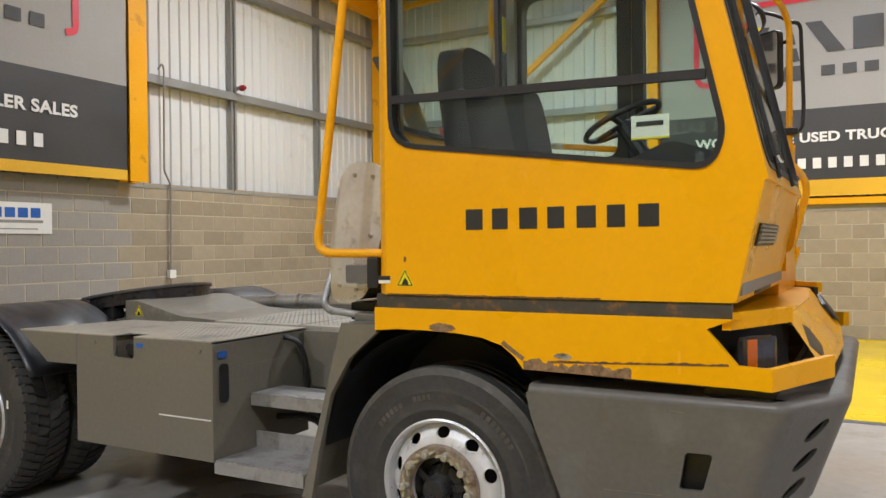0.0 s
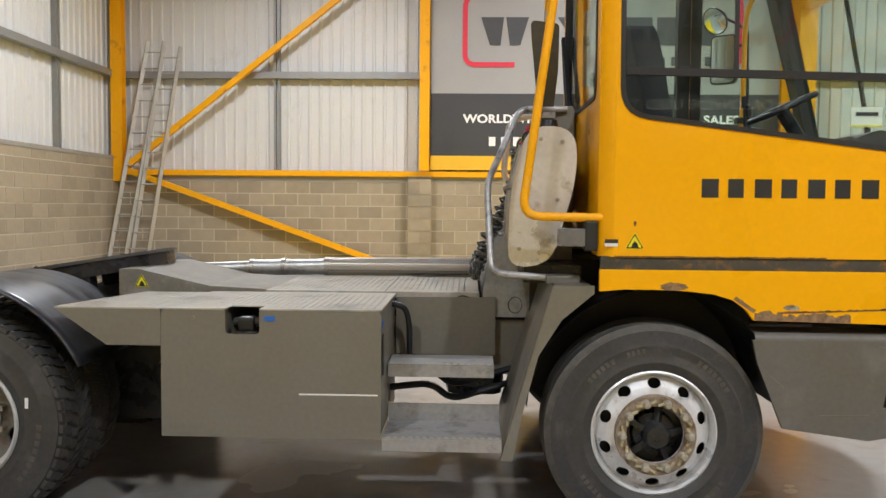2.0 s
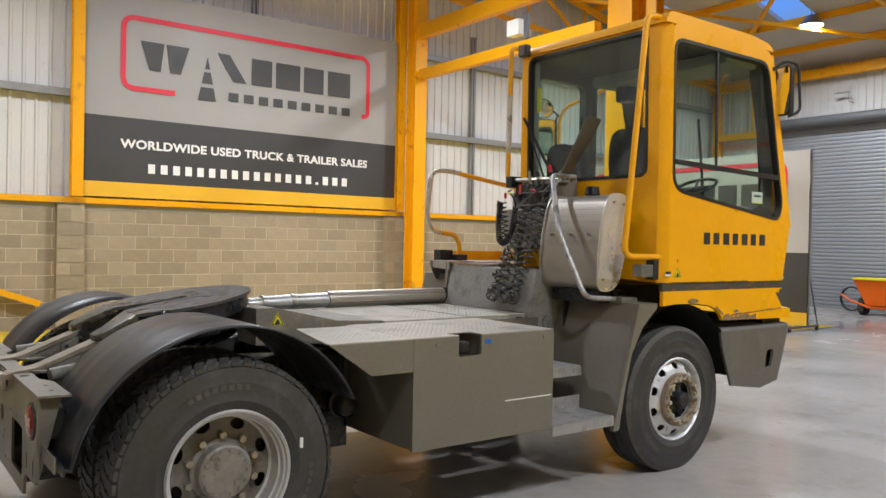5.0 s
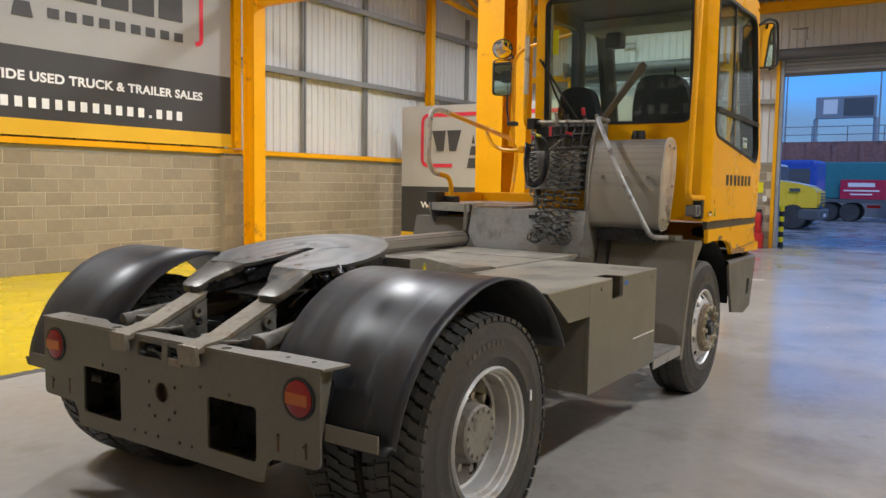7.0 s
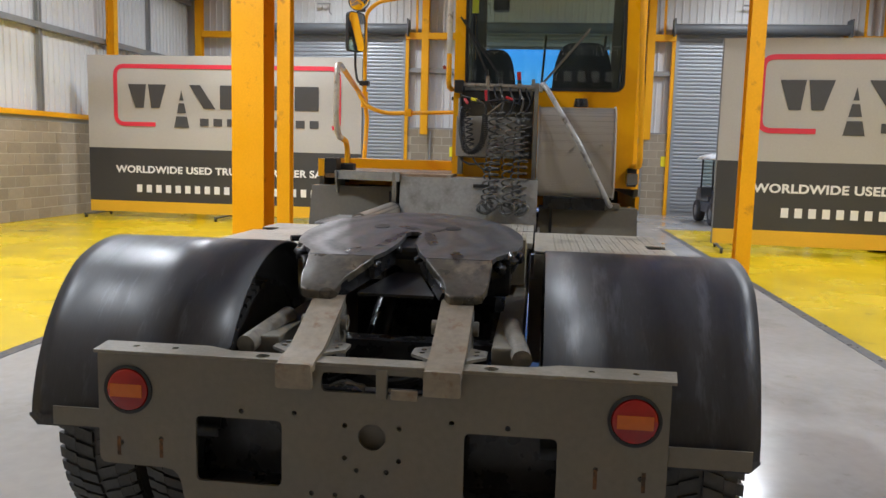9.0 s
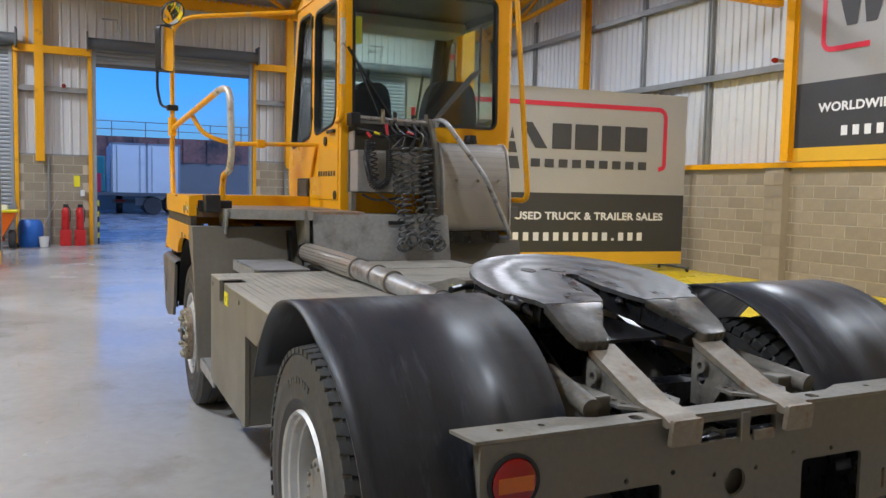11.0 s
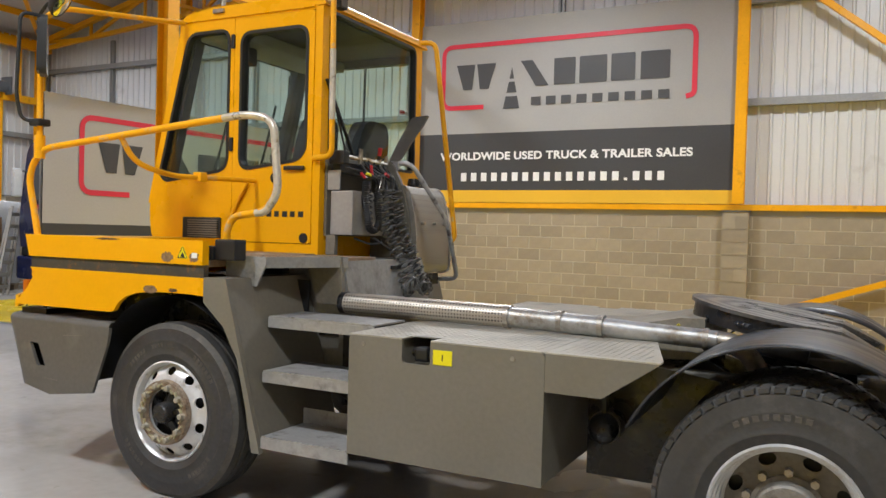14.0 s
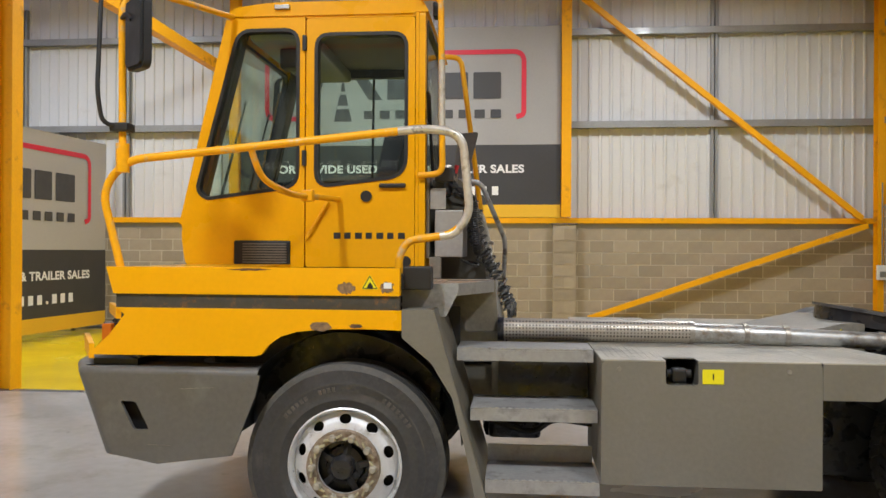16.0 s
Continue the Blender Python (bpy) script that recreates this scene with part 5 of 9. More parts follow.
# front fascia between the skirts, with chamfered corners and headlight recesses
FRONT_PLAN = [(5.30, -1.28), (5.46, -0.98), (5.48, 0.0), (5.44, 0.92), (5.31, 1.245)]
fascia_top = [(5.17, -1.27), (5.32, -0.98), (5.33, 0.0), (5.28, 0.88), (5.17, 1.23)]
bm = bmesh.new()
low = [bm.verts.new((x, y, 1.055)) for x, y in FRONT_PLAN]
top = [bm.verts.new((x, y, 1.272)) for x, y in fascia_top]
for i in range(4):
    if 0 < i < 3:
        bm.faces.new((low[i], low[i + 1], top[i + 1], top[i]))
part("fascia", bm, YELLOW, truck, "yellow front fascia")
bm = bmesh.new()
ts = [bm.verts.new((x, y, 1.274)) for x, y in fascia_top]
bs = [bm.verts.new((x, y, 1.274)) for x, y in ((4.9, -1.24), (4.9, 1.2))]
bm.faces.new((bs[0], *ts, bs[1]))
part("fascia_top", bm, YELLOW, truck)
for s, yo in ((-1, -1.283), (1, 1.248)):
    # frame round the lamp recess: bars above and below
    a, b = Vector((5.301, yo, 1.035)), Vector((5.48, s * 0.975, 1.035))
    part("corner_lower", add_sheet(bmesh.new(), [(0, 0), (1, 0.02), (1, 0.10), (0, 0.077)], (), lambda u, v, w: tuple(a.lerp(b, u) + Vector((-w, 0, v))), 0.03), YELLOW, truck)
    c, d = Vector((5.165, yo - s * 0.016, 1.24)), Vector((5.34, s * 0.97, 1.25))
    part("corner_upper", add_sheet(bmesh.new(), [(0, 0), (1, 0.0), (1, 0.055), (0, 0.062)], (), lambda u, v, w: tuple(c.lerp(d, u) + Vector((-w, 0, v))), 0.03), YELLOW, truck)
    part("lamp_recess", sheet([(0, 0), (1, 0), (1, 1), (0, 1)], (), lambda u, v, w: tuple(Vector((5.05, yo * 0.985, 1.04)).lerp(Vector((5.32, s * 0.93, 1.04)), u) + Vector((0.0 - w, 0, 0.24 * v))), 0.02), BLACK, truck)
    lamp = part("headlight", box(-0.075, 0.075, -0.03, 0.03, -0.065, 0.065, 0.02), HEADLAMP, truck, "dark glass headlight with an amber indicator")
    lamp.matrix_basis = pose(5.235, s * 1.15, 1.15, 0, 0, 0) @ Matrix.Rotation(radians(s * -52 if s > 0 else 52), 4, "Z")
    part("indicator", box(-0.075, -0.032, -0.036 if s < 0 else 0.031, -0.031 if s < 0 else 0.036, -0.055, 0.055, 0.002), AMBER, lamp)
    if s > 0:
        part("indicator_side", box(5.185, 5.235, 1.20, 1.245, 1.12, 1.215, 0.008), AMBER, truck)
for s in (1, -1):
    part("fog_recess", sheet(rounded_loop([(s * 0.93, 1.16), (s * 0.80, 1.10), (s * 0.66, 1.13), (s * 0.66, 1.20), (s * 0.84, 1.245)], 0.015, 3), (), lambda u, v, w: (5.486 - 0.03 * abs(u) - (v - 1.055) * 0.70 - w + 0.008, u, v), 0.02), BLACK, truck, "dark fog lamp recess")

# bumper: bent plate round the front, its bends and upper edge rounded, with openings
def lean(z):
    return -0.160 * (0.985 - z) / 0.44


def bend_strip(p0, p1, p2, n=7):
    """A rounded upright bend: p0, p1, p2 give (x, y) before, at and after the bend at height z."""
    bm = bmesh.new()
    cols = []
    for i in range(n + 1):
        t = i / n
        col = []
        for z in (0.0, 1.0):
            a, b, c = (Vector(p(z)) for p in (p0, p1, p2))
            col.append(bm.verts.new((1 - t) ** 2 * a + 2 * t * (1 - t) * b + t * t * c))
        cols.append(col)
    for a, b in zip(cols, cols[1:]):
        bm.faces.new((a[0], b[0], b[1], a[1]))
    return bm


B_TOP = 0.962
for s in (-1, 1):
    y = s * 1.27
    B_SIDE = [(4.388, B_TOP), (4.41, 0.86), (4.532, 0.556), (4.92, 0.505), (5.135, 0.5435), (5.2866, B_TOP)]
    hole = [(4.981, 0.657), (5.065, 0.659), (5.101, 0.795), (5.006, 0.794)] if s < 0 else [(4.965, 0.68), (5.045, 0.675), (5.12, 0.823), (5.037, 0.82)]
    part("bumper_side", sheet(B_SIDE, [rounded_loop(hole, 0.014, 3)], in_xz(y, -s), 0.02), BUMPER, truck, "dark grey bumper side with a slanted slot")
    # added black plate, gives the slot the dark of the shade behind it
    part("slot_shade_plate", box(4.90, 5.23, *sorted((y - s * 0.07, y - s * 0.08)), 0.56, 0.88), BLACK, truck)
    d = Vector((0.19, -s * 0.32, 0)).normalized()
    B = Vector((5.350, y, 0))
    F = Vector((5.540, s * 0.95, 0))
    at = lambda p, z0: (lambda k: (p.x + lean(z0[0] + (B_TOP - z0[0]) * k), p.y, z0[0] + (B_TOP - z0[0]) * k))
    part("bumper_bend", bend_strip(at(B - Vector((0.055, 0, 0)), (0.545,)), at(B, (0.545,)), at(B + d * 0.055, (0.553,))), BUMPER, truck, smooth=60)
    part("bumper_bend", bend_strip(at(F - d * 0.055, (0.592,)), at(F, (0.60,)), at(F - Vector((0, s * 0.055, 0)), (0.60,))), BUMPER, truck, smooth=60)

    def corner(u, v, w, B=B, d=d, s=s):
        p = B + d * u
        return (p.x + lean(v) - w * 0.84, p.y - s * w * 0.54, v)

    L = (F - B).length
    hl = [[(0.225 + 0.050 * math.cos(q) + 0.018 * math.sin(q), z + 0.036 * math.sin(q) + 0.016 * math.cos(q)) for q in [2 * math.pi * i / 18 for i in range(18)]] for z in (0.655, 0.765, 0.875)]
    part("bumper_corner", sheet([(0.055, 0.553), (L - 0.055, 0.592), (L - 0.055, B_TOP), (0.055, B_TOP)], hl, corner, 0.02), BUMPER, truck)
    # added black sheet, stands for the shade behind the corner holes
    part("corner_lining", sheet([(0.06, 0.58), (L - 0.03, 0.60), (L - 0.03, 0.94), (0.06, 0.94)], (), lambda u, v, w: corner(u, v, w + 0.035), 0.01), BLACK, truck)
part("bumper_front", sheet([(-0.895, 0.60), (0.895, 0.60), (0.895, B_TOP), (-0.895, B_TOP)], (), lambda u, v, w: (5.54 + lean(v) - w, u, v), 0.02), BUMPER, truck)
# rounded upper edge, swept round the plan
e = lean(B_TOP)
plan = rounded([(4.398, -1.27, 0), (5.35 + e, -1.27, 0), (5.54 + e, -0.95, 0), (5.54 + e, 0.95, 0), (5.35 + e, 1.27, 0), (4.398, 1.27, 0)], 0.055, 7)
bm = bmesh.new()
rows = []
for i, p in enumerate(plan):
    d = (plan[min(i + 1, len(plan) - 1)] - plan[max(i - 1, 0)]).normalized()
    out = Vector((d.y, -d.x, 0))
    prof = [(-0.034 + 0.034 * math.cos(q), B_TOP + 0.034 * math.sin(q)) for q in [math.pi / 2 * k / 6 for k in range(7)]] + [(-0.22, B_TOP + 0.034)]
    rows.append([bm.verts.new((p.x + out.x * o, p.y + out.y * o, z)) for o, z in prof])
for a, b in zip(rows, rows[1:]):
    for k in range(len(a) - 1):
        bm.faces.new((a[k], b[k], b[k + 1], a[k + 1]))
part("bumper_top", bm, BUMPER, truck, "rounded upper edge of the bumper", smooth=50)
part("fascia_lip", box(5.06, 5.3, -1.2, 1.2, 0.992, 1.03), BLACK, truck)

# wheel arch liners over the front wheels
for s in (1, -1):
    bm = bmesh.new()
    pts = [(AXLE_F + 0.60 * math.cos(a), HUB + 0.08 + 0.60 * math.sin(a)) for a in [math.pi * (0.02 + 0.96 * i / 24) for i in range(25)]]
    for (x0, z0), (x1, z1) in zip(pts, pts[1:]):
        bm.faces.new([bm.verts.new(p) for p in ((x0, s * 0.62, z0), (x1, s * 0.62, z1), (x1, s * 1.225, z1), (x0, s * 1.225, z0))])
    bmesh.ops.remove_doubles(bm, verts=bm.verts, dist=1e-4)
    part("arch_liner", bm, BLACK, truck, "black wheel arch liner", smooth=40)
    part("arch_wall", box(3.42, 4.6, min(s * 0.60, s * 0.62), max(s * 0.60, s * 0.62), 0.6, 1.28), BLACK, truck)

# guards behind the front wheels
for s, zt in ((-1, 1.20), (1, 1.305)):
    yo = s * 1.25
    xr = 3.244 + (zt - 0.375) * 0.285
    plate = [(3.244, 0.375), (3.30, 0.375), (3.345, 0.60), (3.415, 0.87), (3.52, 1.04), (3.668, 1.165), (3.668, zt), (xr, zt)]
    g = part("wheel_guard", prism_y(plate, yo - s * 0.03, yo), GREY, truck, "grey steel guard behind the front wheel")
    part("guard_face", sheet([(s * 0.52, 0), (yo - s * 0.03, 0), (yo - s * 0.03, 1), (s * 0.52, 1)], (),
                             lambda u, v, w, zt=zt, xr=xr: (3.246 + (xr - 3.246) * v + w, u, 0.40 + (zt - 0.40) * v), 0.012), GREY, g)
    part("guard_top", box(xr, 3.66, min(s * 0.52, yo - s * 0.031), max(s * 0.52, yo - s * 0.031), zt - 0.012, zt), GREY, g)

# middle bulkhead under the cab
part("bulkhead", prism_y([(3.17, 1.09), (3.24, 1.40), (3.66, 1.40), (3.66, 0.95), (3.17, 0.95)], -0.505, 0.50), BULK, truck, "grey steel bulkhead plate with soot marks under the hoses")
part("bulkhead_slot", box(3.212, 3.225, -0.16, -0.04, 1.335, 1.36), BLACK, truck)
part("round_lid", add_lathe(bmesh.new(), [(0.062, 0), (0.066, -0.004), (0.07, 0)], (3.06, -0.521, 1.0), "y", 30), BLACK, truck)
part("bulkhead_side", box(2.69, 3.24, -0.53, -0.515, 0.74, 1.06), GREY, truck)
part("bulkhead_side", box(2.69, 3.24, 0.515, 0.53, 0.74, 1.06), GREY, truck)


# steps
def step(s, x0, x1, y_in, z, side="step", rise=True, y_out=1.25):
    st = new(side)
    st.parent = truck
    y0, y1 = sorted((s * y_in, s * y_out))
    part("tread", sheet(rounded_loop([(x0, y0), (x1, y0), (x1, y1), (x0, y1)], 0.01, 2), (), in_xy(z - 0.006), 0.008), STEP_STEEL, st, "galvanised step tread worn bright")
    part("lip", box(x0, x1, *sorted((s * y_out, s * (y_out - 0.01))), z - 0.062, z - 0.007), STEP_STEEL, st)
    bm = bmesh.new()
    x = x0 + 0.02
    while x < x1 - 0.03:
        add_box(bm, x, x + 0.018, *sorted((s * (y_out - 0.014), s * (y_out - 0.003))), z + 0.002, z + 0.006)
        x += 0.034
    tagged(part("grip_teeth", bm, STAINLESS, st), kind="stuff")
    if rise:
        part("riser", box(x0, x1, *sorted((s * y_in, s * (y_in - 0.01))), z - 0.01, z + 0.09), STEP_STEEL, st)


step(-1, 2.69, 3.22, 0.72, 0.77, rise=False, y_out=0.98)
step(-1, 2.69, 3.25, 0.94, 0.475)
step(1, 2.70, 3.41, 0.66, 1.086, rise=False, y_out=1.0)
step(1, 2.69, 3.33, 0.76, 0.80, rise=False, y_out=1.135)
step(1, 2.69, 3.25, 0.86, 0.465, y_out=1.235)
part("valve_unit", box(2.95, 3.26, 0.40, 0.50, 0.50, 0.738, 0.03), GREASE, truck)
part("step_well", box(2.69, 3.2, 0.53, 0.545, 0.72, 1.06), GREASE, truck)
part("upper_step_side", prism_y([(3.39, 1.135), (3.50, 1.43), (3.22, 1.43), (3.20, 1.135)], 0.53, 0.56), GREY_WORN, truck)
for y, z in ((-0.75, 0.58), (-0.66, 0.64), (0.7, 0.62)):
    part("hose", tube(rounded([(2.5, y, z), (2.9, y, z + 0.05), (3.0, y * 0.9, z - 0.06), (3.4, y * 0.8, z + 0.05)], 0.08), 0.018, 8), BLACK, truck)
ring = [(3.35 + 0.038 * math.cos(2 * math.pi * i / 16), -0.50, 1.017 + 0.045 * math.sin(2 * math.pi * i / 16)) for i in range(17)]
part("cable_loop", tube(ring, 0.006, 6), BLACK, truck, "small loop of black cable")
part("battery_hose", tube(rounded([(2.68, -0.69, 1.04), (2.75, -0.66, 1.02), (2.77, -0.62, 0.92), (2.77, -0.60, 0.70)], 0.05), 0.016, 8), BLACK, truck)

# heat-shield drum behind the cab
DRUM = rounded_loop([(3.275, 1.262), (3.485, 1.285), (3.605, 1.70), (3.60, 1.945), (3.37, 1.955), (3.285, 1.66)], [0.10, 0.10, 0.15, 0.12, 0.10, 0.2], 6)
drum = new("silencer_drum")
drum.parent = truck
# lighter copy of the stainless: the reflected light is put into the colour
END_PLATE = surface("lit_polished_end_plate", (0.62, 0.61, 0.585), 0.34, 0.5, vary=0.1, scale=5, dirt=(0.3, 0.26, 0.2), dirt_amount=0.2, dirt_scale=6, bump=0.03)
part("end_plate", prism_y(DRUM, -1.055, -1.045), END_PLATE, drum, "stainless end plate, coloured paler for the light it reflects")
part("end_plate", prism_y(DRUM, -0.50, -0.49), STAINLESS, drum)
bm = bmesh.new()
DL = grown(DRUM, -0.012)
n = len(DL)
for i in range(n):
    (x0, z0), (x1, z1) = DL[i], DL[(i + 1) % n]
    bm.faces.new([bm.verts.new(p) for p in ((x0, -1.045, z0), (x1, -1.045, z1), (x1, -0.50, z1), (x0, -0.50, z0))])
bmesh.ops.remove_doubles(bm, verts=bm.verts, dist=1e-4)
part("wrap", bm, PERF, drum, "perforated stainless heat shield", smooth=60)
for y in (-0.95, -0.78, -0.6):
    part("rivet", cyl((3.30, y, 1.66), (3.27, y, 1.66), 0.011, seg=10), STEEL, drum)
for a, b in ((3.429, 1.888), (3.532, 1.875), (3.513, 1.597), (3.332, 1.358), (3.429, 1.340)):
    part("rivet", cyl((a, -1.05, b), (a, -1.062, b), 0.010, seg=10), STEEL, drum)
part("drum_spout", add_lathe(bmesh.new(), [(0, 0.06), (0.045, 0.06), (0.055, 0.0)], (3.49, -0.8, 1.945), "z", 16), GREASE, drum, smooth=40)
part("drum_bracket", box(3.36, 3.64, -1.0, -0.55, 1.19, 1.275), GREASE, truck)

# side plate with its sloping fin, and the bent silver rail in front of it
part("hose_mast", prism_y(rounded_loop([(3.30, 1.20), (3.66, 1.20), (3.66, 2.12), (3.50, 2.12), (3.40, 1.95), (3.33, 1.70)], [0.02, 0.01, 0.02, 0.05, 0.1, 0.1], 3), -0.485, -0.455), GREY, truck, "dark grey upright plate carrying the hose rail")
part("mast_fin", sheet([(3.46, 0.0), (3.545, 0.0), (3.55, 0.45), (3.535, 0.94), (3.52, 0.97), (3.405, 1.0), (3.39, 0.97), (3.40, 0.80), (3.415, 0.60)], (), lambda u, v, w: (u, -0.495 - 0.335 * v - w, 2.10 + 0.40 * v), 0.016), BUMPER, truck, "dark grey sloping fin on top of the plate")
clip = part("fin_clip", box(3.452, 3.555, -0.515, -0.487, 2.05, 2.108, 0.004), GALV, truck, "bolted galvanised clip of the fin")
for x in (3.475, 3.53):
    part("clip_bolt", cyl((x, -0.515, 2.078), (x, -0.525, 2.078), 0.010, seg=6), STEEL, clip)
part("grab_rail", tube([(3.62, -0.5, 2.10), (3.36, -0.52, 2.10), (3.18, -0.78, 1.68), (3.20, -1.02, 1.235), (3.56, -1.06, 1.215)], 0.018, 10, 0.07), GALV, truck, "bent silver grab rail", smooth=60)
part("rail_foot", box(3.46, 3.62, -1.12, -1.0, 1.195, 1.235, 0.008), GREY, truck)

# yellow rails of the cab
part("grab_rail", tube([(3.70, -1.20, 3.165), (3.55, -1.207, 3.16), (3.33, -1.232, 1.518), (3.70, -1.228, 1.515)], 0.021, 10, 0.09), YELLOW_RAIL, truck, "long yellow grab rail beside the cab", smooth=60)
part("grab_rail", tube([(3.71, 0.19, 3.20), (3.58, 0.20, 3.20), (3.565, 0.20, 2.085), (3.72, 0.19, 2.075)], 0.020, 10, 0.06), YELLOW_RAIL, truck, "yellow grab rail with its paint worn off", smooth=60)
part("bare_length", tube([(3.5685, 0.20, 2.33), (3.571, 0.20, 2.56), (3.5735, 0.20, 2.80)], 0.0213, 10), BARE, truck, "bare steel length of the grab rail", smooth=60)
part("rail_lamp", box(3.50, 3.63, -1.245, -1.165, 1.38, 1.465, 0.01), CLEAR_LENS, truck, "small clear marker lamp under the rail")
part("lamp_holder", box(3.62, 3.68, -1.25, -1.18, 1.36, 1.50, 0.01), BLACK, truck)

# walkway rails and mirror post on the other side
rail = new("walkway_rail")
rail.parent = truck
tagged(rail, "yellow tubular walkway rail with bare worn ends")
part("outer_rail", tube([(5.155, 1.20, 1.50), (5.262, 1.20, 1.91), (5.135, 1.197, 2.065), (3.57, 1.05, 2.24), (3.385, 1.025, 2.215), (3.343, 1.02, 1.79), (3.43, 1.02, 1.685), (3.67, 1.02, 1.655), (3.718, 1.02, 1.57), (3.718, 1.02, 1.42)], 0.0215, 10, 0.11), YELLOW_RAIL, rail, smooth=60)
part("bare_end", tube(rounded([(3.72, 1.0641, 2.2232), (3.57, 1.05, 2.24), (3.385, 1.025, 2.215), (3.343, 1.02, 1.79), (3.43, 1.02, 1.685), (3.50, 1.02, 1.676)], 0.11), 0.0228, 10), BARE, rail, "bare steel where the paint has worn off", smooth=60)
part("gate_bar", tube([(4.487, 1.135, 2.137), (4.46, 1.05, 1.98), (4.36, 0.85, 1.91), (4.23, 0.19, 1.925)], 0.018, 10, 0.1), YELLOW_RAIL, rail, smooth=60)
part("gate_clamp", box(4.28, 4.35, 0.60, 0.66, 1.885, 1.95, 0.006), YELLOW_RAIL, rail)
part("gate_stay", tube([(4.30, 0.19, 1.91), (4.44, 0.19, 1.67)], 0.012, 8), YELLOW_RAIL, rail)
part("post_socket", cyl((5.146, 1.205, 2.0), (5.148, 1.205, 2.15), 0.034, seg=14), YELLOW_RAIL, rail, smooth=40)
part("mirror_post", tube([(5.148, 1.205, 2.02), (5.155, 1.205, 2.90), (5.12, 1.08, 3.00), (4.93, 0.2, 3.10)], 0.019, 10, 0.10), YELLOW_RAIL, rail, smooth=60)
part("rail_lamp", box(3.53, 3.678, 1.06, 1.16, 1.40, 1.52, 0.01), BLACK, truck, "dark work lamp at the foot of the rail")
part("rail_foot", box(3.67, 3.77, 0.96, 1.18, 1.40, 1.48, 0.01), BLACK, truck)


def mirror(parent, c, yaw, w, h, back):
    edge = rounded_loop([(-w / 2, -h / 2), (w / 2, -h / 2), (w / 2, h / 2), (-w / 2, h / 2)], w * 0.24, 5)
    m = part("mirror_housing", sheet(edge, (), lambda u, v, q: (u, q - 0.014, v), 0.040), back, parent, "door mirror in a dark housing", smooth=40)
    m.matrix_basis = pose(*c, 0, 0, yaw)
    part("mirror_back", sheet(grown(edge, -0.018), (), lambda u, v, q: (u, q - 0.030, v), 0.015), back, m)
    part("mirror_glass", sheet(grown(edge, -0.010), (), lambda u, v, q: (u, q + 0.0262, v), 0.002), MIRROR, m)
    return m


mirror(rail, (5.03, 1.28, 2.70), 141, 0.20, 0.37, BLACK)
part("mirror_arm", tube([(5.155, 1.21, 2.80), (5.10, 1.27, 2.81), (5.06, 1.29, 2.77)], 0.012, 8, 0.04), BLACK, rail, smooth=50)
part("mirror_arm", tube([(5.155, 1.215, 2.92), (5.21, 1.31, 2.93), (5.225, 1.32, 2.4), (5.215, 1.29, 2.245), (5.15, 1.215, 2.235)], 0.012, 8, 0.06), BLACK, rail, smooth=50)
wide = part("wide_mirror", add_lathe(bmesh.new(), [(0.0, 0.060), (0.05, 0.052), (0.085, 0.030), (0.104, 0.0), (0.106, -0.014), (0.099, -0.016)], (0, 0, 0), "x", 28), BLACK, rail, "round black wide-angle mirror above the tall one", smooth=50)
wide.matrix_basis = pose(4.94, 1.225, 2.985, 0, -30, 34)
part("mirror_glass", add_lathe(bmesh.new(), [(0.098, -0.013), (0.07, -0.022), (0.035, -0.027), (0.0, -0.029)], (0, 0, 0), "x", 28), MIRROR, wide, smooth=60)
part("mirror_arm", tube([(5.15, 1.215, 2.93), (5.06, 1.23, 2.985), (4.98, 1.228, 3.01)], 0.011, 8, 0.04), BLACK, rail, smooth=50)
part("mirror_mount", box(5.10, 5.20, 1.16, 1.25, 2.21, 2.255, 0.01), BLACK, rail)
mirror(cab, (5.08, -1.33, 2.82), 80, 0.14, 0.38, BLACK)
part("mirror_arm", tube([(4.98, -1.28, 2.98), (5.04, -1.34, 3.05), (5.14, -1.40, 3.03), (5.16, -1.41, 2.66), (5.08, -1.36, 2.62)], 0.012, 8, 0.05), BLACK, cab, smooth=50)
part("work_lamp", box(3.58, 3.64, 0.03, 0.12, 3.10, 3.20, 0.012), BLACK, cab, "square work lamp on the cab corner")
part("work_lamp_lens", box(3.574, 3.579, 0.04, 0.11, 3.11, 3.19), CLEAR_LENS, cab)
part("beacon_socket", cyl((4.62, 0.12, 3.18), (4.62, 0.12, 3.30), 0.018, seg=10), STEEL, cab)
part("beacon_clamp", box(4.56, 4.66, 0.10, 0.19, 3.15, 3.18, 0.005), STEEL, cab)
part("vent", box(4.55, 4.92, YC1, YC1 + 0.012, 1.50, 1.66, 0.01), BLACK, cab, "black slatted air vent")
for i in range(8):
    part("vent_slat", box(4.57, 4.86, YC1 + 0.012, YC1 + 0.022, 1.515 + i * 0.017, 1.524 + i * 0.017), GREY, cab)


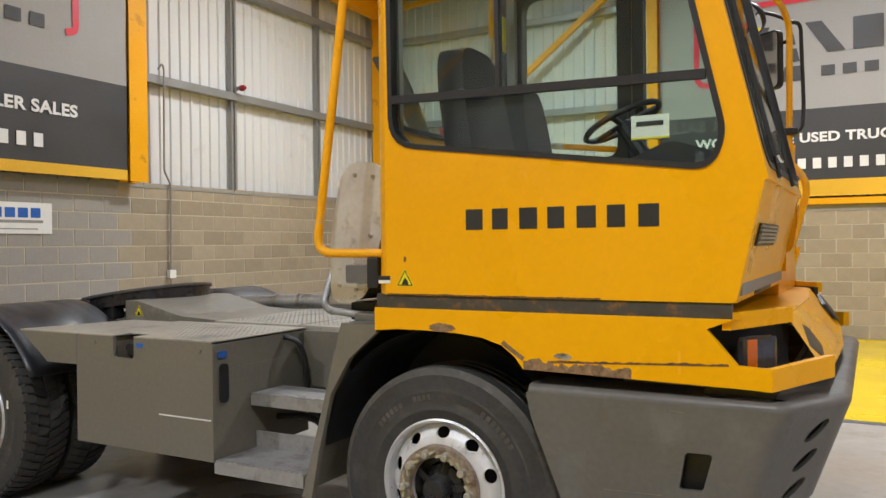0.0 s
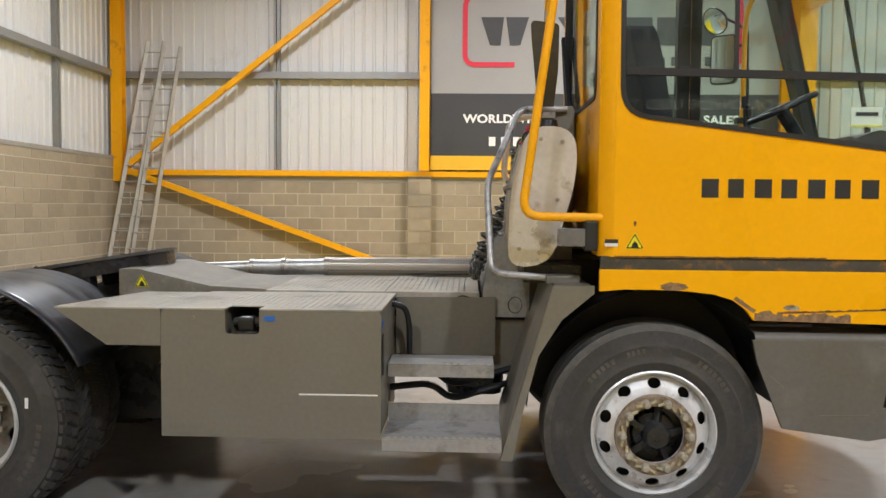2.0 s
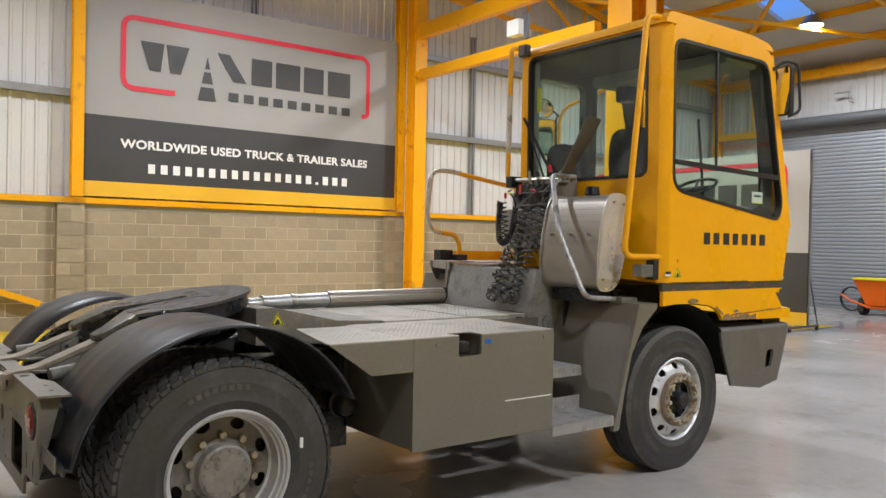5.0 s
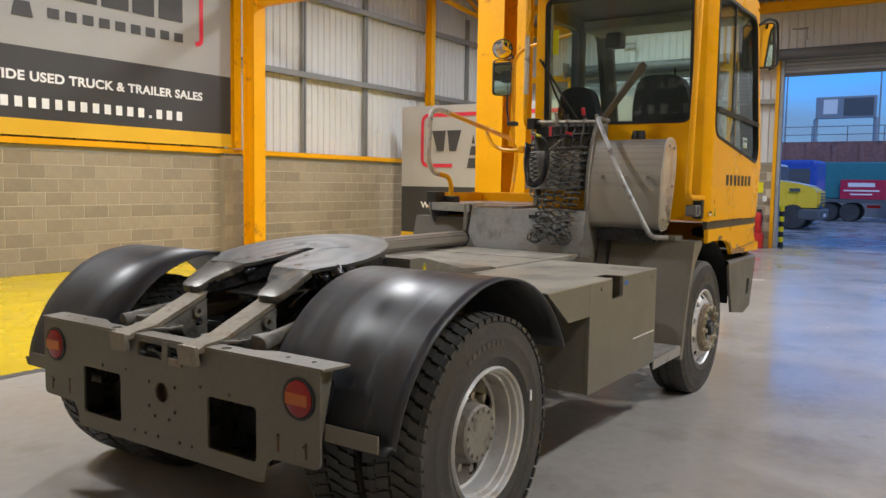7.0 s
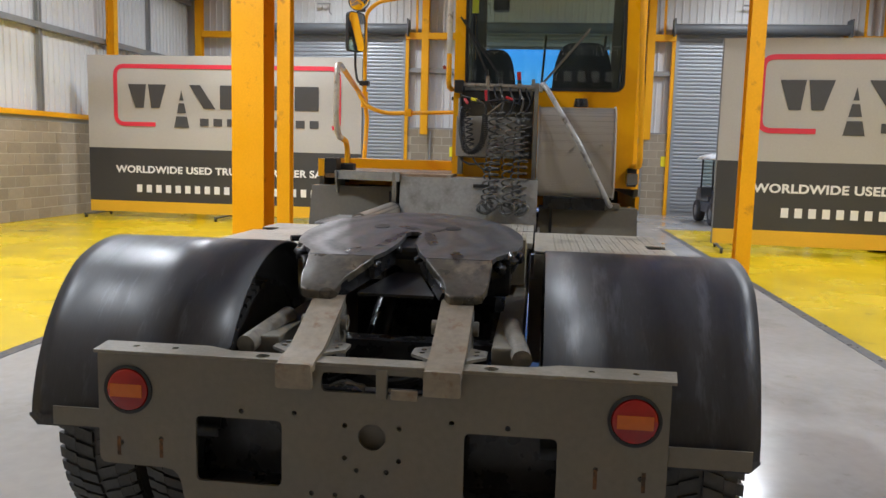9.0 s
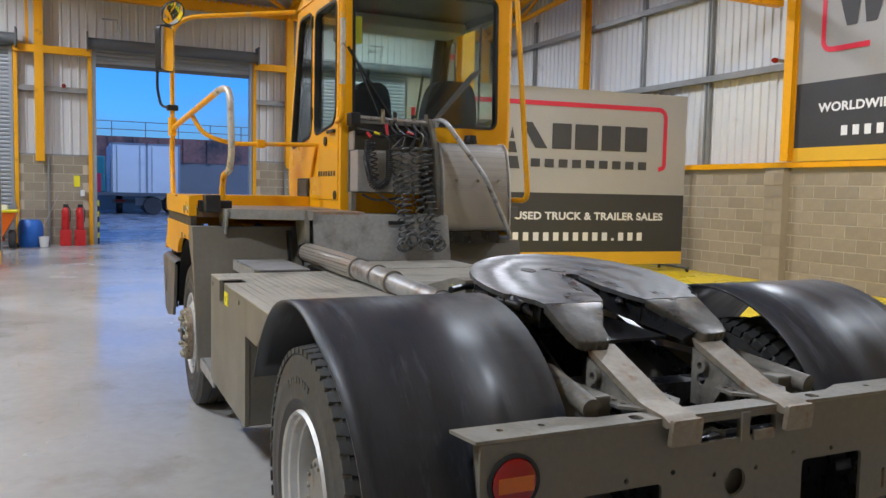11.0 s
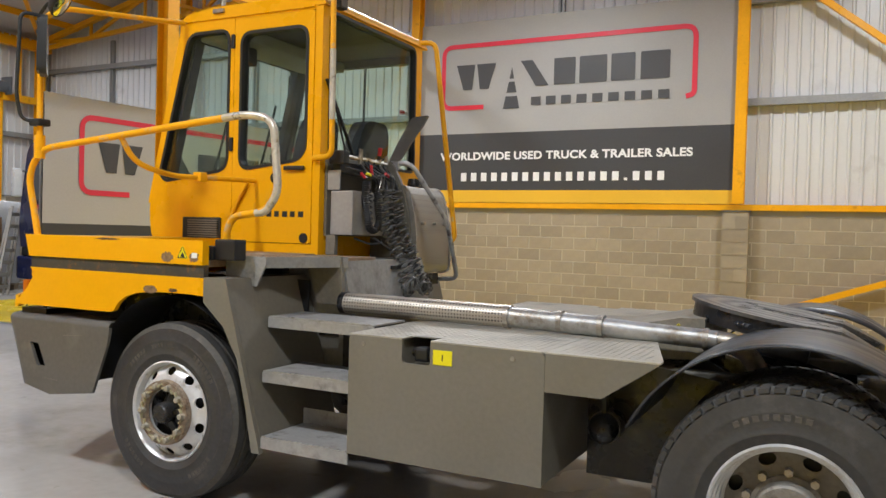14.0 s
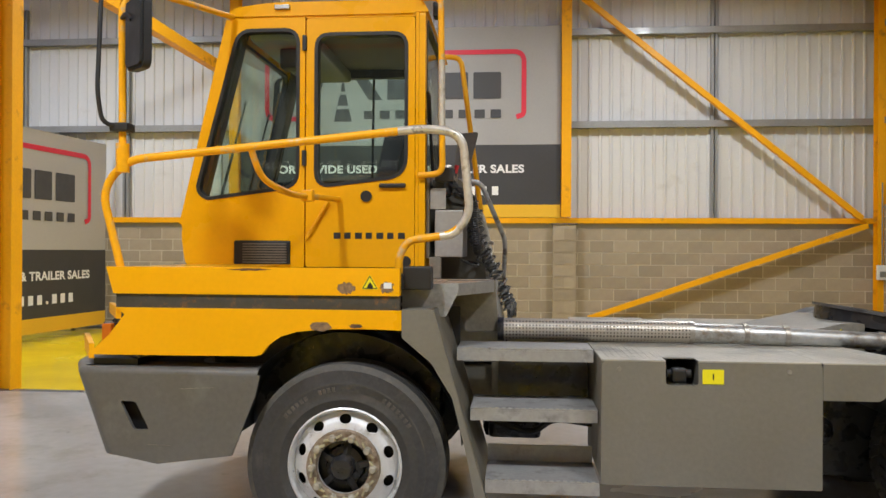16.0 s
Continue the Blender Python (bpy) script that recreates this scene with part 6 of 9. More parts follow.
# hoses: coiled lines hanging from a bar behind the cab
def spring(path, r, turns, wire, seed=0, bend=0.06, seg=6):
    """A line coiled round a path, its turns a little uneven, as it hangs after long use."""
    mid = rounded(path, bend, 8)
    run = [0.0]
    for p, q in zip(mid, mid[1:]):
        run.append(run[-1] + (q - p).length)
    side = Vector((1, 0, 0))
    pts, n, j = [], int(turns * 12), 0
    for i in range(n + 1):
        d = run[-1] * i / n
        while j < len(mid) - 2 and run[j + 1] < d:
            j += 1
        t = (mid[j + 1] - mid[j]).normalized()
        c = mid[j] + t * (d - run[j])
        side = (side - t * side.dot(t)).normalized()
        k = i / n
        a = 2 * math.pi * turns * (k + 0.022 * noise.noise(Vector((k * 5, seed, 0.3))))
        q = r * (1 + 0.30 * noise.noise(Vector((k * 9, seed, 1.7))))
        c = c + 0.010 * Vector((noise.noise(Vector((k * 4, seed, 3.1))), noise.noise(Vector((k * 4, seed, 5.9))), 0))
        pts.append(c + q * (math.cos(a) * side + math.sin(a) * t.cross(side)))
    return add_tube(bmesh.new(), pts, wire, seg)


hoses = new("hose_set")
hoses.parent = truck
tagged(hoses, "coiled black air and power lines on a steel bar")
part("bar", tube([(3.55, 0.13, 2.10), (3.53, -0.46, 2.085)], 0.016, 8), STEEL, hoses)
part("bar_bracket", box(3.50, 3.62, 0.08, 0.15, 2.04, 2.13, 0.008), BLACK, hoses)
part("hose_board", box(3.655, 3.676, -0.45, 0.12, 1.55, 2.10, 0.004), GREY, hoses, "dark grey backing board behind the hoses")
part("valve_block", box(3.56, 3.64, -0.42, 0.10, 1.98, 2.06, 0.015), BLACK, hoses)
part("switch_box", box(3.44, 3.62, -0.36, 0.12, 1.56, 1.86, 0.008), ALU_BOX, hoses, "grey metal switch box")
part("switch_plate", box(3.55, 3.65, 0.105, 0.12, 1.865, 2.0, 0.004), ALU_BOX, hoses)
part("switch_flap", box(3.58, 3.655, 0.08, 0.118, 1.421, 1.559, 0.004), GREY_WORN, hoses)
rng = random.Random(23)
for k, (y0, y1, y2, r, turns) in enumerate(((-0.17, -0.15, -0.135, 0.036, 15), (-0.215, -0.19, -0.185, 0.032, 16), (-0.29, -0.275, -0.30, 0.034, 13), (-0.36, -0.35, -0.36, 0.036, 15), (-0.41, -0.39, -0.385, 0.033, 14))):
    x0 = 3.42 - 0.03 * (k % 2) - (0.05 if k == 2 else 0)
    foot = Vector((3.150 - 0.012 * (k % 3), y2, 1.215 + 0.03 * (k % 2)))
    part("coiled_hose", spring([(x0, y0, 1.90), (x0 - 0.04, (y0 + y1) / 2, 1.66), (3.24 - (0.03 if k == 2 else 0), y1, 1.44), foot], r, turns, 0.0066, k * 3.3), HOSE, hoses, "worn grey coiled air line", smooth=60)
    part("hose_lead", tube([(3.53, y0 + 0.02, 2.085), (3.50, y0 + 0.01, 2.03), (x0 + 0.02, y0 - 0.02, 1.98), (x0 + 0.03, y0, 1.89)], 0.0075, 6, 0.03), HOSE if k % 2 else BLACK, hoses, smooth=60)
    # loose end, looped over itself below the coil
    c, pts = foot, []
    for i in range(40):
        a = 2 * math.pi * 3.2 * i / 39 + k
        pts.append(c + Vector((-0.012 - 0.016 * math.sin(a * 1.7 + k), (0.052 - 0.010 * math.sin(2.3 * a)) * math.cos(a) + rng.uniform(-0.002, 0.002), -0.004 + 0.045 * math.sin(a) - 0.02 * i / 39)))
    part("hose_tail", add_tube(bmesh.new(), pts, 0.0062, 6), HOSE, hoses, smooth=60)
# the tight black power line, hanging in one long loop, with a thinner open coil inside it
part("coiled_hose", spring([(3.37, 0.062, 1.92), (3.365, 0.075, 1.76), (3.355, 0.05, 1.615), (3.35, -0.012, 1.585), (3.355, -0.08, 1.63), (3.37, -0.10, 1.76), (3.39, -0.10, 1.87)], 0.021, 46, 0.0058, 40, 0.05, 5), BLACK, hoses, "tight black coiled power line", smooth=60)
part("coiled_hose", spring([(3.38, 0.045, 1.91), (3.38, 0.02, 1.80), (3.38, 0.005, 1.64)], 0.026, 7.5, 0.0055, 50, 0.03, 5), BLACK, hoses, smooth=60)
for y, h, m, cap in ((-0.105, 0.07, STEEL, ""), (-0.20, 0.055, BLACK, ""), (-0.345, 0.05, BLACK, "red"), (-0.45, 0.05, STEEL, "")):
    c = part("coupling", cyl((3.54, y, 2.06), (3.525, y + 0.008, 2.095 + h), 0.016, 0.013, seg=12), m, hoses)
    part("collar", cyl((3.536, y + 0.002, 2.095), (3.533, y + 0.004, 2.112), 0.021, seg=6), STEEL, c)
    if cap:
        part("cap", cyl((3.525, y + 0.008, 2.14), (3.512, y + 0.012, 2.196), 0.0155, seg=12), RED_HOSE, c, "red coupling cap")
for p, q in (((3.44, -0.095, 2.05), (3.43, -0.10, 1.975)), ((3.41, -0.245, 2.0), (3.42, -0.30, 1.985)), ((3.42, 0.06, 1.985), (3.40, 0.035, 1.95))):
    part("hose_cap", cyl(p, q, 0.011, seg=8), RED_HOSE, hoses, "small red hose end")
part("hose_cap", cyl((3.41, 0.01, 1.985), (3.40, -0.035, 1.975), 0.011, seg=8), LABEL_YELLOW, hoses, "small yellow hose end")
for pts in (((3.52, 0.10, 2.02), (3.44, 0.06, 2.00), (3.40, -0.02, 1.985), (3.37, -0.10, 1.94), (3.39, -0.11, 1.85)),
            ((3.53, -0.105, 2.06), (3.47, -0.11, 1.99), (3.42, -0.15, 1.93), (3.41, -0.19, 1.90)),
            ((3.53, -0.20, 2.06), (3.46, -0.22, 1.97), (3.42, -0.17, 1.95)),
            ((3.53, -0.345, 2.06), (3.48, -0.35, 1.97), (3.43, -0.30, 1.93), (3.41, -0.26, 1.86), (3.42, -0.21, 1.84)),
            ((3.54, -0.45, 2.06), (3.45, -0.44, 1.98), (3.40, -0.40, 1.90)),
            ((3.50, 0.02, 1.98), (3.42, -0.04, 1.95), (3.40, -0.20, 1.985), (3.43, -0.36, 1.95)),
            ((3.36, -0.02, 1.545), (3.30, -0.06, 1.50), (3.27, -0.12, 1.46), (3.25, -0.22, 1.47)),
            ((3.45, 0.08, 1.54), (3.36, 0.02, 1.50), (3.34, -0.10, 1.51), (3.42, -0.22, 1.53))):
    part("hose_lead", tube(pts, 0.0075, 6, 0.05), BLACK, hoses, smooth=60)
part("hose_hook", tube([(3.56, -0.38, 2.0), (3.44, -0.25, 1.99), (3.38, -0.10, 1.86)], 0.005, 6, 0.08), STEEL, hoses)

# ---- rear of the tractor ----
# exhaust along the left chassis side
exhaust = new("exhaust_pipe")
exhaust.parent = truck
tagged(exhaust, "silver exhaust pipe lying over the deck")
E0, E1, E2, E3 = Vector((3.19, 0.55, 1.150)), Vector((2.112, 0.55, 1.143)), Vector((1.59, 0.55, 1.129)), Vector((1.02, 0.53, 1.104))
part("shield", cyl(E0, E1, 0.063, seg=28), PERF_PIPE, exhaust, "perforated stainless sleeve", smooth=40)
part("end_ring", cyl(E0 + Vector((0.015, 0, 0)), E0 - Vector((0.02, 0, 0)), 0.067, seg=28), GREASE, exhaust, smooth=40)
part("pipe", cyl(E1 + Vector((0.05, 0, 0)), E2, 0.055, seg=24), STAINLESS, exhaust, smooth=40)
part("pipe", cyl(E2, E3, 0.048, seg=24), STAINLESS, exhaust, smooth=40)
part("pipe", tube(rounded([E3, (0.95, 0.525, 1.10), (0.86, 0.5, 1.03), (0.80, 0.47, 0.90)], 0.07), 0.046, 14), STEEL, exhaust, smooth=60)
for p, r in ((E1, 0.0655), (E1 - Vector((0.30, 0, 0.004)), 0.059), (E2, 0.060), (E3 + Vector((0.05, 0, 0.0)), 0.055)):
    part("clamp", cyl(p + Vector((0.014, 0, 0)), p - Vector((0.014, 0, 0)), r, seg=24), STEEL, exhaust, smooth=40)

# rear mudguards: bent black sheets
for s in (1, -1):
    bm = bmesh.new()
    R = 0.685
    pts = []
    for i in range(33):
        a = radians(170 - 139 * i / 32)
        pts.append((AXLE_R + R * math.cos(a), HUB + R * math.sin(a)))
    pts = [(pts[0][0] - 0.022, 0.60), (pts[0][0] - 0.018, 0.635)] + pts + [(pts[-1][0] + 0.035, pts[-1][1] - 0.06)]
    y0, y1 = s * 0.545, s * 1.285
    def taper(x, z):
        """The outer edge draws in towards the tail, with its corner cut round."""
        return s * (0.05 * min(1, max(0, (0.35 - x) / 0.4)) + (0.035 if z < 0.605 else 0.0))

    ring_o = [[bm.verts.new((x, y - k * taper(x, z), z)) for x, z in pts] for y, k in ((y0, 0), (y0 + (y1 - y0) * 0.5, 0), (y0 + (y1 - y0) * 0.93, 0.8), (y1, 1))]
    for a, b in zip(ring_o, ring_o[1:]):
        for i in range(len(pts) - 1):
            bm.faces.new((a[i], a[i + 1], b[i + 1], b[i]))
    mud = part("mudguard", bm, FENDER, truck, "scuffed black plastic mudguard over the rear wheels", smooth=40)
    so = mud.modifiers.new("thickness", "SOLIDIFY")
    so.thickness, so.offset = 0.010, 0
    part("mudguard_strap", box(-0.085, -0.078, *sorted((s * 0.945, 1.12 if s > 0 else -1.20)), 0.618, 0.683), GREY, truck)

# rear plate with its openings, lamps and stiffened top flange
RP = [(-0.94, 0.505), (-0.66, 0.50), (-0.64, 0.39), (0.64, 0.39), (0.66, 0.50), (0.94, 0.505), (0.94, 0.885), (-0.94, 0.885)]


def disc(cx, cy, r, n=16):
    return [(cx + r * math.cos(2 * math.pi * i / n), cy + r * math.sin(2 * math.pi * i / n)) for i in range(n)]


holes = [rounded_loop([(s * 0.302, 0.465), (s * 0.598, 0.465), (s * 0.598, 0.69), (s * 0.302, 0.69)], 0.02, 3) for s in (1, -1)]
holes += [disc(0.0, 0.655, 0.045)]
holes += [disc(y, z, 0.009, 8) for y, z in ((-0.09, 0.69), (0.09, 0.69), (-0.09, 0.58), (0.09, 0.58), (-0.05, 0.54), (0.05, 0.54), (0.2, 0.45), (-0.2, 0.45), (0.12, 0.45), (-0.12, 0.45), (0.03, 0.45), (0.72, 0.6), (-0.72, 0.6), (-0.86, 0.58), (0.86, 0.58), (-0.44, 0.715), (0.44, 0.715), (-0.26, 0.72), (0.26, 0.72))]
holes += [disc(s * 0.833, 0.766, 0.062, 24) for s in (1, -1)]
holes += [rounded_loop([(-0.17, 0.80), (0.17, 0.80), (0.17, 0.865), (-0.17, 0.865)], 0.02, 3)]
plate = part("rear_plate", sheet(rounded_loop(RP, [0.03, 0.05, 0.02, 0.02, 0.05, 0.03, 0.006, 0.006], 3), holes, in_yz(-0.105), 0.012), GREY, truck, "thick grey rear plate with cut-outs and bolt holes")
FL = [(-0.105, -0.955), (0.025, -0.975), (0.025, -0.60), (-0.02, -0.5), (-0.02, 0.5), (0.025, 0.60), (0.025, 0.975), (-0.105, 0.955)]
fh = [disc(-0.03, s * y, 0.012, 10) for y in (0.70, 0.84) for s in (1, -1)] + [disc(-0.065, s * 0.38, 0.024, 14) for s in (1, -1)]
for s in (1, -1):
    # added box, blocks light so the cut-out looks as dark as the underside
    pocket = box(-0.0925, 0.06, *sorted((s * 0.28, s * 0.62)), 0.44, 0.715)
    bmesh.ops.delete(pocket, geom=[f for f in pocket.faces if f.normal.x < -0.5], context="FACES")
    part("pocket", pocket, GREASE, plate, "added dark box that keeps the cut-out in shade")
part("pocket_lining", box(-0.06, -0.05, -0.09, 0.09, 0.58, 0.74), GREY, plate)
part("top_flange", sheet(FL, fh, in_xy(0.886), 0.010), GREY_WORN, plate, "worn top flange of the rear plate")
for s in (1, -1):
    part("gusset", prism_y([(-0.093, 0.50), (0.0, 0.885), (-0.093, 0.885)], *sorted((s * 0.90, s * 0.915))), GREY, plate)
    lamp = part("rear_lamp", add_lathe(bmesh.new(), [(0.0, -0.024), (0.055, -0.022), (0.07, -0.014), (0.075, -0.002), (0.062, 0.0), (0.06, 0.06), (0.0, 0.06)], (-0.100, s * 0.833, 0.766), "x", 32), RED_LENS, truck, "round red rear lamp with an amber band", smooth=35)
    part("amber_band", add_sheet(bmesh.new(), [(-0.056, -0.022), (0.056, -0.022), (0.056, 0.022), (-0.056, 0.022)], (), lambda u, v, w: (-0.1255 + 0.9 * u * u - w * 0.5, s * 0.833 + u, 0.766 + v), 0.004), AMBER, lamp)
    part("lamp_ring", add_lathe(bmesh.new(), [(0.074, -0.008), (0.084, -0.006), (0.084, 0.0), (0.074, 0.0)], (-0.105, s * 0.833, 0.766), "x", 32), BLACK, lamp)
    part("lamp_box", box(-0.09, 0.02, s * 0.833 - 0.07, s * 0.833 + 0.07, 0.69, 0.83, 0.015), BLACK, truck)
    for y in (0.72, 0.87):
        part("rust_stain", box(-0.1065, -0.1055, s * y - 0.006, s * y + 0.006, 0.535, 0.60), RUST, plate)

RAMP = surface("worn_ramp_steel", (0.26, 0.222, 0.168), 0.5, 0.3, vary=0.25, scale=9, dirt=(0.2, 0.12, 0.07), dirt_amount=0.25, dirt_scale=11, bump=0.08)

# slide ramps between the plate and the coupling
CAST = surface("dusty_cast_steel", (0.185, 0.172, 0.145), 0.55, 0.1, vary=0.3, scale=9, dirt=(0.07, 0.065, 0.06), dirt_amount=0.3, dirt_scale=8, bump=0.15)
for s, y in ((1, 0.25), (-1, -0.23)):
    rp = part("slide_ramp", prism_y(rounded_loop([(-0.148, 0.885), (-0.13, 0.868), (-0.02, 0.885), (0.29, 1.012), (0.31, 1.045), (0.0, 0.915), (-0.10, 0.905)], [0.006, 0.006, 0.03, 0.006, 0.004, 0.03, 0.02], 3), y - 0.060, y + 0.060), RAMP, truck, "worn bright steel slide ramp")
    part("ramp_nose", sheet(rounded_loop([(y - 0.060, 0.815), (y + 0.060, 0.815), (y + 0.058, 0.90), (y - 0.058, 0.90)], 0.008, 2), (), lambda u, v, w: (-0.128 - w - 0.12 * (v - 0.815), u, v), 0.018), RAMP, rp)
    for d in (-1, 1):
        # side plates with a bolted foot and a cast ring lug
        yy = y + d * 0.052
        web = part("ramp_web", sheet([(-0.04, 0.882), (0.13, 0.90), (0.20, 0.80), (0.30, 0.80), (0.30, 1.010), (0.0, 0.888)], (disc(0.25, 0.90, 0.022, 12),), in_xz(yy, d), 0.010), CAST, rp, "dusty cast side plate of the ramp")
        part("foot", sheet([(-0.03, yy + d * 0.011), (0.15, yy + d * 0.011), (0.11, yy + d * 0.075), (0.03, yy + d * 0.075)], (disc(0.05, yy + d * 0.040, 0.011, 10), disc(0.095, yy + d * 0.040, 0.011, 10)), in_xy(0.897), 0.010), CAST, web)
        part("lug", add_lathe(bmesh.new(), [(0.013, -0.010), (0.027, -0.010), (0.027, 0.010), (0.013, 0.010), (0.013, -0.010)], (0.235, yy + d * 0.022, 0.955), "y", 16), CAST, web, smooth=40)
    part("lift_arm", prism_y([(0.10, 0.78), (0.30, 0.86), (0.55, 0.88), (1.0, 1.02), (1.0, 0.95), (0.55, 0.76), (0.10, 0.66)], *sorted((s * 0.345, s * 0.385))), GREASE, truck, "dark lifting arm under the coupling")
    for x, z in ((0.14, 0.86), (0.19, 0.84), (0.12, 0.80)):
        part("bolt", cyl((x, s * 0.385, z), (x, s * 0.41, z), 0.016, seg=6), STEEL, truck)
    stop = part("stop_bar", cyl((0.03, s * 0.475, 0.905), (0.36, s * 0.43, 0.945), 0.034, seg=18), CAST, truck, "dusty round stop bar beside the ramp", smooth=40)
    part("stop_end", add_lathe(bmesh.new(), [(0.034, 0.0), (0.031, 0.012), (0.019, 0.022), (0.0, 0.025)], (0, 0, 0), "x", 18), CAST, stop, smooth=50).matrix_basis = pose(0.36, s * 0.43, 0.945, 0, -7, s * -7.8)
part("latch_post", box(-0.113, -0.088, -0.048, -0.012, 0.785, 0.884, 0.004), GREY, plate, "narrow upright across the slot")
part("latch_tab", box(-0.120, -0.1065, -0.150, -0.062, 0.788, 0.822, 0.004), RAMP, plate, "bare steel tab in the slot")
for k in range(3):
    part("slot_wire", tube([(-0.07, 0.15 - 0.02 * k, 0.81), (-0.085, 0.09, 0.845 - 0.008 * k), (-0.08, 0.03, 0.80 + 0.01 * k)], 0.005, 6, 0.04), HOSE, plate)
part("cross_tube", cyl((0.0, -0.5, 0.74), (0.0, 0.5, 0.74), 0.05, seg=14), GREASE, truck)
part("rear_cable", tube(rounded([(-0.06, 0.16, 0.83), (-0.03, 0.06, 0.86), (-0.05, -0.04, 0.82), (-0.04, -0.14, 0.85)], 0.05), 0.012, 6), BLACK, truck)
for s in (1, -1):
    part("lift_cylinder", cyl((0.55, s * 0.15, 0.70), (1.15, s * 0.15, 1.02), 0.05, seg=16), GREASE, truck, smooth=40)

# the coupling: a greasy horseshoe plate, tilted up to the front
fifth = new("fifth_wheel")
fifth.parent = truck
fifth.matrix_basis = pose(0.74, 0.02, 1.215, 0, -9, 0)
tagged(fifth, "greasy black fifth wheel coupling, tilted down to the rear")
outer = []
for i in range(29):
    a = radians(-100 + 200 * i / 28)
    outer.append((0.03 + 0.46 * math.cos(a) * 1.0, 0.475 * math.sin(a)))
FOLD = -0.265
half = [(-0.12, 0.452), (-0.135, 0.425), (-0.17, 0.405), (-0.22, 0.372), (FOLD, 0.364), (FOLD, 0.100), (-0.20, 0.07), (-0.06, 0.036), (0.07, 0.028), (0.10, 0.036), (0.125, 0.018)]
outer += half + [(a, -b) for a, b in reversed(half)]
outer = [(a + 0.006 * noise.noise(Vector((a * 25, b * 25, 1.0))), b + 0.006 * noise.noise(Vector((a * 25, b * 25, 7.0)))) if abs(a - FOLD) > 0.01 else (a, b) for a, b in outer]


def bent(u, v, w):
    """Top plate: the two rear fingers fold down at their ends."""
    return (u, v, (0.0 if u > FOLD else (u - FOLD) * 0.35) + w)


bm = add_sheet(bmesh.new(), outer, (), bent, -0.018)
nt5, n5, l5, b5 = nodes_of(PLATE)
wave = n5.new("ShaderNodeTexWave")
wave.wave_type, wave.rings_direction = "RINGS", "Z"
wave.inputs["Scale"].default_value, wave.inputs["Distortion"].default_value, wave.inputs["Detail"].default_value = 2.6, 9.0, 4.0
tc5 = n5.new("ShaderNodeTexCoord")
l5.new(tc5.outputs["Object"], wave.inputs["Vector"])
rg5 = n5.new("ShaderNodeMapRange")
rg5.inputs[3].default_value, rg5.inputs[4].default_value = 0.28, 0.50
l5.new(wave.outputs["Fac"], rg5.inputs[0])
l5.new(rg5.outputs[0], b5.inputs["Roughness"])
plate5 = part("top_plate", bm, PLATE, fifth, "greasy black coupling plate, polished in rings")
bm = bmesh.new()
n = len(outer)
sk = grown(outer, -0.02)
FINGER = surface("greasy_finger_steel", (0.085, 0.077, 0.063), 0.34, 0.3, vary=0.45, scale=7, dirt=(0.20, 0.17, 0.125), dirt_amount=0.35, dirt_scale=9, bump=0.12, bump_scale=20, rough_vary=0.14)
for s in (1, -1):
    tip = [(FOLD, s * 0.364), (-0.42, s * 0.355), (-0.468, s * 0.340), (-0.482, s * 0.318), (-0.485, s * 0.222), (-0.470, s * 0.204), (-0.40, s * 0.188), (-0.325, s * 0.137), (FOLD, s * 0.100)]
    tb = add_sheet(bmesh.new(), tip, (), bent, -0.034)
    bmesh.ops.recalc_face_normals(tb, faces=tb.faces[:])
    bmesh.ops.bevel(tb, geom=[e for e in tb.edges if len(e.link_faces) == 2 and e.calc_face_angle(0) > radians(35)], offset=0.006, segments=2, affect="EDGES", profile=0.6)
    part("finger", tb, FINGER, fifth, "thick sloping finger end, smeared with brown grease", smooth=50)
for i in range(n):
    (x0, y0), (x1, y1) = sk[i], sk[(i + 1) % n]
    if abs(y0) > 0.10 or x0 > 0.2:
        h = -0.10
        bm.faces.new([bm.verts.new(p) for p in (bent(x0, y0, -0.02), bent(x1, y1, -0.02), bent(x1, y1, h), bent(x0, y0, h))])
bmesh.ops.remove_doubles(bm, verts=bm.verts, dist=1e-4)
part("skirt_rib", bm, GREASE, fifth)
for s in (1, -1):
    part("guide_rib", add_sheet(bmesh.new(), [(-0.46, 0), (-0.05, 0), (-0.05, -0.09), (-0.42, -0.06)], (), lambda u, v, w: (bent(u, 0, 0)[0], s * (0.055 + max(0.0, -0.1 - u) * 0.42) + w, bent(u, 0, 0)[2] - 0.005 + v), 0.015), GREASE, fifth)
    part("grease_recess", cyl((0.20, s * 0.16, 0.0005), (0.20, s * 0.16, 0.002), 0.035, seg=18), BLACK, plate5)
    part("pivot_block", box(-0.15, 0.15, *sorted((s * 0.33, s * 0.43)), -0.19, -0.05, 0.02), GREASE, fifth)
part("throat_plate", sheet([(-0.36, -0.15), (-0.36, 0.15), (-0.08, 0.05), (-0.08, -0.05)], (), in_xy(-0.135), 0.012), BLACK, fifth)
part("lock_jaw", box(-0.02, 0.22, -0.16, 0.16, -0.09, -0.03, 0.02), BLACK, fifth)
part("release_bar", tube(rounded([(0.1, 0.0, -0.07), (0.2, 0.45, -0.06), (0.12, 0.56, -0.05)], 0.05), 0.014, 8), GREASE, fifth)

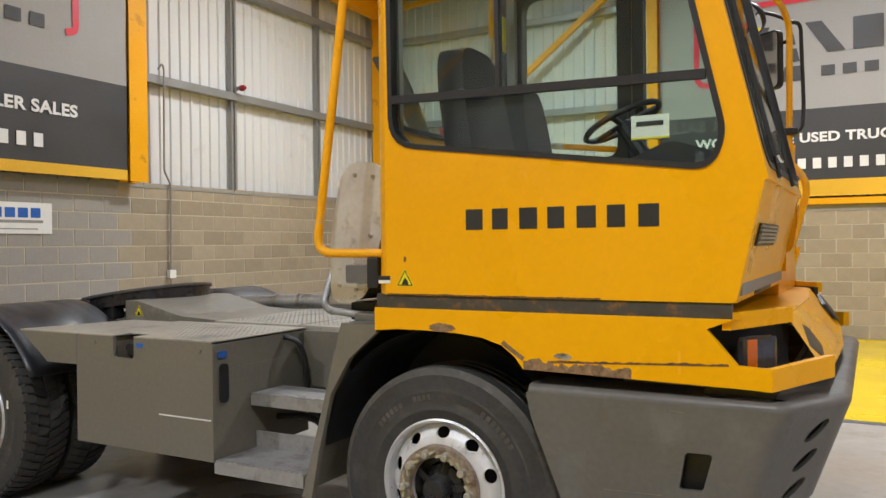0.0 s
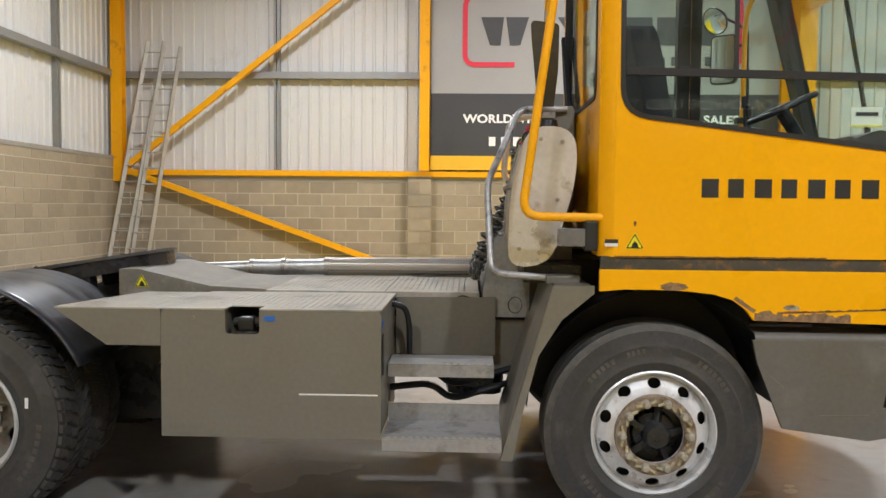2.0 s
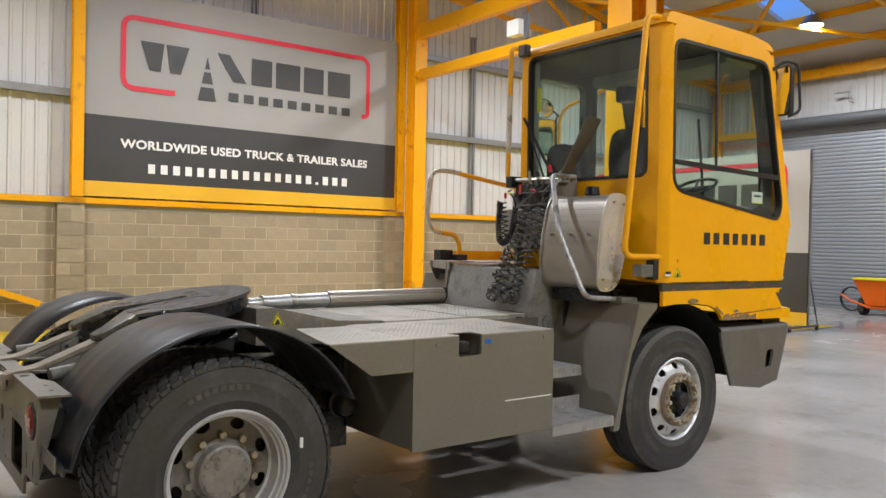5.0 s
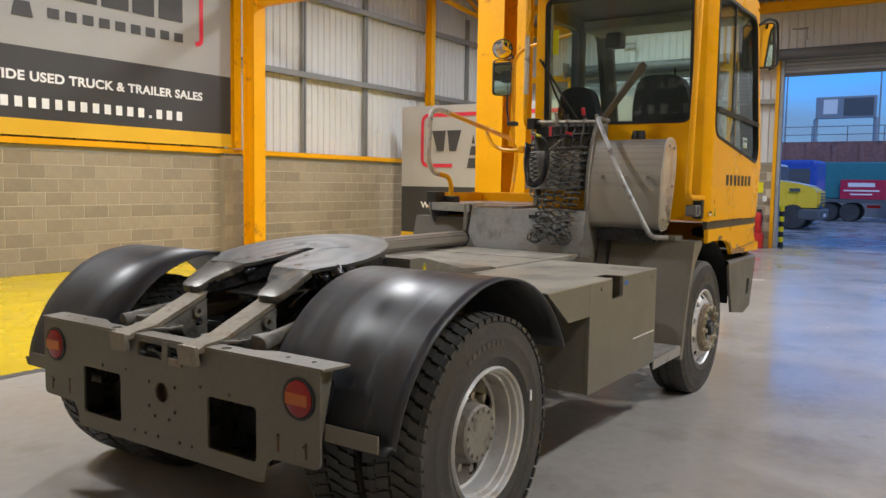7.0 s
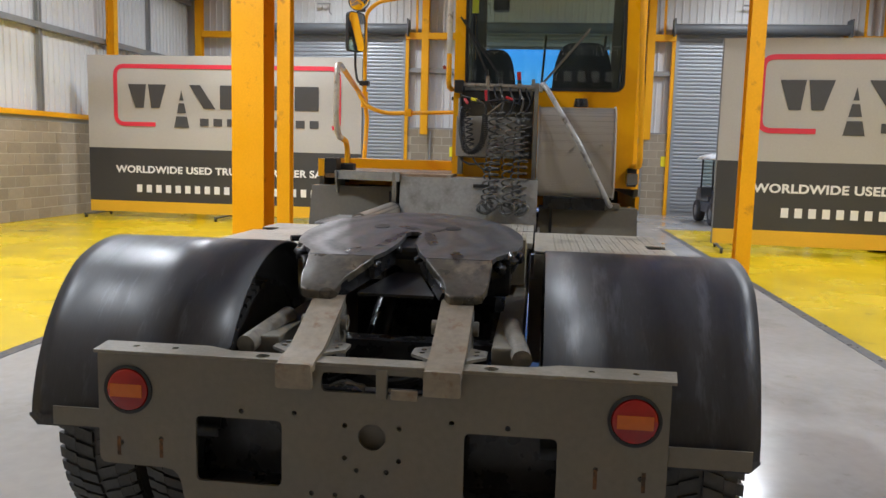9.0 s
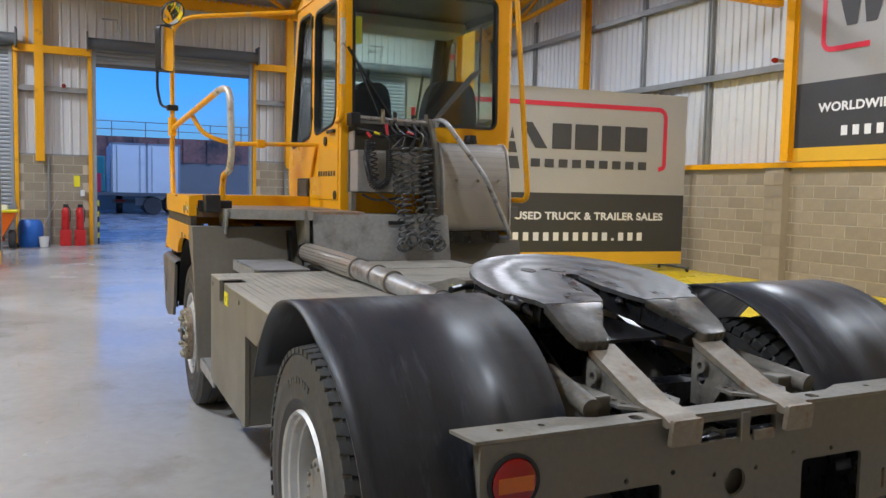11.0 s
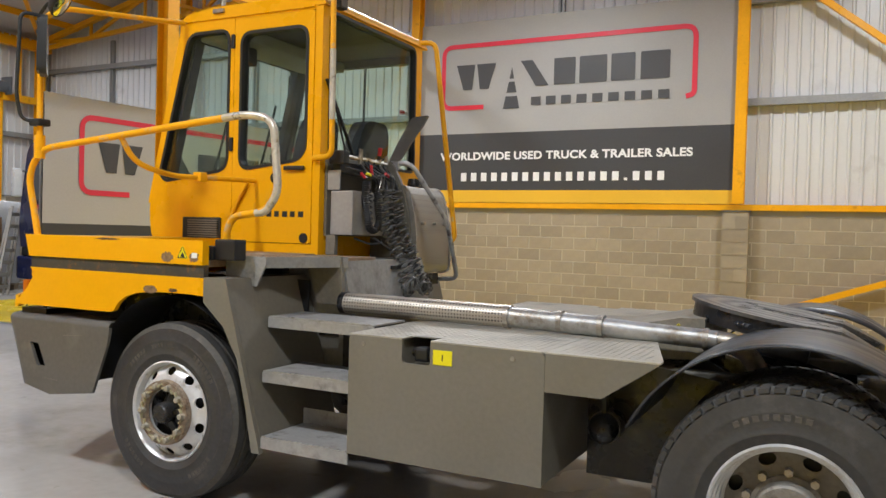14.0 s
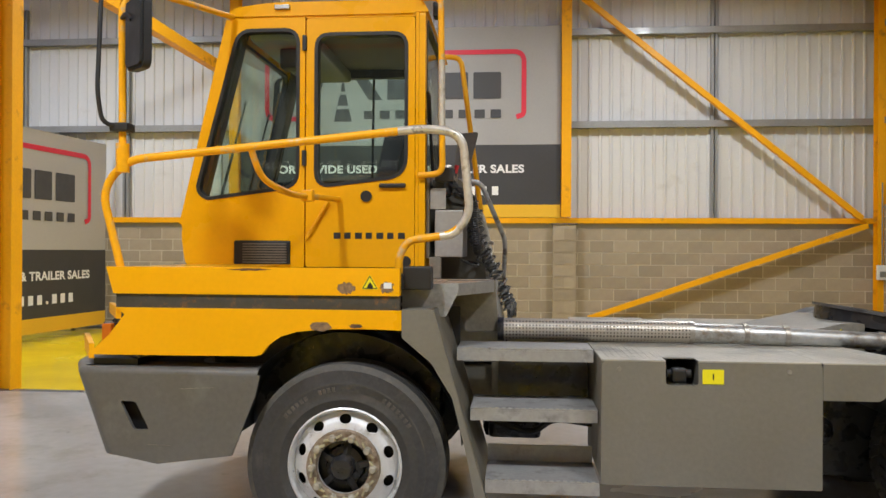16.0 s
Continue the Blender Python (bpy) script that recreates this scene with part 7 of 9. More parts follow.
# ---- marks on the tractor ----
def warning(parent, at, m, size=0.09):
    """A triangular warning sticker: black rim, yellow field, a plain dark mark."""
    h = size * 0.87
    pl = lambda k: (lambda u, v, w: tuple(m @ Vector((u, v, w + k))))
    tri = lambda q: [(-size / 2 * q, -h / 3 * q), (size / 2 * q, -h / 3 * q), (0, 2 * h / 3 * q)]
    s = part("warning_sticker", sheet(rounded_loop(tri(1.0), 0.008, 3), (), pl(0.0), 0.0012), LABEL_YELLOW, parent, "yellow warning triangle")
    part("sticker_rim", sheet(rounded_loop(tri(0.90), 0.006, 3), [rounded_loop(tri(0.72), 0.004, 3)], pl(0.0012), 0.0006), INK, s)
    part("sticker_mark", sheet([(-0.016, -0.018), (0.018, -0.018), (0.014, -0.004), (0.0, 0.012), (-0.010, -0.004)], (), pl(0.0012), 0.0006), INK, s)
    return s


def facing(x, y, z, way):
    """A pose whose u, v, w run along, up and out of a side: 'R' the right side, 'L' the left."""
    if way == "R":
        return Matrix(((1, 0, 0, x), (0, 0, -1, y), (0, 1, 0, z), (0, 0, 0, 1)))
    return Matrix(((-1, 0, 0, x), (0, 0, 1, y), (0, 1, 0, z), (0, 0, 0, 1)))


warning(cab, None, facing(3.84, YC0 - 0.001, 1.40, "R"), 0.088)
warning(hood, None, facing(3.83, 1.251, 1.43, "L"), 0.088)
warning(truck, None, facing(1.23, -0.461, 1.115, "R"), 0.085)
warning(truck, None, facing(1.23, 0.401, 1.115, "L"), 0.085)
part("type_plate", box(3.705, 3.765, YC0 - 0.0015, YC0, 1.385, 1.418), LABEL_WHITE, cab, "small pale sticker")
part("type_plate_bar", box(3.705, 3.765, YC0 - 0.0025, YC0 - 0.0016, 1.40, 1.418), INK, cab)
part("type_plate", box(3.72, 3.76, 1.251, 1.2525, 1.41, 1.44), LABEL_WHITE, hood)


def maker_bars(parent, m, width, height, n=7):
    """The maker's name, drawn as plain bars."""
    step_w = width / n
    for i in range(n):
        w = step_w * (0.58 if i % 2 else 0.64)
        a = i * step_w
        part("name_bar", sheet([(a, 0.1 * height), (a + w, 0.1 * height), (a + w, 0.9 * height), (a, 0.9 * height)], (),
                               lambda u, v, q: tuple(m @ Vector((u, v, q))), 0.0012), INK, parent)


maker_bars(cab, facing(4.135, YC0 - 0.0008, 1.60, "R"), 0.83, 0.105)
maker_bars(door, facing(4.265, YC1 + 0.0065, 1.668, "L"), 0.485, 0.05)


def patch(parent, m, rx, ry, mat, name="rust_patch", seed=0, n=36, rough=0.35):
    """An uneven patch of bare or rusty metal, 1 mm proud."""
    loop = []
    for i in range(n):
        a = 2 * math.pi * i / n
        k = 1 + rough * noise.noise(Vector((3.1 * math.cos(a) + seed * 7.3, 3.1 * math.sin(a), seed))) + rough * 0.6 * noise.noise(Vector((9 * math.cos(a), 9 * math.sin(a) + seed, 4.0)))
        loop.append((rx * k * math.cos(a), ry * k * math.sin(a)))
    return part(name, sheet(loop, (), lambda u, v, w: tuple(m @ Vector((u, v, w))), 0.001), mat, parent)


def ragged_strip(parent, m, length, h, mat, seed, name="rust_patch", foot=0.0):
    n = int(length / 0.008)
    loop = [(0, foot), (length, foot)]
    for i in range(n, -1, -1):
        u = length * i / n
        k = 0.8 + 0.4 * noise.noise(Vector((u * 9, seed, 0))) + 0.35 * noise.noise(Vector((u * 40, seed, 2))) + 0.2 * noise.noise(Vector((u * 120, seed, 5)))
        loop.append((u, foot + max(0.003, h * k)))
    return part(name, sheet(loop, (), lambda u, v, w: tuple(m @ Vector((u, v, w))), 0.001), mat, parent)


# grease on the coupling: smears beside the throat, lumps at the torn edges
TOP5 = lambda x, y, turn: Matrix.Translation((x, y, 0.0)) @ Matrix.Rotation(radians(turn), 4, "Z")
for k, (x, y, turn, rx, ry) in enumerate(((0.0, 0.075, -14, 0.13, 0.020), (0.02, -0.085, 12, 0.12, 0.024), (0.19, 0.03, 60, 0.05, 0.022), (0.16, -0.10, -40, 0.06, 0.014), (-0.20, 0.20, -6, 0.05, 0.03), (-0.22, -0.22, 9, 0.06, 0.022))):
    patch(plate5, TOP5(x, y, turn), rx, ry, GREASE, "grease_smear", 30 + k, 40, 0.55)
for k, (x, y, z, d) in enumerate(((-0.15, 0.425, -0.03, 0.035), (-0.15, -0.425, -0.03, 0.035), (-0.19, 0.395, -0.045, 0.03), (-0.20, -0.39, -0.05, 0.03), (-0.10, 0.455, -0.035, 0.022), (-0.10, -0.46, -0.03, 0.026), (-0.05, 0.04, -0.03, 0.018), (-0.16, -0.06, -0.035, 0.02), (-0.24, 0.10, -0.04, 0.022))):
    bm = bmesh.new()
    bmesh.ops.create_icosphere(bm, subdivisions=2, radius=d)
    for v in bm.verts:
        v.co = Vector((x, y, z)) + Vector((v.co.x * 1.4, v.co.y * 0.8, v.co.z * 0.8)) * (1 + 0.7 * noise.noise(v.co * 45 + Vector((k, 0, 0))))
    part("grease_lump", bm, GREASE, fifth, smooth=60)
tilt = lambda m, d: m @ Matrix.Rotation(radians(d), 4, "Z")
ragged_strip(skirt_r, tilt(facing(4.385, -1.2855, 1.056, "R"), -1.1), 0.43, 0.042, RUST_PALE, 1)
ragged_strip(skirt_r, tilt(facing(4.50, -1.2855, 1.087, "R"), 2.4), 0.66, 0.010, RUST, 5)
ragged_strip(skirt_r, tilt(facing(4.29, -1.2855, 1.150, "R"), -34), 0.11, 0.022, RUST_PALE, 2)
patch(skirt_r, facing(4.55, -1.2855, 1.115, "R"), 0.035, 0.012, GALV, seed=3)
patch(skirt_r, facing(4.02, -1.2855, 1.205, "R"), 0.06, 0.018, RUST_PALE, seed=4, rough=0.2)
patch(skirt_l, facing(4.08, 1.2505, 1.215, "L"), 0.055, 0.024, RUST_PALE, seed=6, rough=0.3)
patch(skirt_l, facing(3.90, 1.2505, 1.22, "L"), 0.03, 0.010, RUST, seed=7, rough=0.5)
patch(hood, facing(3.95, 1.2505, 1.41, "L"), 0.040, 0.030, RUST_PALE, seed=8, rough=0.45)
patch(hood, facing(3.745, 1.2503, 1.415, "L"), 0.034, 0.028, RUST_PALE, seed=14, rough=0.45)
patch(hood, facing(4.45, 1.2505, 1.50, "L"), 0.10, 0.006, RUST, seed=15, rough=0.5)
ragged_strip(cab, facing(3.75, YC0 - 0.0005, 1.338, "R"), 0.95, 0.006, RUST, 9)
part("chalk_mark", box(4.985, 4.995, -1.2862, -1.2855, 1.075, 1.16), YELLOW_RAIL, skirt_r, "faded painted stroke")
patch(cab, facing(3.84, YC0 - 0.0005, 1.49, "R"), 0.006, 0.012, RUST, seed=12)
for x0, z0, dx, dz in ((4.47, 0.80, 0.06, -0.05), (4.95, 0.94, 0.05, -0.004), (4.70, 0.62, 0.22, 0.006)):
    part("bumper_scratch", beam((x0, -1.2706, z0), (x0 + dx, -1.2706, z0 + dz), 0.003, 0.0015), GREY_WORN if x0 < 5 else LABEL_WHITE, truck, "pale scratch on the bumper")
for x0, z0, dx, dz in ((4.62, 0.90, 0.18, -0.01), (4.85, 0.60, 0.12, 0.004)):
    part("bumper_scratch", beam((x0, 1.2706, z0), (x0 + dx, 1.2706, z0 + dz), 0.003, 0.0015), GREY_WORN, truck, "pale scratch on the bumper")
part("tyre_mark", box(0.99, 1.006, -1.248, -1.2455, 0.585, 0.635), LABEL_WHITE, truck, "white dab on the tyre")

# ---- banners ----
def banner(name, m, label, parent_cat="banner", shift=0.0, wide=6.19, v0=0.0, v1=0.14, v2=1.27, v3=3.5, frame=False, wrinkles=True, group="printed banners"):
    """A printed banner; m puts (along, up, out) into the world. The maker's words are plain shapes, the other words are lettered."""
    t = thing(name, label, parent_cat, group)

    def band(nm, a, b, mat, lab):
        b2 = bmesh.new()
        nx, ny = 40, max(2, int((b - a) / 0.12))
        grid = []
        for j in range(ny + 1):
            row = []
            for i in range(nx + 1):
                u, v = wide * i / nx, a + (b - a) * j / ny
                d = 0.0
                if wrinkles:
                    edge = max(0.0, 1 - min(u, wide - u) / 0.9) * max(0.0, (v - 1.6) / 2)
                    d = 0.006 * noise.noise(Vector((u * 1.3, v * 0.9, 3.0))) + 0.042 * edge * noise.noise(Vector((u * 7 + v * 3.5, v * 0.8, 9.0)))
                row.append(b2.verts.new(m @ Vector((u, v, 0.012 + d))))
            grid.append(row)
        for r0, r1 in zip(grid, grid[1:]):
            for i in range(nx):
                b2.faces.new((r0[i], r0[i + 1], r1[i + 1], r1[i]))
        return part(nm, b2, mat, t, lab, smooth=60)

    band("foot_band", v0, v1, CANVAS_YELLOW, "yellow foot strip")
    dark = band("lower_band", v1, v2, CANVAS_BLACK, "black lower band with white lettering")
    grey = band("upper_band", v2, v3, CANVAS_GREY if frame else CANVAS_WALL, "pale grey upper field with a dark and red emblem")
    part("backing", sheet([(0.01, v0 + 0.01), (wide - 0.01, v0 + 0.01), (wide - 0.01, v3 - 0.01), (0.01, v3 - 0.01)], (), lambda u, v, w: tuple(m @ Vector((u, v, w - 0.03))), 0.015), CANVAS_BLACK, t)
    put = lambda k: (lambda u, v, w: tuple(m @ Vector((u + shift, v + (v2 - 1.27), w + 0.024 + k))))

    def flat(nm, loop, mat, par, holes=()):
        return part(nm, sheet(loop, holes, put(0), 0.0015), mat, par)

    # red bracket line, open below
    lw = 0.045
    line = rounded([(1.27, 1.79, 0), (0.37, 1.79, 0), (0.37, 3.02, 0), (5.31, 3.02, 0), (5.31, 1.83, 0), (5.17, 1.79, 0)], 0.2, 6)
    b2 = bmesh.new()
    prev = None
    for i, p in enumerate(line):
        d = (line[min(i + 1, len(line) - 1)] - line[max(i - 1, 0)]).normalized()
        nn = Vector((-d.y, d.x, 0)) * lw
        pair = [b2.verts.new(put(0.0012)(p.x + s * nn.x, p.y + s * nn.y, 0)) for s in (1, -1)]
        if prev:
            b2.faces.new((prev[0], pair[0], pair[1], prev[1]))
        prev = pair
    part("red_line", b2, PRINT_RED, grey)
    # emblem: plain dark blocks, with the tapering road between them
    z0, z1 = 2.14, 2.64
    for loop in ([(0.66, z1), (1.07, z1), (1.01, z0), (0.82, z0)], [(1.11, z1), (1.52, z1), (1.37, z0), (1.18, z0)],
                 [(2.04, z1), (2.28, z1), (2.62, z0), (2.36, z0)]):
        flat("emblem_block", loop, PRINT_DARK, grey)
    for a, w in ((2.72, 0.42), (3.22, 0.52), (3.82, 0.44), (4.36, 0.52)):
        flat("emblem_block", rounded_loop([(a, z0), (a + w, z0), (a + w, z1), (a, z1)], 0.02, 2), PRINT_DARK, grey)
    for va, vb in ((1.73, 1.97), (2.04, 2.25), (2.31, 2.52)):
        wa, wb = max(0.004, 0.22 * (2.53 - va) / 0.80 * 0.78), max(0.004, 0.22 * (2.53 - vb) / 0.80 * 0.78)
        flat("emblem_road", [(1.86 - wa, va), (1.86 + wa, va), (1.86 + wb, vb), (1.86 - wb, vb)], PRINT_DARK, grey)
    for i in range(9):
        a = 2.27 + i * 0.302
        flat("emblem_bar", [(a, 1.775), (a + 0.195, 1.775), (a + 0.195, 1.935), (a, 1.935)], PRINT_DARK, grey)
    # white line of words, and the address as bars
    me = text_mesh("WORLDWIDE USED TRUCK & TRAILER SALES", 0.2, 0.0006, 1.05)
    xs = [v.co.x for v in me.vertices]
    k = 4.98 / (max(xs) - min(xs))
    ky = 0.15 / max(v.co.y for v in me.vertices)
    for v in me.vertices:
        v.co = m @ Vector((0.34 + shift + (v.co.x - min(xs)) * k, 0.745 + (v2 - 1.27) + v.co.y * ky, 0.0255 + v.co.z))
    me.materials.append(PRINT_WHITE)
    tx = new("lettering", me)
    tx.parent = dark
    tagged(tx, "white capital lettering", kind="stuff")
    a = 0.82
    for i in range(19):
        w = 0.06 if i == 15 else 0.12
        h = 0.05 if i == 15 else 0.165
        flat("address_bar", [(a, 0.32), (a + w, 0.32), (a + w, 0.32 + h), (a, 0.32 + h)], PRINT_WHITE, dark)
        a += w + 0.10
    if frame:
        for u in (0.0, wide):
            part("frame_tube", tube([tuple(m @ Vector((u, 0.05, -0.05))), tuple(m @ Vector((u, v3, -0.05)))], 0.02, 8), PURLIN, t)
        for v in (0.12, v3 - 0.02):
            part("frame_tube", tube([tuple(m @ Vector((0, v, -0.05))), tuple(m @ Vector((wide, v, -0.05)))], 0.02, 8), PURLIN, t)
        for u in (0.12, wide / 2, wide - 0.12):
            part("stay", tube([tuple(m @ Vector((u, 1.6, -0.07))), tuple(m @ Vector((u, 0.05, -0.62)))], 0.015, 8), SHUTTER_DARK, t)
            part("foot", tube([tuple(m @ Vector((u, 0.085 - m[2][3], 0.45))), tuple(m @ Vector((u, 0.085 - m[2][3], -0.65)))], 0.025, 8), SHUTTER_DARK, t)
            for w in (0.4, -0.6):
                part("castor", cyl(tuple(m @ Vector((u - 0.02, 0.0345 - m[2][3], w))), tuple(m @ Vector((u + 0.02, 0.0345 - m[2][3], w))), 0.035, seg=12), BLACK, t)
    return t


def frame_of(o, u_dir, out_dir):
    """A pose with u along u_dir, v up and w along out_dir, from o."""
    u, w = Vector(u_dir).normalized(), Vector(out_dir).normalized()
    return Matrix(((u.x, 0, w.x, o[0]), (u.y, 0, w.y, o[1]), (u.z, 1, w.z, o[2]), (0, 0, 0, 1)))


lab = "grey, black and yellow printed banner stretched between two wall columns"
banner("wall_banner", frame_of((2.385, 9.66, 2.372), (1, 0, 0), (0, -1, 0)), lab, shift=0.25, wide=6.28, v0=-0.12)
banner("wall_banner", frame_of((8.42, -9.78, 2.33), (-1, 0, 0), (0, 1, 0)), lab, shift=0.15, wide=6.15, v0=-0.10)
bk = banner("wall_banner", frame_of((XB + 0.20, -3.03, 2.46), (0, 1, 0), (1, 0, 0)), "grey, black and yellow printed banner on the back wall", shift=0.13, wide=6.22)
for y in (-2.5, 0.1, 2.8):
    for z in (4.05, 5.72):
        part("fixing", box(XB - 0.001, XB + 0.175, y - 0.02, y + 0.02, z - 0.02, z + 0.02), PURLIN, bk)
lab = "grey, black and yellow printed banner on a free-standing wheeled frame"
banner("standing_banner", frame_of((13.9, 9.27, 0.06), (0, -1, 0), (-1, 0, 0)), lab, shift=0.27, wide=6.07, v0=0.06, v1=0.30, v2=1.45, v3=3.43, frame=True)
d = Vector((11.1 - 11.72, -9.65 + 3.58, 0))
banner("standing_banner", frame_of((11.72, -3.58, 0.08), d, (d.y, -d.x, 0)), lab, shift=0.27, wide=6.1, v0=0.06, v1=0.32, v2=1.5, v3=3.56, frame=True)

# ---- loose things along the walls ----
def ladder():
    t = thing("ladder", "two-section aluminium ladder leaning in the corner", "ladder", at=(0, 0, 0))
    for off, x0, x1, top, yb in ((0.0, -3.28, -2.62, 4.55, 8.95), (0.06, -2.98, -2.44, 4.45, 8.92)):
        foot_l, foot_r = Vector((x0 - 0.12, yb, 0.0)), Vector((x0 + 0.30, yb, 0.0))
        top_l, top_r = Vector((x0 + 0.50, 9.55, top)), Vector((x0 + 0.80, 9.55, top))
        part("stile", beam(foot_l, top_l, 0.03, 0.07), LADDER, t)
        part("stile", beam(foot_r, top_r, 0.03, 0.07), LADDER, t)
        for i in range(15):
            k = (i + 0.7) / 15.4
            part("rung", cyl(foot_l.lerp(top_l, k), foot_r.lerp(top_r, k), 0.014, seg=8), LADDER, t)
    return t


ladder()


def wall_sign():
    t = thing("wall_sign", "white sign with blue and grey bars on painted blocks", "sign")
    x = XB + 0.012
    part("board", box(x, x + 0.006, 0.95, 2.19, 1.735, 2.115), LABEL_WHITE, t)
    a = 1.08
    for i in range(6):
        part("blue_bar", box(x + 0.006, x + 0.0075, a, a + 0.13, 1.93, 2.05), BLUE, t)
        a += 0.165
    part("grey_bar", box(x + 0.006, x + 0.0075, 1.08, 2.07, 1.865, 1.90), PURLIN, t)
    part("grey_bar", box(x + 0.006, x + 0.0075, 1.08, 2.0, 1.785, 1.80), PURLIN, t)


wall_sign()
cond = thing("cable_conduit", "grey cable conduit running down the back wall to a socket", "cable")
part("conduit", tube(rounded([(XB + 0.06, 3.86, 4.10), (XB + 0.10, 3.90, 4.20), (XB + 0.08, 3.95, 4.12), (XB + 0.05, 3.96, 2.66), (XB + 0.05, 4.08, 2.46), (XB + 0.05, 4.07, 1.22)], 0.05), 0.014, 8), PURLIN, cond)
part("socket", box(XB + 0.012, XB + 0.08, 4.02, 4.14, 1.10, 1.22, 0.008), LABEL_WHITE, cond)
for x, y, z, ax in ((XB + 0.06, 5.56, 4.12, 0), (8.75, YR + 0.27, 4.06, 1), (9.0, YL - 0.30, 4.06, 1), (XF - 0.06, 2.25, 4.0, 0)):
    s = thing("alarm_sounder", "small red alarm sounder on the wall rail", "alarm", "alarm sounders", at=(x, y, z))
    part("bracket", box(-0.09, 0, -0.015, 0.015, -0.03, 0.03) if ax == 0 and x < 0 else box(0, 0.12, -0.015, 0.015, -0.03, 0.03) if ax == 0 else box(-0.015, 0.015, *sorted((0, 0.32 if y > 0 else -0.3)), -0.03, 0.03), PURLIN, s)
    part("base", cyl((0, 0, 0), (0.05 * (1 - ax), 0.05 * ax * (-1 if y > 0 else 1), 0), 0.05, seg=16), RED_LENS, s)
    part("dome", cyl((0.05 * (1 - ax), 0.05 * ax * (-1 if y > 0 else 1), 0), (0.09 * (1 - ax), 0.09 * ax * (-1 if y > 0 else 1), 0), 0.04, 0.03, seg=16), RED_LENS, s)
jb = thing("junction_box", "small grey electric box with a conduit on the corner column", "electric box", at=(-3.40, YR + 0.25, 1.25))
part("box", box(-0.09, 0.09, 0, 0.08, -0.13, 0.13, 0.01), LABEL_WHITE, jb)
part("lid", box(-0.06, 0.06, 0.08, 0.095, -0.08, 0.02, 0.006), PURLIN, jb)
part("conduit", cyl((0, 0.03, 0.13), (0, 0.03, 1.6), 0.012, seg=8), PURLIN, jb)
rc = thing("camera_box", "white junction box with a camera on the tie beam", "electric box", at=(8.85, 6.0, 5.44))
part("box", box(-0.12, 0.06, -0.16, 0.16, -0.12, 0.16, 0.012), LABEL_WHITE, rc)
part("bracket", box(-0.03, 0.03, -0.3, -0.2, -0.2, 0.25), SHUTTER_DARK, rc)
for y, z in ((1.0, 5.62), (5.6, 5.62), (-6.2, 5.62)):
    fl = thing("bracket_lamp", "thin grey bracket lamp above the vehicle door", "wall lamp", "door lamps", at=(XF - 0.1, y, z))
    part("arm", tube([(0.27, 0, -0.14), (0, 0, -0.14), (0, 0, 0.1)], 0.012, 6), PURLIN, fl)
    part("head", box(-0.05, 0.05, -0.02, 0.36, 0.10, 0.13, 0.006), PURLIN, fl)
for y in (2.0, -3.95):
    nt = thing("notice", "small yellow notice fixed to the block pier", "notice", "yellow notices", at=(XF, y - 0.02, 1.62 if y > 0 else 1.5))
    part("card", box(-0.012, 0.003, -0.07, 0.07, -0.14, 0.14), LABEL_YELLOW, nt)
sw = thing("switch_box", "small grey door control box on the pier", "switch", at=(XF - 0.04, 1.85, 1.32))
part("box", box(-0.05, 0.045, -0.05, 0.05, -0.08, 0.08, 0.01), LABEL_WHITE, sw)
dp = thing("down_pipe", "grey pipe against the block pier", "pipe", at=(XF - 0.06, 2.62, 0))
part("pipe", cyl((0, 0, 0), (0, 0, 2.2), 0.035, seg=10), PURLIN, dp)
dp2 = copy_thing(dp, pose(XF - 0.06, -3.35, 0))

# fire extinguishers and barrel by the pier
RED_PAINT = surface("red_paint", (0.55, 0.02, 0.02), 0.35, vary=0.08)
ORANGE_PAINT = surface("orange_paint", (0.80, 0.14, 0.005), 0.4, vary=0.08, dirt=(0.4, 0.1, 0.02), dirt_amount=0.2)
ext = thing("fire_extinguisher", "red fire extinguisher with a black hose on its stand", "fire extinguisher", "fire extinguishers", at=(19.95, 2.25, 0))
part("cylinder", add_lathe(bmesh.new(), [(0, 0.40), (0.085, 0.40), (0.09, 0.42), (0.09, 0.86), (0.07, 0.93), (0.03, 0.97), (0, 0.97)], (0, 0, 0), "z", 20), RED_PAINT, ext, smooth=40)
part("valve", box(-0.03, 0.03, -0.07, 0.05, 0.96, 1.04, 0.008), BLACK, ext)
part("hose", tube(rounded([(0, -0.05, 1.0), (-0.08, -0.12, 0.9), (-0.09, -0.10, 0.6)], 0.08), 0.012, 8), BLACK, ext)
part("stand", box(-0.10, 0.12, -0.13, 0.13, 0, 0.40, 0.02), RED_PAINT, ext)
copy_thing(ext, pose(19.95, 1.92, 0))
barrel = thing("barrel", "blue plastic barrel with a white pail beside it", "barrel", at=(19.7, 3.02, 0))
part("body", add_lathe(bmesh.new(), [(0, 0.0), (0.24, 0.0), (0.27, 0.08), (0.29, 0.3), (0.28, 0.5), (0.24, 0.62), (0.2, 0.66), (0, 0.67)], (0, 0, 0), "z", 24), BLUE, barrel, smooth=40)
pail = thing("pail", "white plastic pail on the floor", "pail", at=(19.45, 2.72, 0))
part("body", add_lathe(bmesh.new(), [(0, 0.01), (0.09, 0.01), (0.12, 0.26), (0.11, 0.26), (0.08, 0.03), (0, 0.03)], (0, 0, 0), "z", 18), LABEL_WHITE, pail, smooth=40)
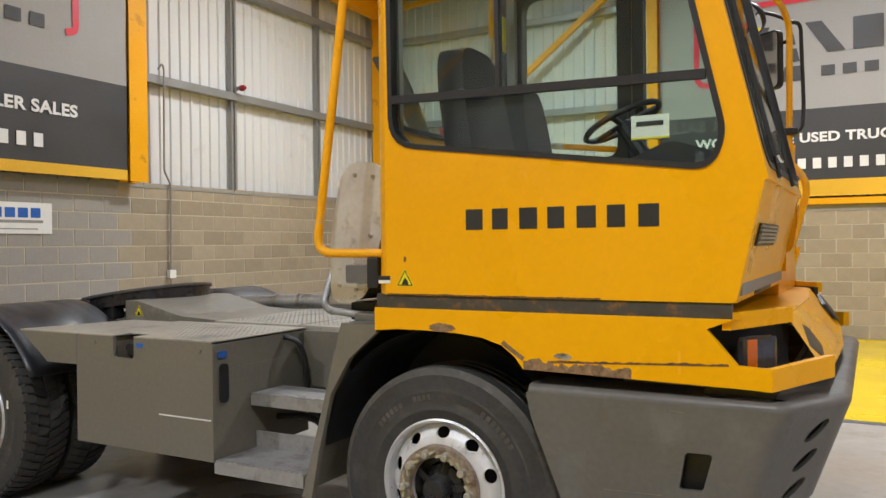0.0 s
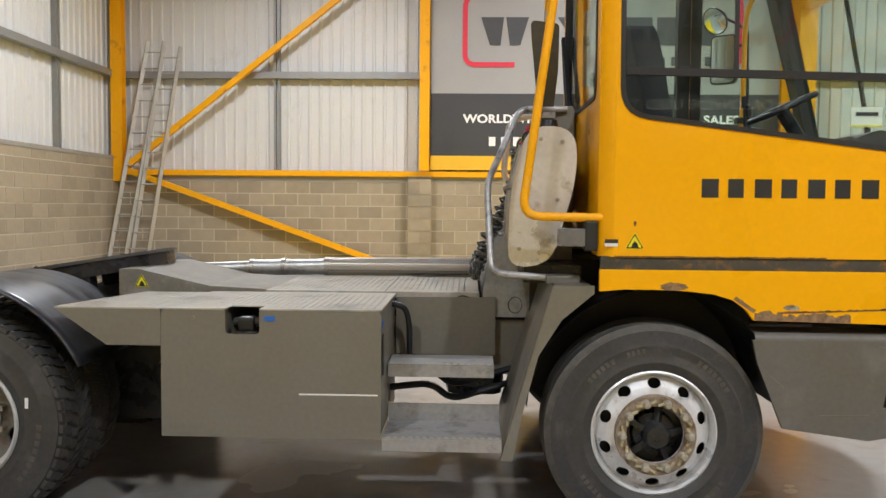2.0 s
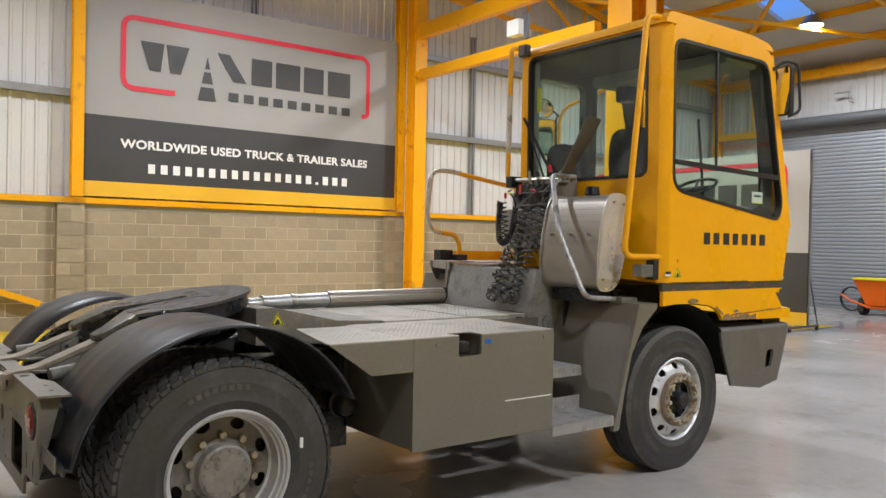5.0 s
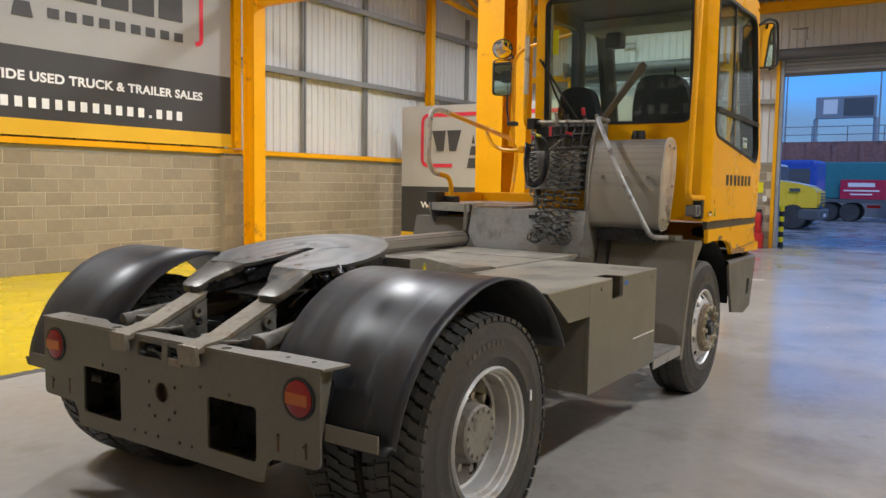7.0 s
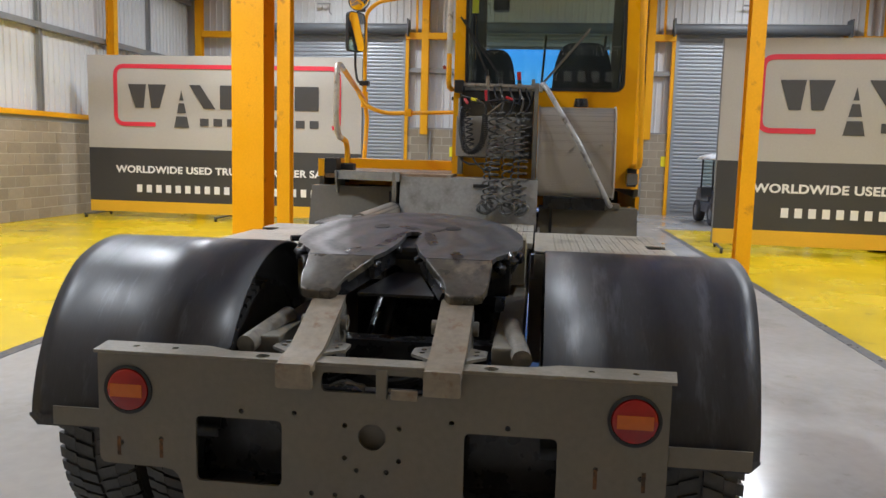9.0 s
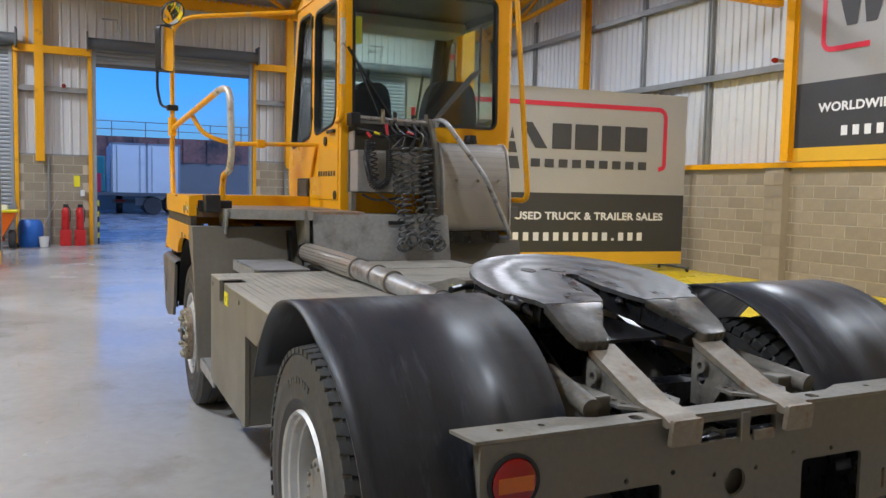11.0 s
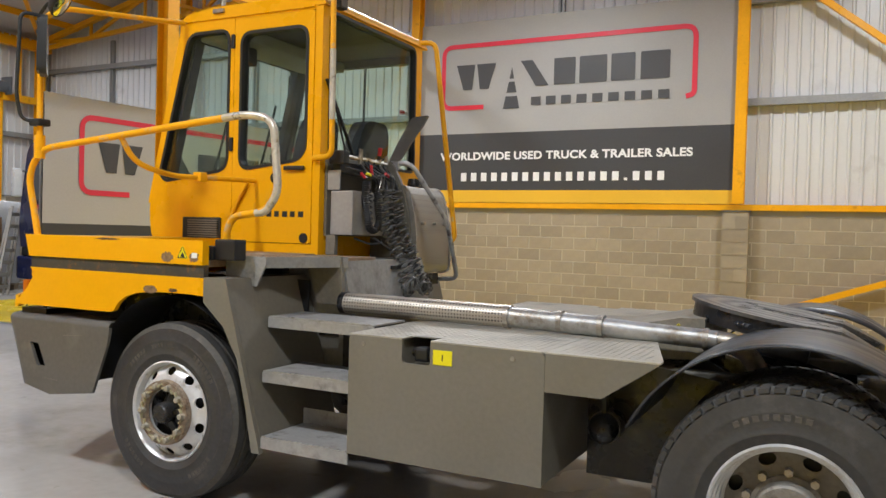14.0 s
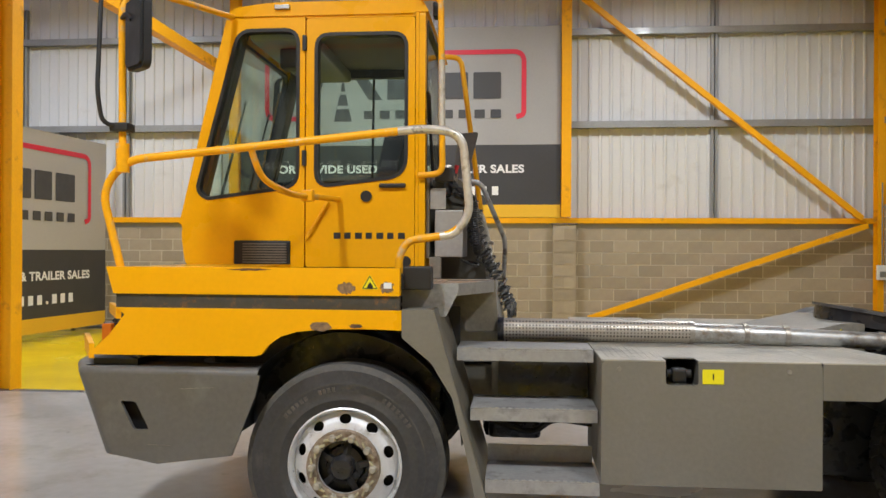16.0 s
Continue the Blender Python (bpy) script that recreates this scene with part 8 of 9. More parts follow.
for y0, lean, nm in ((3.18, 0.22, "broom"), (2.95, -0.55, "squeegee")):
    b = thing(nm, "long-handled " + nm + " leaning on the wall", nm, at=(19.9, y0, 0))
    part("handle", cyl((0, 0, 0.06), (0.25, lean, 1.25), 0.014, seg=8), LADDER, b)
    part("head", box(-0.05, 0.05, -0.16, 0.16, 0, 0.08, 0.01), BLACK, b)

spr = thing("salt_spreader", "orange towed salt spreader with a yellow rim on small wheels", "spreader", at=(19.2, 4.0, 0))
part("hopper", sheet([(-0.42, 0.26), (0.42, 0.26), (0.74, 0.86), (-0.74, 0.86)], (), lambda u, v, w: (-0.32 + w, u, v), 0.64), ORANGE_PAINT, spr)
part("rim", box(-0.36, 0.36, -0.76, 0.76, 0.86, 0.91, 0.01), LABEL_YELLOW, spr)
part("front_rib", box(-0.345, -0.321, -0.03, 0.03, 0.3, 0.86), ORANGE_PAINT, spr)
part("chassis", box(-0.30, 0.30, -0.45, 0.45, 0.18, 0.24), ORANGE_PAINT, spr)
for y in (-0.62, 0.62):
    part("wheel", add_lathe(bmesh.new(), [(0.0, -0.05), (0.1, -0.06), (0.2, -0.07), (0.22, -0.04), (0.22, 0.04), (0.2, 0.07), (0.1, 0.06), (0, 0.05)], (0, y, 0.22), "y", 24), RUBBER, spr, smooth=40)
part("drawbar", tube([(-0.3, 0.3, 0.2), (-0.5, 0.7, 0.35), (-0.5, 0.95, 0.5)], 0.025, 8, 0.1), ORANGE_PAINT, spr)
tx = thing("box", "small white carton lying on the spreader", "carton", at=(19.2, 3.55, 0.911))
part("carton", box(-0.1, 0.1, -0.09, 0.09, 0, 0.12, 0.006), LABEL_WHITE, tx)
hs = thing("hose_coil", "coil of black hose on the floor by the shutter", "hose", at=(19.9, 5.25, 0.33))
pts = [(0.03 * math.sin(i * 0.7), 0.28 * math.cos(i * 0.26), 0.30 * math.sin(i * 0.26)) for i in range(100)]
part("hose", add_tube(bmesh.new(), pts, 0.02, 6), BLACK, hs, smooth=60)

# utility buggy and wrapped goods in front of the far shutter
WRAP = surface("stretch_wrap", (0.72, 0.73, 0.74), 0.25, vary=0.1, scale=5, bump=0.5, bump_scale=9)
CARD = surface("cardboard", (0.36, 0.22, 0.11), 0.85, vary=0.15, scale=4)
TIMBER = surface("pallet_timber", (0.34, 0.26, 0.17), 0.85, vary=0.25, scale=3, fine=30, pieces=0.25, stretch=(1, 1, 0.2), bump=0.15)


def upright_pallet(x, y, yaw, lean, w=0.8, h=1.0):
    """A timber pallet stood on its edge, leaning back."""
    t = thing("pallet", "weathered timber pallet standing on edge against others", "pallet", "leaning pallets", at=(x, y, 0))
    t.matrix_basis = pose(x, y, 0, 0, 0, yaw) @ Matrix.Rotation(radians(lean), 4, "Y")
    for v in (0.0, w / 2 - 0.05, w - 0.1):
        part("bearer", box(0.022, 0.10, v, v + 0.09, 0, h), TIMBER, t)
    for i in range(6):
        z = (h - 0.1) * i / 5
        part("board", box(0, 0.02, 0, w, z, z + 0.098), TIMBER, t)
    return t


upright_pallet(16.75, -5.55, -6, 8, 0.55, 1.02)
upright_pallet(16.95, -5.75, 3, 7, 0.8, 1.02)
upright_pallet(17.15, -6.6, -4, 6, 0.9, 1.34)
pal = thing("wrapped_pallet", "pallet of goods in white stretch wrap behind the leaning pallets", "pallet", at=(18.35, -6.95, 0))
for y in (-0.45, 0, 0.45):
    part("runner", box(-0.5, 0.5, y - 0.05, y + 0.05, 0, 0.1), TIMBER, pal)
part("deck", box(-0.5, 0.5, -0.6, 0.6, 0.1, 0.13), TIMBER, pal)
bm = box(-0.45, 0.45, -0.58, 0.58, 0.131, 2.06, 0.06)
bmesh.ops.subdivide_edges(bm, edges=bm.edges[:], cuts=3, use_grid_fill=True)
for v in bm.verts:
    if v.co.z > 0.2:
        v.co += 0.05 * noise.noise_vector(v.co * 3.1)
part("wrapped_load", bm, WRAP, pal, "uneven load in white stretch wrap", smooth=60)


def carton(x, y, z, w, d, h, turn, label="brown cardboard carton with taped flaps"):
    t = thing("carton", label, "carton", "cartons", at=(x, y, z), rz=turn)
    b = part("box", box(-d / 2, d / 2, -w / 2, w / 2, 0, h, 0.006), CARD, t)
    part("tape", box(-d / 2 - 0.001, d / 2 + 0.001, -0.024, 0.024, h - 0.12, h + 0.0015), LABEL_WHITE, b)
    part("lid_seam", box(-d / 2, d / 2, 0.026, 0.029, h, h + 0.001), INK, b)
    return t


carton(17.60, -6.50, 0, 0.42, 0.42, 1.68, 3, "tall brown carton in front of the white wrapped load")
carton(17.02, -4.93, 0, 0.38, 0.45, 0.76, -4)
crate = thing("crate", "low red plastic crate stacked between two cartons", "crate", at=(17.02, -5.0, 0.762), rz=-3)
part("tray", box(-0.22, 0.22, -0.22, 0.22, 0.0, 0.13, 0.015), RED_HOSE, crate)
part("rim", box(-0.235, 0.235, -0.235, 0.235, 0.125, 0.155, 0.006), RED_HOSE, crate)
carton(17.04, -5.05, 0.919, 0.56, 0.50, 0.62, 5)

# small utility buggy with a domed white roof
buggy = thing("utility_buggy", "small utility buggy with a domed white roof and dark frame", "buggy", at=(17.95, -5.35, 0), rz=2)
bm = bmesh.new()
bmesh.ops.create_grid(bm, x_segments=14, y_segments=16, size=1, matrix=Matrix.Diagonal((0.62, 0.78, 1, 1)))
for v in bm.verts:
    e = max(abs(v.co.x / 0.62), abs(v.co.y / 0.78))
    v.co.z = 1.76 - 0.05 * e * e - 0.10 * e ** 8
roof = part("roof", bm, WRAP, buggy, "domed white plastic roof", smooth=60)
so = roof.modifiers.new("thickness", "SOLIDIFY")
so.thickness = 0.03
for x in (-0.52, 0.52):
    for y in (-0.64, 0.64):
        part("roof_post", tube([(x * 1.12, y, 0.62), (x, y, 1.66)], 0.024, 8), BLACK, buggy)
    part("roof_bar", tube([(x, -0.64, 1.655), (x, 0.64, 1.655)], 0.02, 8), BLACK, buggy)
part("body", prism_y(rounded_loop([(-0.62, 0.28), (0.95, 0.28), (1.02, 0.55), (0.86, 0.86), (0.55, 0.90), (0.45, 0.52), (-0.40, 0.52), (-0.62, 0.70)], 0.05, 4), -0.66, 0.66), SHUTTER_DARK, buggy, "dark grey buggy body")
part("load_bed", box(-1.25, -0.64, -0.68, 0.68, 0.52, 0.84, 0.03), BLACK, buggy)
part("seat", box(-0.42, 0.10, -0.58, 0.58, 0.53, 0.68, 0.04), SEAT, buggy)
part("backrest", box(-0.44, -0.34, -0.56, 0.56, 0.70, 1.10, 0.04), SEAT, buggy)
part("windscreen", sheet([(-0.62, 0.92), (0.62, 0.92), (0.62, 1.62), (-0.62, 1.62)], (), lambda u, v, w: (0.60 - 0.12 * (v - 0.9) + w, u, v), 0.006), GLASS, buggy)
for x in (-0.80, 0.68):
    for y in (-0.60, 0.60):
        w = part("wheel", add_lathe(bmesh.new(), [(0.0, -0.08), (0.13, -0.09), (0.25, -0.10), (0.28, -0.06), (0.28, 0.06), (0.25, 0.10), (0.13, 0.09), (0.0, 0.08)], (x, y * 1.06, 0.28), "y", 20), RUBBER, buggy, smooth=40)
        part("rim", add_lathe(bmesh.new(), [(0.0, 0.0), (0.10, 0.01), (0.13, 0.0)], (x, y * 1.06 + math.copysign(0.092, y), 0.28), "y", 16), PURLIN, w, smooth=40)

# aluminium steps leaning beside the pallets
steps = thing("step_ladder", "folded aluminium step ladder leaning by the pallets", "ladder", at=(16.52, -6.14, 0))
foot, head = Vector((0, 0, 0)), Vector((0.26, -0.50, 1.93))
across = Vector((0.16, -0.36, 0)).normalized() * 0.19
for d in (-1, 1):
    part("stile", beam(foot + across * d * 1.15, head + across * d * 0.85, 0.05, 0.022), LADDER, steps)
    part("stile", beam(foot + across * d * 1.10 + Vector((0.10, 0.03, 0)), head + across * d * 0.80 + Vector((0.05, 0.02, -0.05)), 0.04, 0.02), LADDER, steps)
for i in range(7):
    k = (i + 0.7) / 7.4
    c = foot.lerp(head, k)
    part("tread", beam(c - across * (1.12 - 0.3 * k), c + across * (1.12 - 0.3 * k), 0.02, 0.075), LADDER, steps)

# dark blue lorry parked beyond the standing banner
NAVY = surface("lorry_navy", (0.016, 0.022, 0.085), 0.22, vary=0.12, scale=2, coat=0.3)
navy = thing("tractor_lorry", "dark blue lorry with a tall cab parked behind the standing banner", "lorry", at=(15.05, -7.66, 0))
cabn = part("cab", prism_y(rounded_loop([(-0.95, 1.05), (1.30, 1.05), (1.36, 1.55), (1.30, 2.05), (1.12, 3.12), (0.95, 3.30), (-0.95, 3.30)], [0.05, 0.05, 0.1, 0.1, 0.12, 0.1, 0.06], 4), -1.22, 1.22), NAVY, navy, "glossy dark blue cab")
part("wind_deflector", prism_y(rounded_loop([(-0.85, 3.302), (0.90, 3.302), (0.55, 3.70), (-0.2, 3.92), (-0.85, 3.95)], [0.02, 0.1, 0.15, 0.15, 0.04], 4), -1.05, 1.05), NAVY, navy)
# the bright highlight on the deflector, put in as a white tube
part("deflector_highlight", tube([(0.86, 1.06, 3.33), (0.53, 1.07, 3.72), (-0.2, 1.07, 3.93), (-0.85, 1.07, 3.96)], 0.035, 8, 0.2), WRAP, navy, "white tube painted as the highlight along the roof deflector", smooth=60)
part("side_window", sheet(rounded_loop([(0.20, 2.12), (1.10, 2.02), (0.96, 2.82), (0.20, 2.90)], 0.06, 4), (), in_xz(1.224, 1), 0.006), SHUTTER_DARK, cabn)
part("windscreen", sheet([(-1.08, 0.0), (1.08, 0.0), (1.02, 0.92), (-1.02, 0.92)], (), lambda u, v, w: (1.31 - 0.170 * v + w, u, 2.06 + v), 0.006), SHUTTER_DARK, cabn)
part("door_line", box(0.14, 0.15, 1.2205, 1.2235, 1.10, 3.0), BLACK, cabn)
part("grille", box(1.33, 1.385, -0.85, 0.85, 1.12, 1.85, 0.02), BLACK, cabn)
for i, w in enumerate((0.10, 0.07, 0.08, 0.08, 0.09)):
    part("name_bar", box(0.86 - i * 0.135, 0.86 - i * 0.135 + w, 1.2205, 1.224, 1.86, 1.99 if i == 0 else 1.96), PRINT_RED, cabn, "red bar of plain lettering on the door")
part("side_skirt", box(-0.95, 1.28, -1.22, 1.22, 0.86, 1.048, 0.03), BLACK, navy)
part("bumper", box(0.88, 1.42, -1.24, 1.24, 0.36, 0.86, 0.06), NAVY, navy)
part("step", box(-0.42, 0.02, 0.9, 1.24, 0.40, 0.86, 0.03), BLACK, navy)
part("chassis", box(-2.9, 1.2, -0.42, 0.42, 0.60, 0.88, 0.02), BLACK, navy)
part("tank", box(-1.75, -0.98, 0.55, 1.22, 0.42, 0.98, 0.08), ALU_BOX, navy)
for y in (1.32, -1.32):
    part("door_mirror", box(1.10, 1.22, *sorted((y, y * 1.16)), 2.12, 2.72, 0.05), WRAP, navy, "pale door mirror")
    part("mirror_arm", tube([(1.12, y * 0.92, 2.66), (1.16, y * 1.05, 2.68)], 0.02, 8), BLACK, navy)
for x, y in ((0.50, 1.06), (0.50, -1.06), (-2.2, 0.98), (-2.2, -0.98)):
    w = part("wheel", add_lathe(bmesh.new(), [(0.0, -0.10), (0.26, -0.12), (0.29, -0.155), (0.48, -0.165), (0.52, -0.12), (0.52, 0.12), (0.48, 0.165), (0.29, 0.155), (0.26, 0.12), (0.0, 0.10)], (x, y, 0.52), "y", 32), RUBBER, navy, smooth=35)
    part("rim", add_lathe(bmesh.new(), [(0.0, 0.03), (0.11, 0.03), (0.13, 0.0), (0.24, 0.004), (0.27, 0.022), (0.285, 0.0)], (x, y + math.copysign(0.135, y), 0.52), "y", 28), WHEEL_SILVER, w, smooth=35)
    part("arch", add_lathe(bmesh.new(), [(0.60, -0.19), (0.60, 0.17)], (x, y, 0.52), "y", 32), BLACK, navy, smooth=50)

# ---- yard beyond the open door ----
ASPHALT = surface("asphalt", (0.42, 0.415, 0.41), 0.24, vary=0.15, scale=1, dirt=(0.28, 0.28, 0.28), dirt_amount=0.4, dirt_scale=0.5, bump=0.1, rough_vary=0.2)
tagged(part("ground", box(XF + 0.31, 900, -450, 450, -0.3, -0.02), ASPHALT), "wet grey asphalt yard outside the door", "yard", kind="structure")
WALLBRICK = surface("yard_brick", (0.26, 0.13, 0.11), 0.9, vary=0.35, scale=0.6, fine=5, dirt=(0.06, 0.06, 0.065), dirt_amount=0.4, dirt_scale=0.4)
yw = thing("yard_wall", "dark brick retaining wall with a railing along its top", "wall", kind="structure")
part("wall", box(52, 52.6, -60, 60, -0.02, 3.0), surface("yard_render", (0.2, 0.2, 0.205), 0.9, vary=0.2, scale=0.5), yw)
part("upper_course", box(51.95, 52.62, -60, 60, 3.001, 4.55), WALLBRICK, yw)
for z in (5.0, 5.5):
    part("rail", box(52.2, 52.26, -60, 60, z - 0.025, z + 0.025), PURLIN, yw)
for i in range(33):
    part("rail_post", box(52.2, 52.26, -32 + i * 2.0, -31.94 + i * 2.0, 4.551, 5.5), PURLIN, yw)
for i in range(44):
    part("buttress", box(51.82, 51.949, -33 + i * 1.5, -32.72 + i * 1.5, 3.001, 4.5), WALLBRICK, yw)
LORRY_WHITE = surface("lorry_white", (0.84, 0.84, 0.82), 0.35, vary=0.06, scale=1)
LORRY_YELLOW = surface("lorry_yellow", (0.92, 0.62, 0.04), 0.35, vary=0.06)
LORRY_BLUE = surface("lorry_blue", (0.03, 0.09, 0.42), 0.35, vary=0.1)
TEAL = surface("teal_sheet", (0.03, 0.20, 0.22), 0.55, vary=0.12)


def yard_wheel(parent, x, y, r=0.5, axis="x"):
    w = part("wheel", add_lathe(bmesh.new(), [(0, -0.15), (0.25, -0.15), (r - 0.05, -0.16), (r, -0.1), (r, 0.1), (r - 0.05, 0.16), (0.25, 0.15), (0, 0.15)], (x, y, r - 0.02), axis, 24), RUBBER, parent, smooth=40)
    return w


lor = thing("bonneted_lorry", "yellow and white lorry with a bonnet parked outside", "lorry", at=(32.6, 4.2, 0))
side = rounded_loop([(-1.86, 0.86), (-1.90, 1.20), (-1.76, 1.62), (-1.15, 1.82), (-0.38, 1.92), (-0.38, 0.86)], [0.06, 0.1, 0.16, 0.2, 0.02, 0.02], 4)
bm = prism_x(side, -1.02, 1.02)
for v in bm.verts:
    # the bonnet narrows towards its nose and its upper edges draw in
    k = max(0.0, (-0.9 - v.co.y)) * 0.14 + max(0.0, v.co.z - 1.35) * 0.22
    v.co.x *= 1 - k
part("bonnet", bm, LORRY_YELLOW, lor, "rounded yellow bonnet", smooth=40)
part("bonnet_top", sheet([(-0.74, 0), (0.74, 0), (0.86, 0.5), (0.86, 1), (-0.86, 1), (-0.86, 0.5)], (), lambda u, v, w: (u, -1.60 + 1.22 * v, (1.70 + 0.24 * v if v < 0.5 else 1.74 + 0.17 * v + (0.0 if v < 1 else 0.015)) + w), 0.02), LORRY_WHITE, lor)
part("lower_body", box(-1.10, 1.10, -0.378, 1.6, 0.75, 1.298, 0.06), LORRY_YELLOW, lor)
gr = part("grille", box(-0.62, 0.62, -1.925, -1.87, 0.98, 1.52, 0.02), LORRY_YELLOW, lor)
for k in range(4):
    part("grille_slot", box(-0.56, 0.56, -1.932, -1.924, 1.03 + 0.115 * k, 1.10 + 0.115 * k), SHUTTER_DARK, gr)
part("bonnet_vent", box(-1.03, -1.015, -1.25, -0.85, 1.50, 1.62, 0.004), SHUTTER_DARK, lor)
part("bumper", box(-1.12, 1.12, -2.02, -1.2, 0.38, 0.82, 0.09), SHUTTER_DARK, lor)
part("number_plate", box(-0.28, 0.28, -2.035, -2.018, 0.50, 0.62), LABEL_WHITE, lor)
part("roof_fairing", prism_x([(-0.2, 2.602), (1.55, 2.602), (1.55, 2.95), (0.5, 2.86)], -0.9, 0.9), LORRY_WHITE, lor)
part("cab", box(-1.1, 1.1, -0.4, 1.6, 1.3, 2.6, 0.15), LORRY_WHITE, lor)
part("side_window", box(-1.12, -1.10, -0.1, 1.2, 1.75, 2.4, 0.0), SHUTTER_DARK, lor)
part("windscreen", box(-0.95, 0.95, -0.43, -0.41, 1.95, 2.5), SHUTTER_DARK, lor)
for y in (-1.0, 1.3):
    yard_wheel(lor, -0.95, y, 0.5)
    yard_wheel(lor, 0.95, y, 0.5)
for z in (1.0, 1.35):
    part("lamp", box(-1.0, -0.72, -2.03, -1.98, z - 0.46, z - 0.30, 0.01), CLEAR_LENS, lor)
bl = thing("blue_lorry", "blue lorry cab parked behind the other lorries", "lorry", at=(37.5, 4.0, 0))
part("cab", box(-1.2, 1.2, -0.9, 1.1, 0.7, 2.9, 0.15), LORRY_BLUE, bl)
part("side_window", box(-1.22, -1.20, -0.6, 0.4, 1.7, 2.5), SHUTTER_DARK, bl)
part("bumper", box(-1.2, 1.2, -1.0, 0.9, 0.35, 0.7, 0.05), SHUTTER_DARK, bl)
part("ladder_rack", box(-1.26, -1.22, -1.0, 1.1, 1.6, 1.66), LADDER, bl)
for x in (-1.0, 1.0):
    yard_wheel(bl, x, -0.2, 0.5)
tr = thing("flat_trailer", "flat trailer with a teal sheeted load and a red board", "trailer", at=(43.5, 0.5, 0))
part("deck", box(-1.2, 1.2, -4.5, 4.0, 0.95, 1.12, 0.03), SHUTTER_DARK, tr)
part("load", box(-0.9, 1.1, 0.2, 3.8, 1.121, 3.0, 0.08), TEAL, tr, "teal sheeted load")
part("board", box(-1.18, -1.12, 0.4, 2.45, 1.13, 2.1, 0.02), surface("board_red", (0.5, 0.02, 0.06), 0.5, vary=0.06), tr, "red board with pale bars")
for i, (a, b, z) in enumerate(((0.9, 2.1, 1.75), (0.7, 2.3, 1.52), (1.0, 2.0, 1.34))):
    part("board_bar", box(-1.185, -1.181, 0.5 + a - 0.5, 0.5 + b - 0.5, z, z + (0.2 if i == 0 else 0.07)), LORRY_WHITE, tr)
for y in (-3.2, -2.1, 2.0, 3.0):
    for x in (-0.95, 0.95):
        yard_wheel(tr, x, y, 0.48)
part("tail_lamp", box(-1.22, -1.2, 0.6, 1.2, 0.7, 0.85), RED_LENS, tr)
bx = thing("box_lorry", "white box lorry seen from behind in the yard", "lorry", at=(44.5, -1.35, 0))
part("body", box(-1.0, 6.0, -1.75, 1.75, 0.95, 3.75, 0.04), LORRY_WHITE, bx)
for y in (-1.7, -0.05, 1.7):
    part("door_frame", box(-1.03, -1.001, y - 0.05, y + 0.05, 0.95, 3.75), SHUTTER, bx)
part("door_frame", box(-1.03, -1.001, -1.7, 1.7, 3.66, 3.75), SHUTTER, bx)
for y in (-1.45, -0.3, 0.3, 1.45):
    part("door_bar", box(-1.04, -1.03, y - 0.015, y + 0.015, 1.0, 3.6), PURLIN, bx)
part("rear_beam", box(-1.05, -0.9, -1.7, 1.7, 0.55, 0.75), SHUTTER_DARK, bx)
part("plate", box(-1.07, -1.055, -0.55, 0.55, 0.45, 0.85), LABEL_WHITE, bx)
for y in (-1.3, 1.3):
    part("tail_lamp", box(-1.07, -1.05, y - 0.25, y + 0.25, 0.6, 0.74), RED_LENS, bx)
    yard_wheel(bx, 0.3, y, 0.5, "y")
gs = thing("gantry_sign", "grey motorway gantry sign above the wall", "road sign", at=(60, 5.2, 0))
part("board", box(-0.3, 0.3, -1.9, 1.9, 6.6, 8.1, 0.03), SHUTTER, gs)
part("panel", box(-0.34, -0.305, -1.75, 0.1, 6.75, 7.95), SHUTTER_DARK, gs)
part("panel", box(-0.34, -0.305, 0.5, 1.4, 6.9, 7.9), LORRY_WHITE, gs)
part("post", cyl((0, 1.9, -0.02), (0, 1.9, 6.6), 0.16, seg=12), SHUTTER, gs)
part("post", cyl((0, -1.9, -0.02), (0, -1.9, 6.6), 0.16, seg=12), SHUTTER, gs)
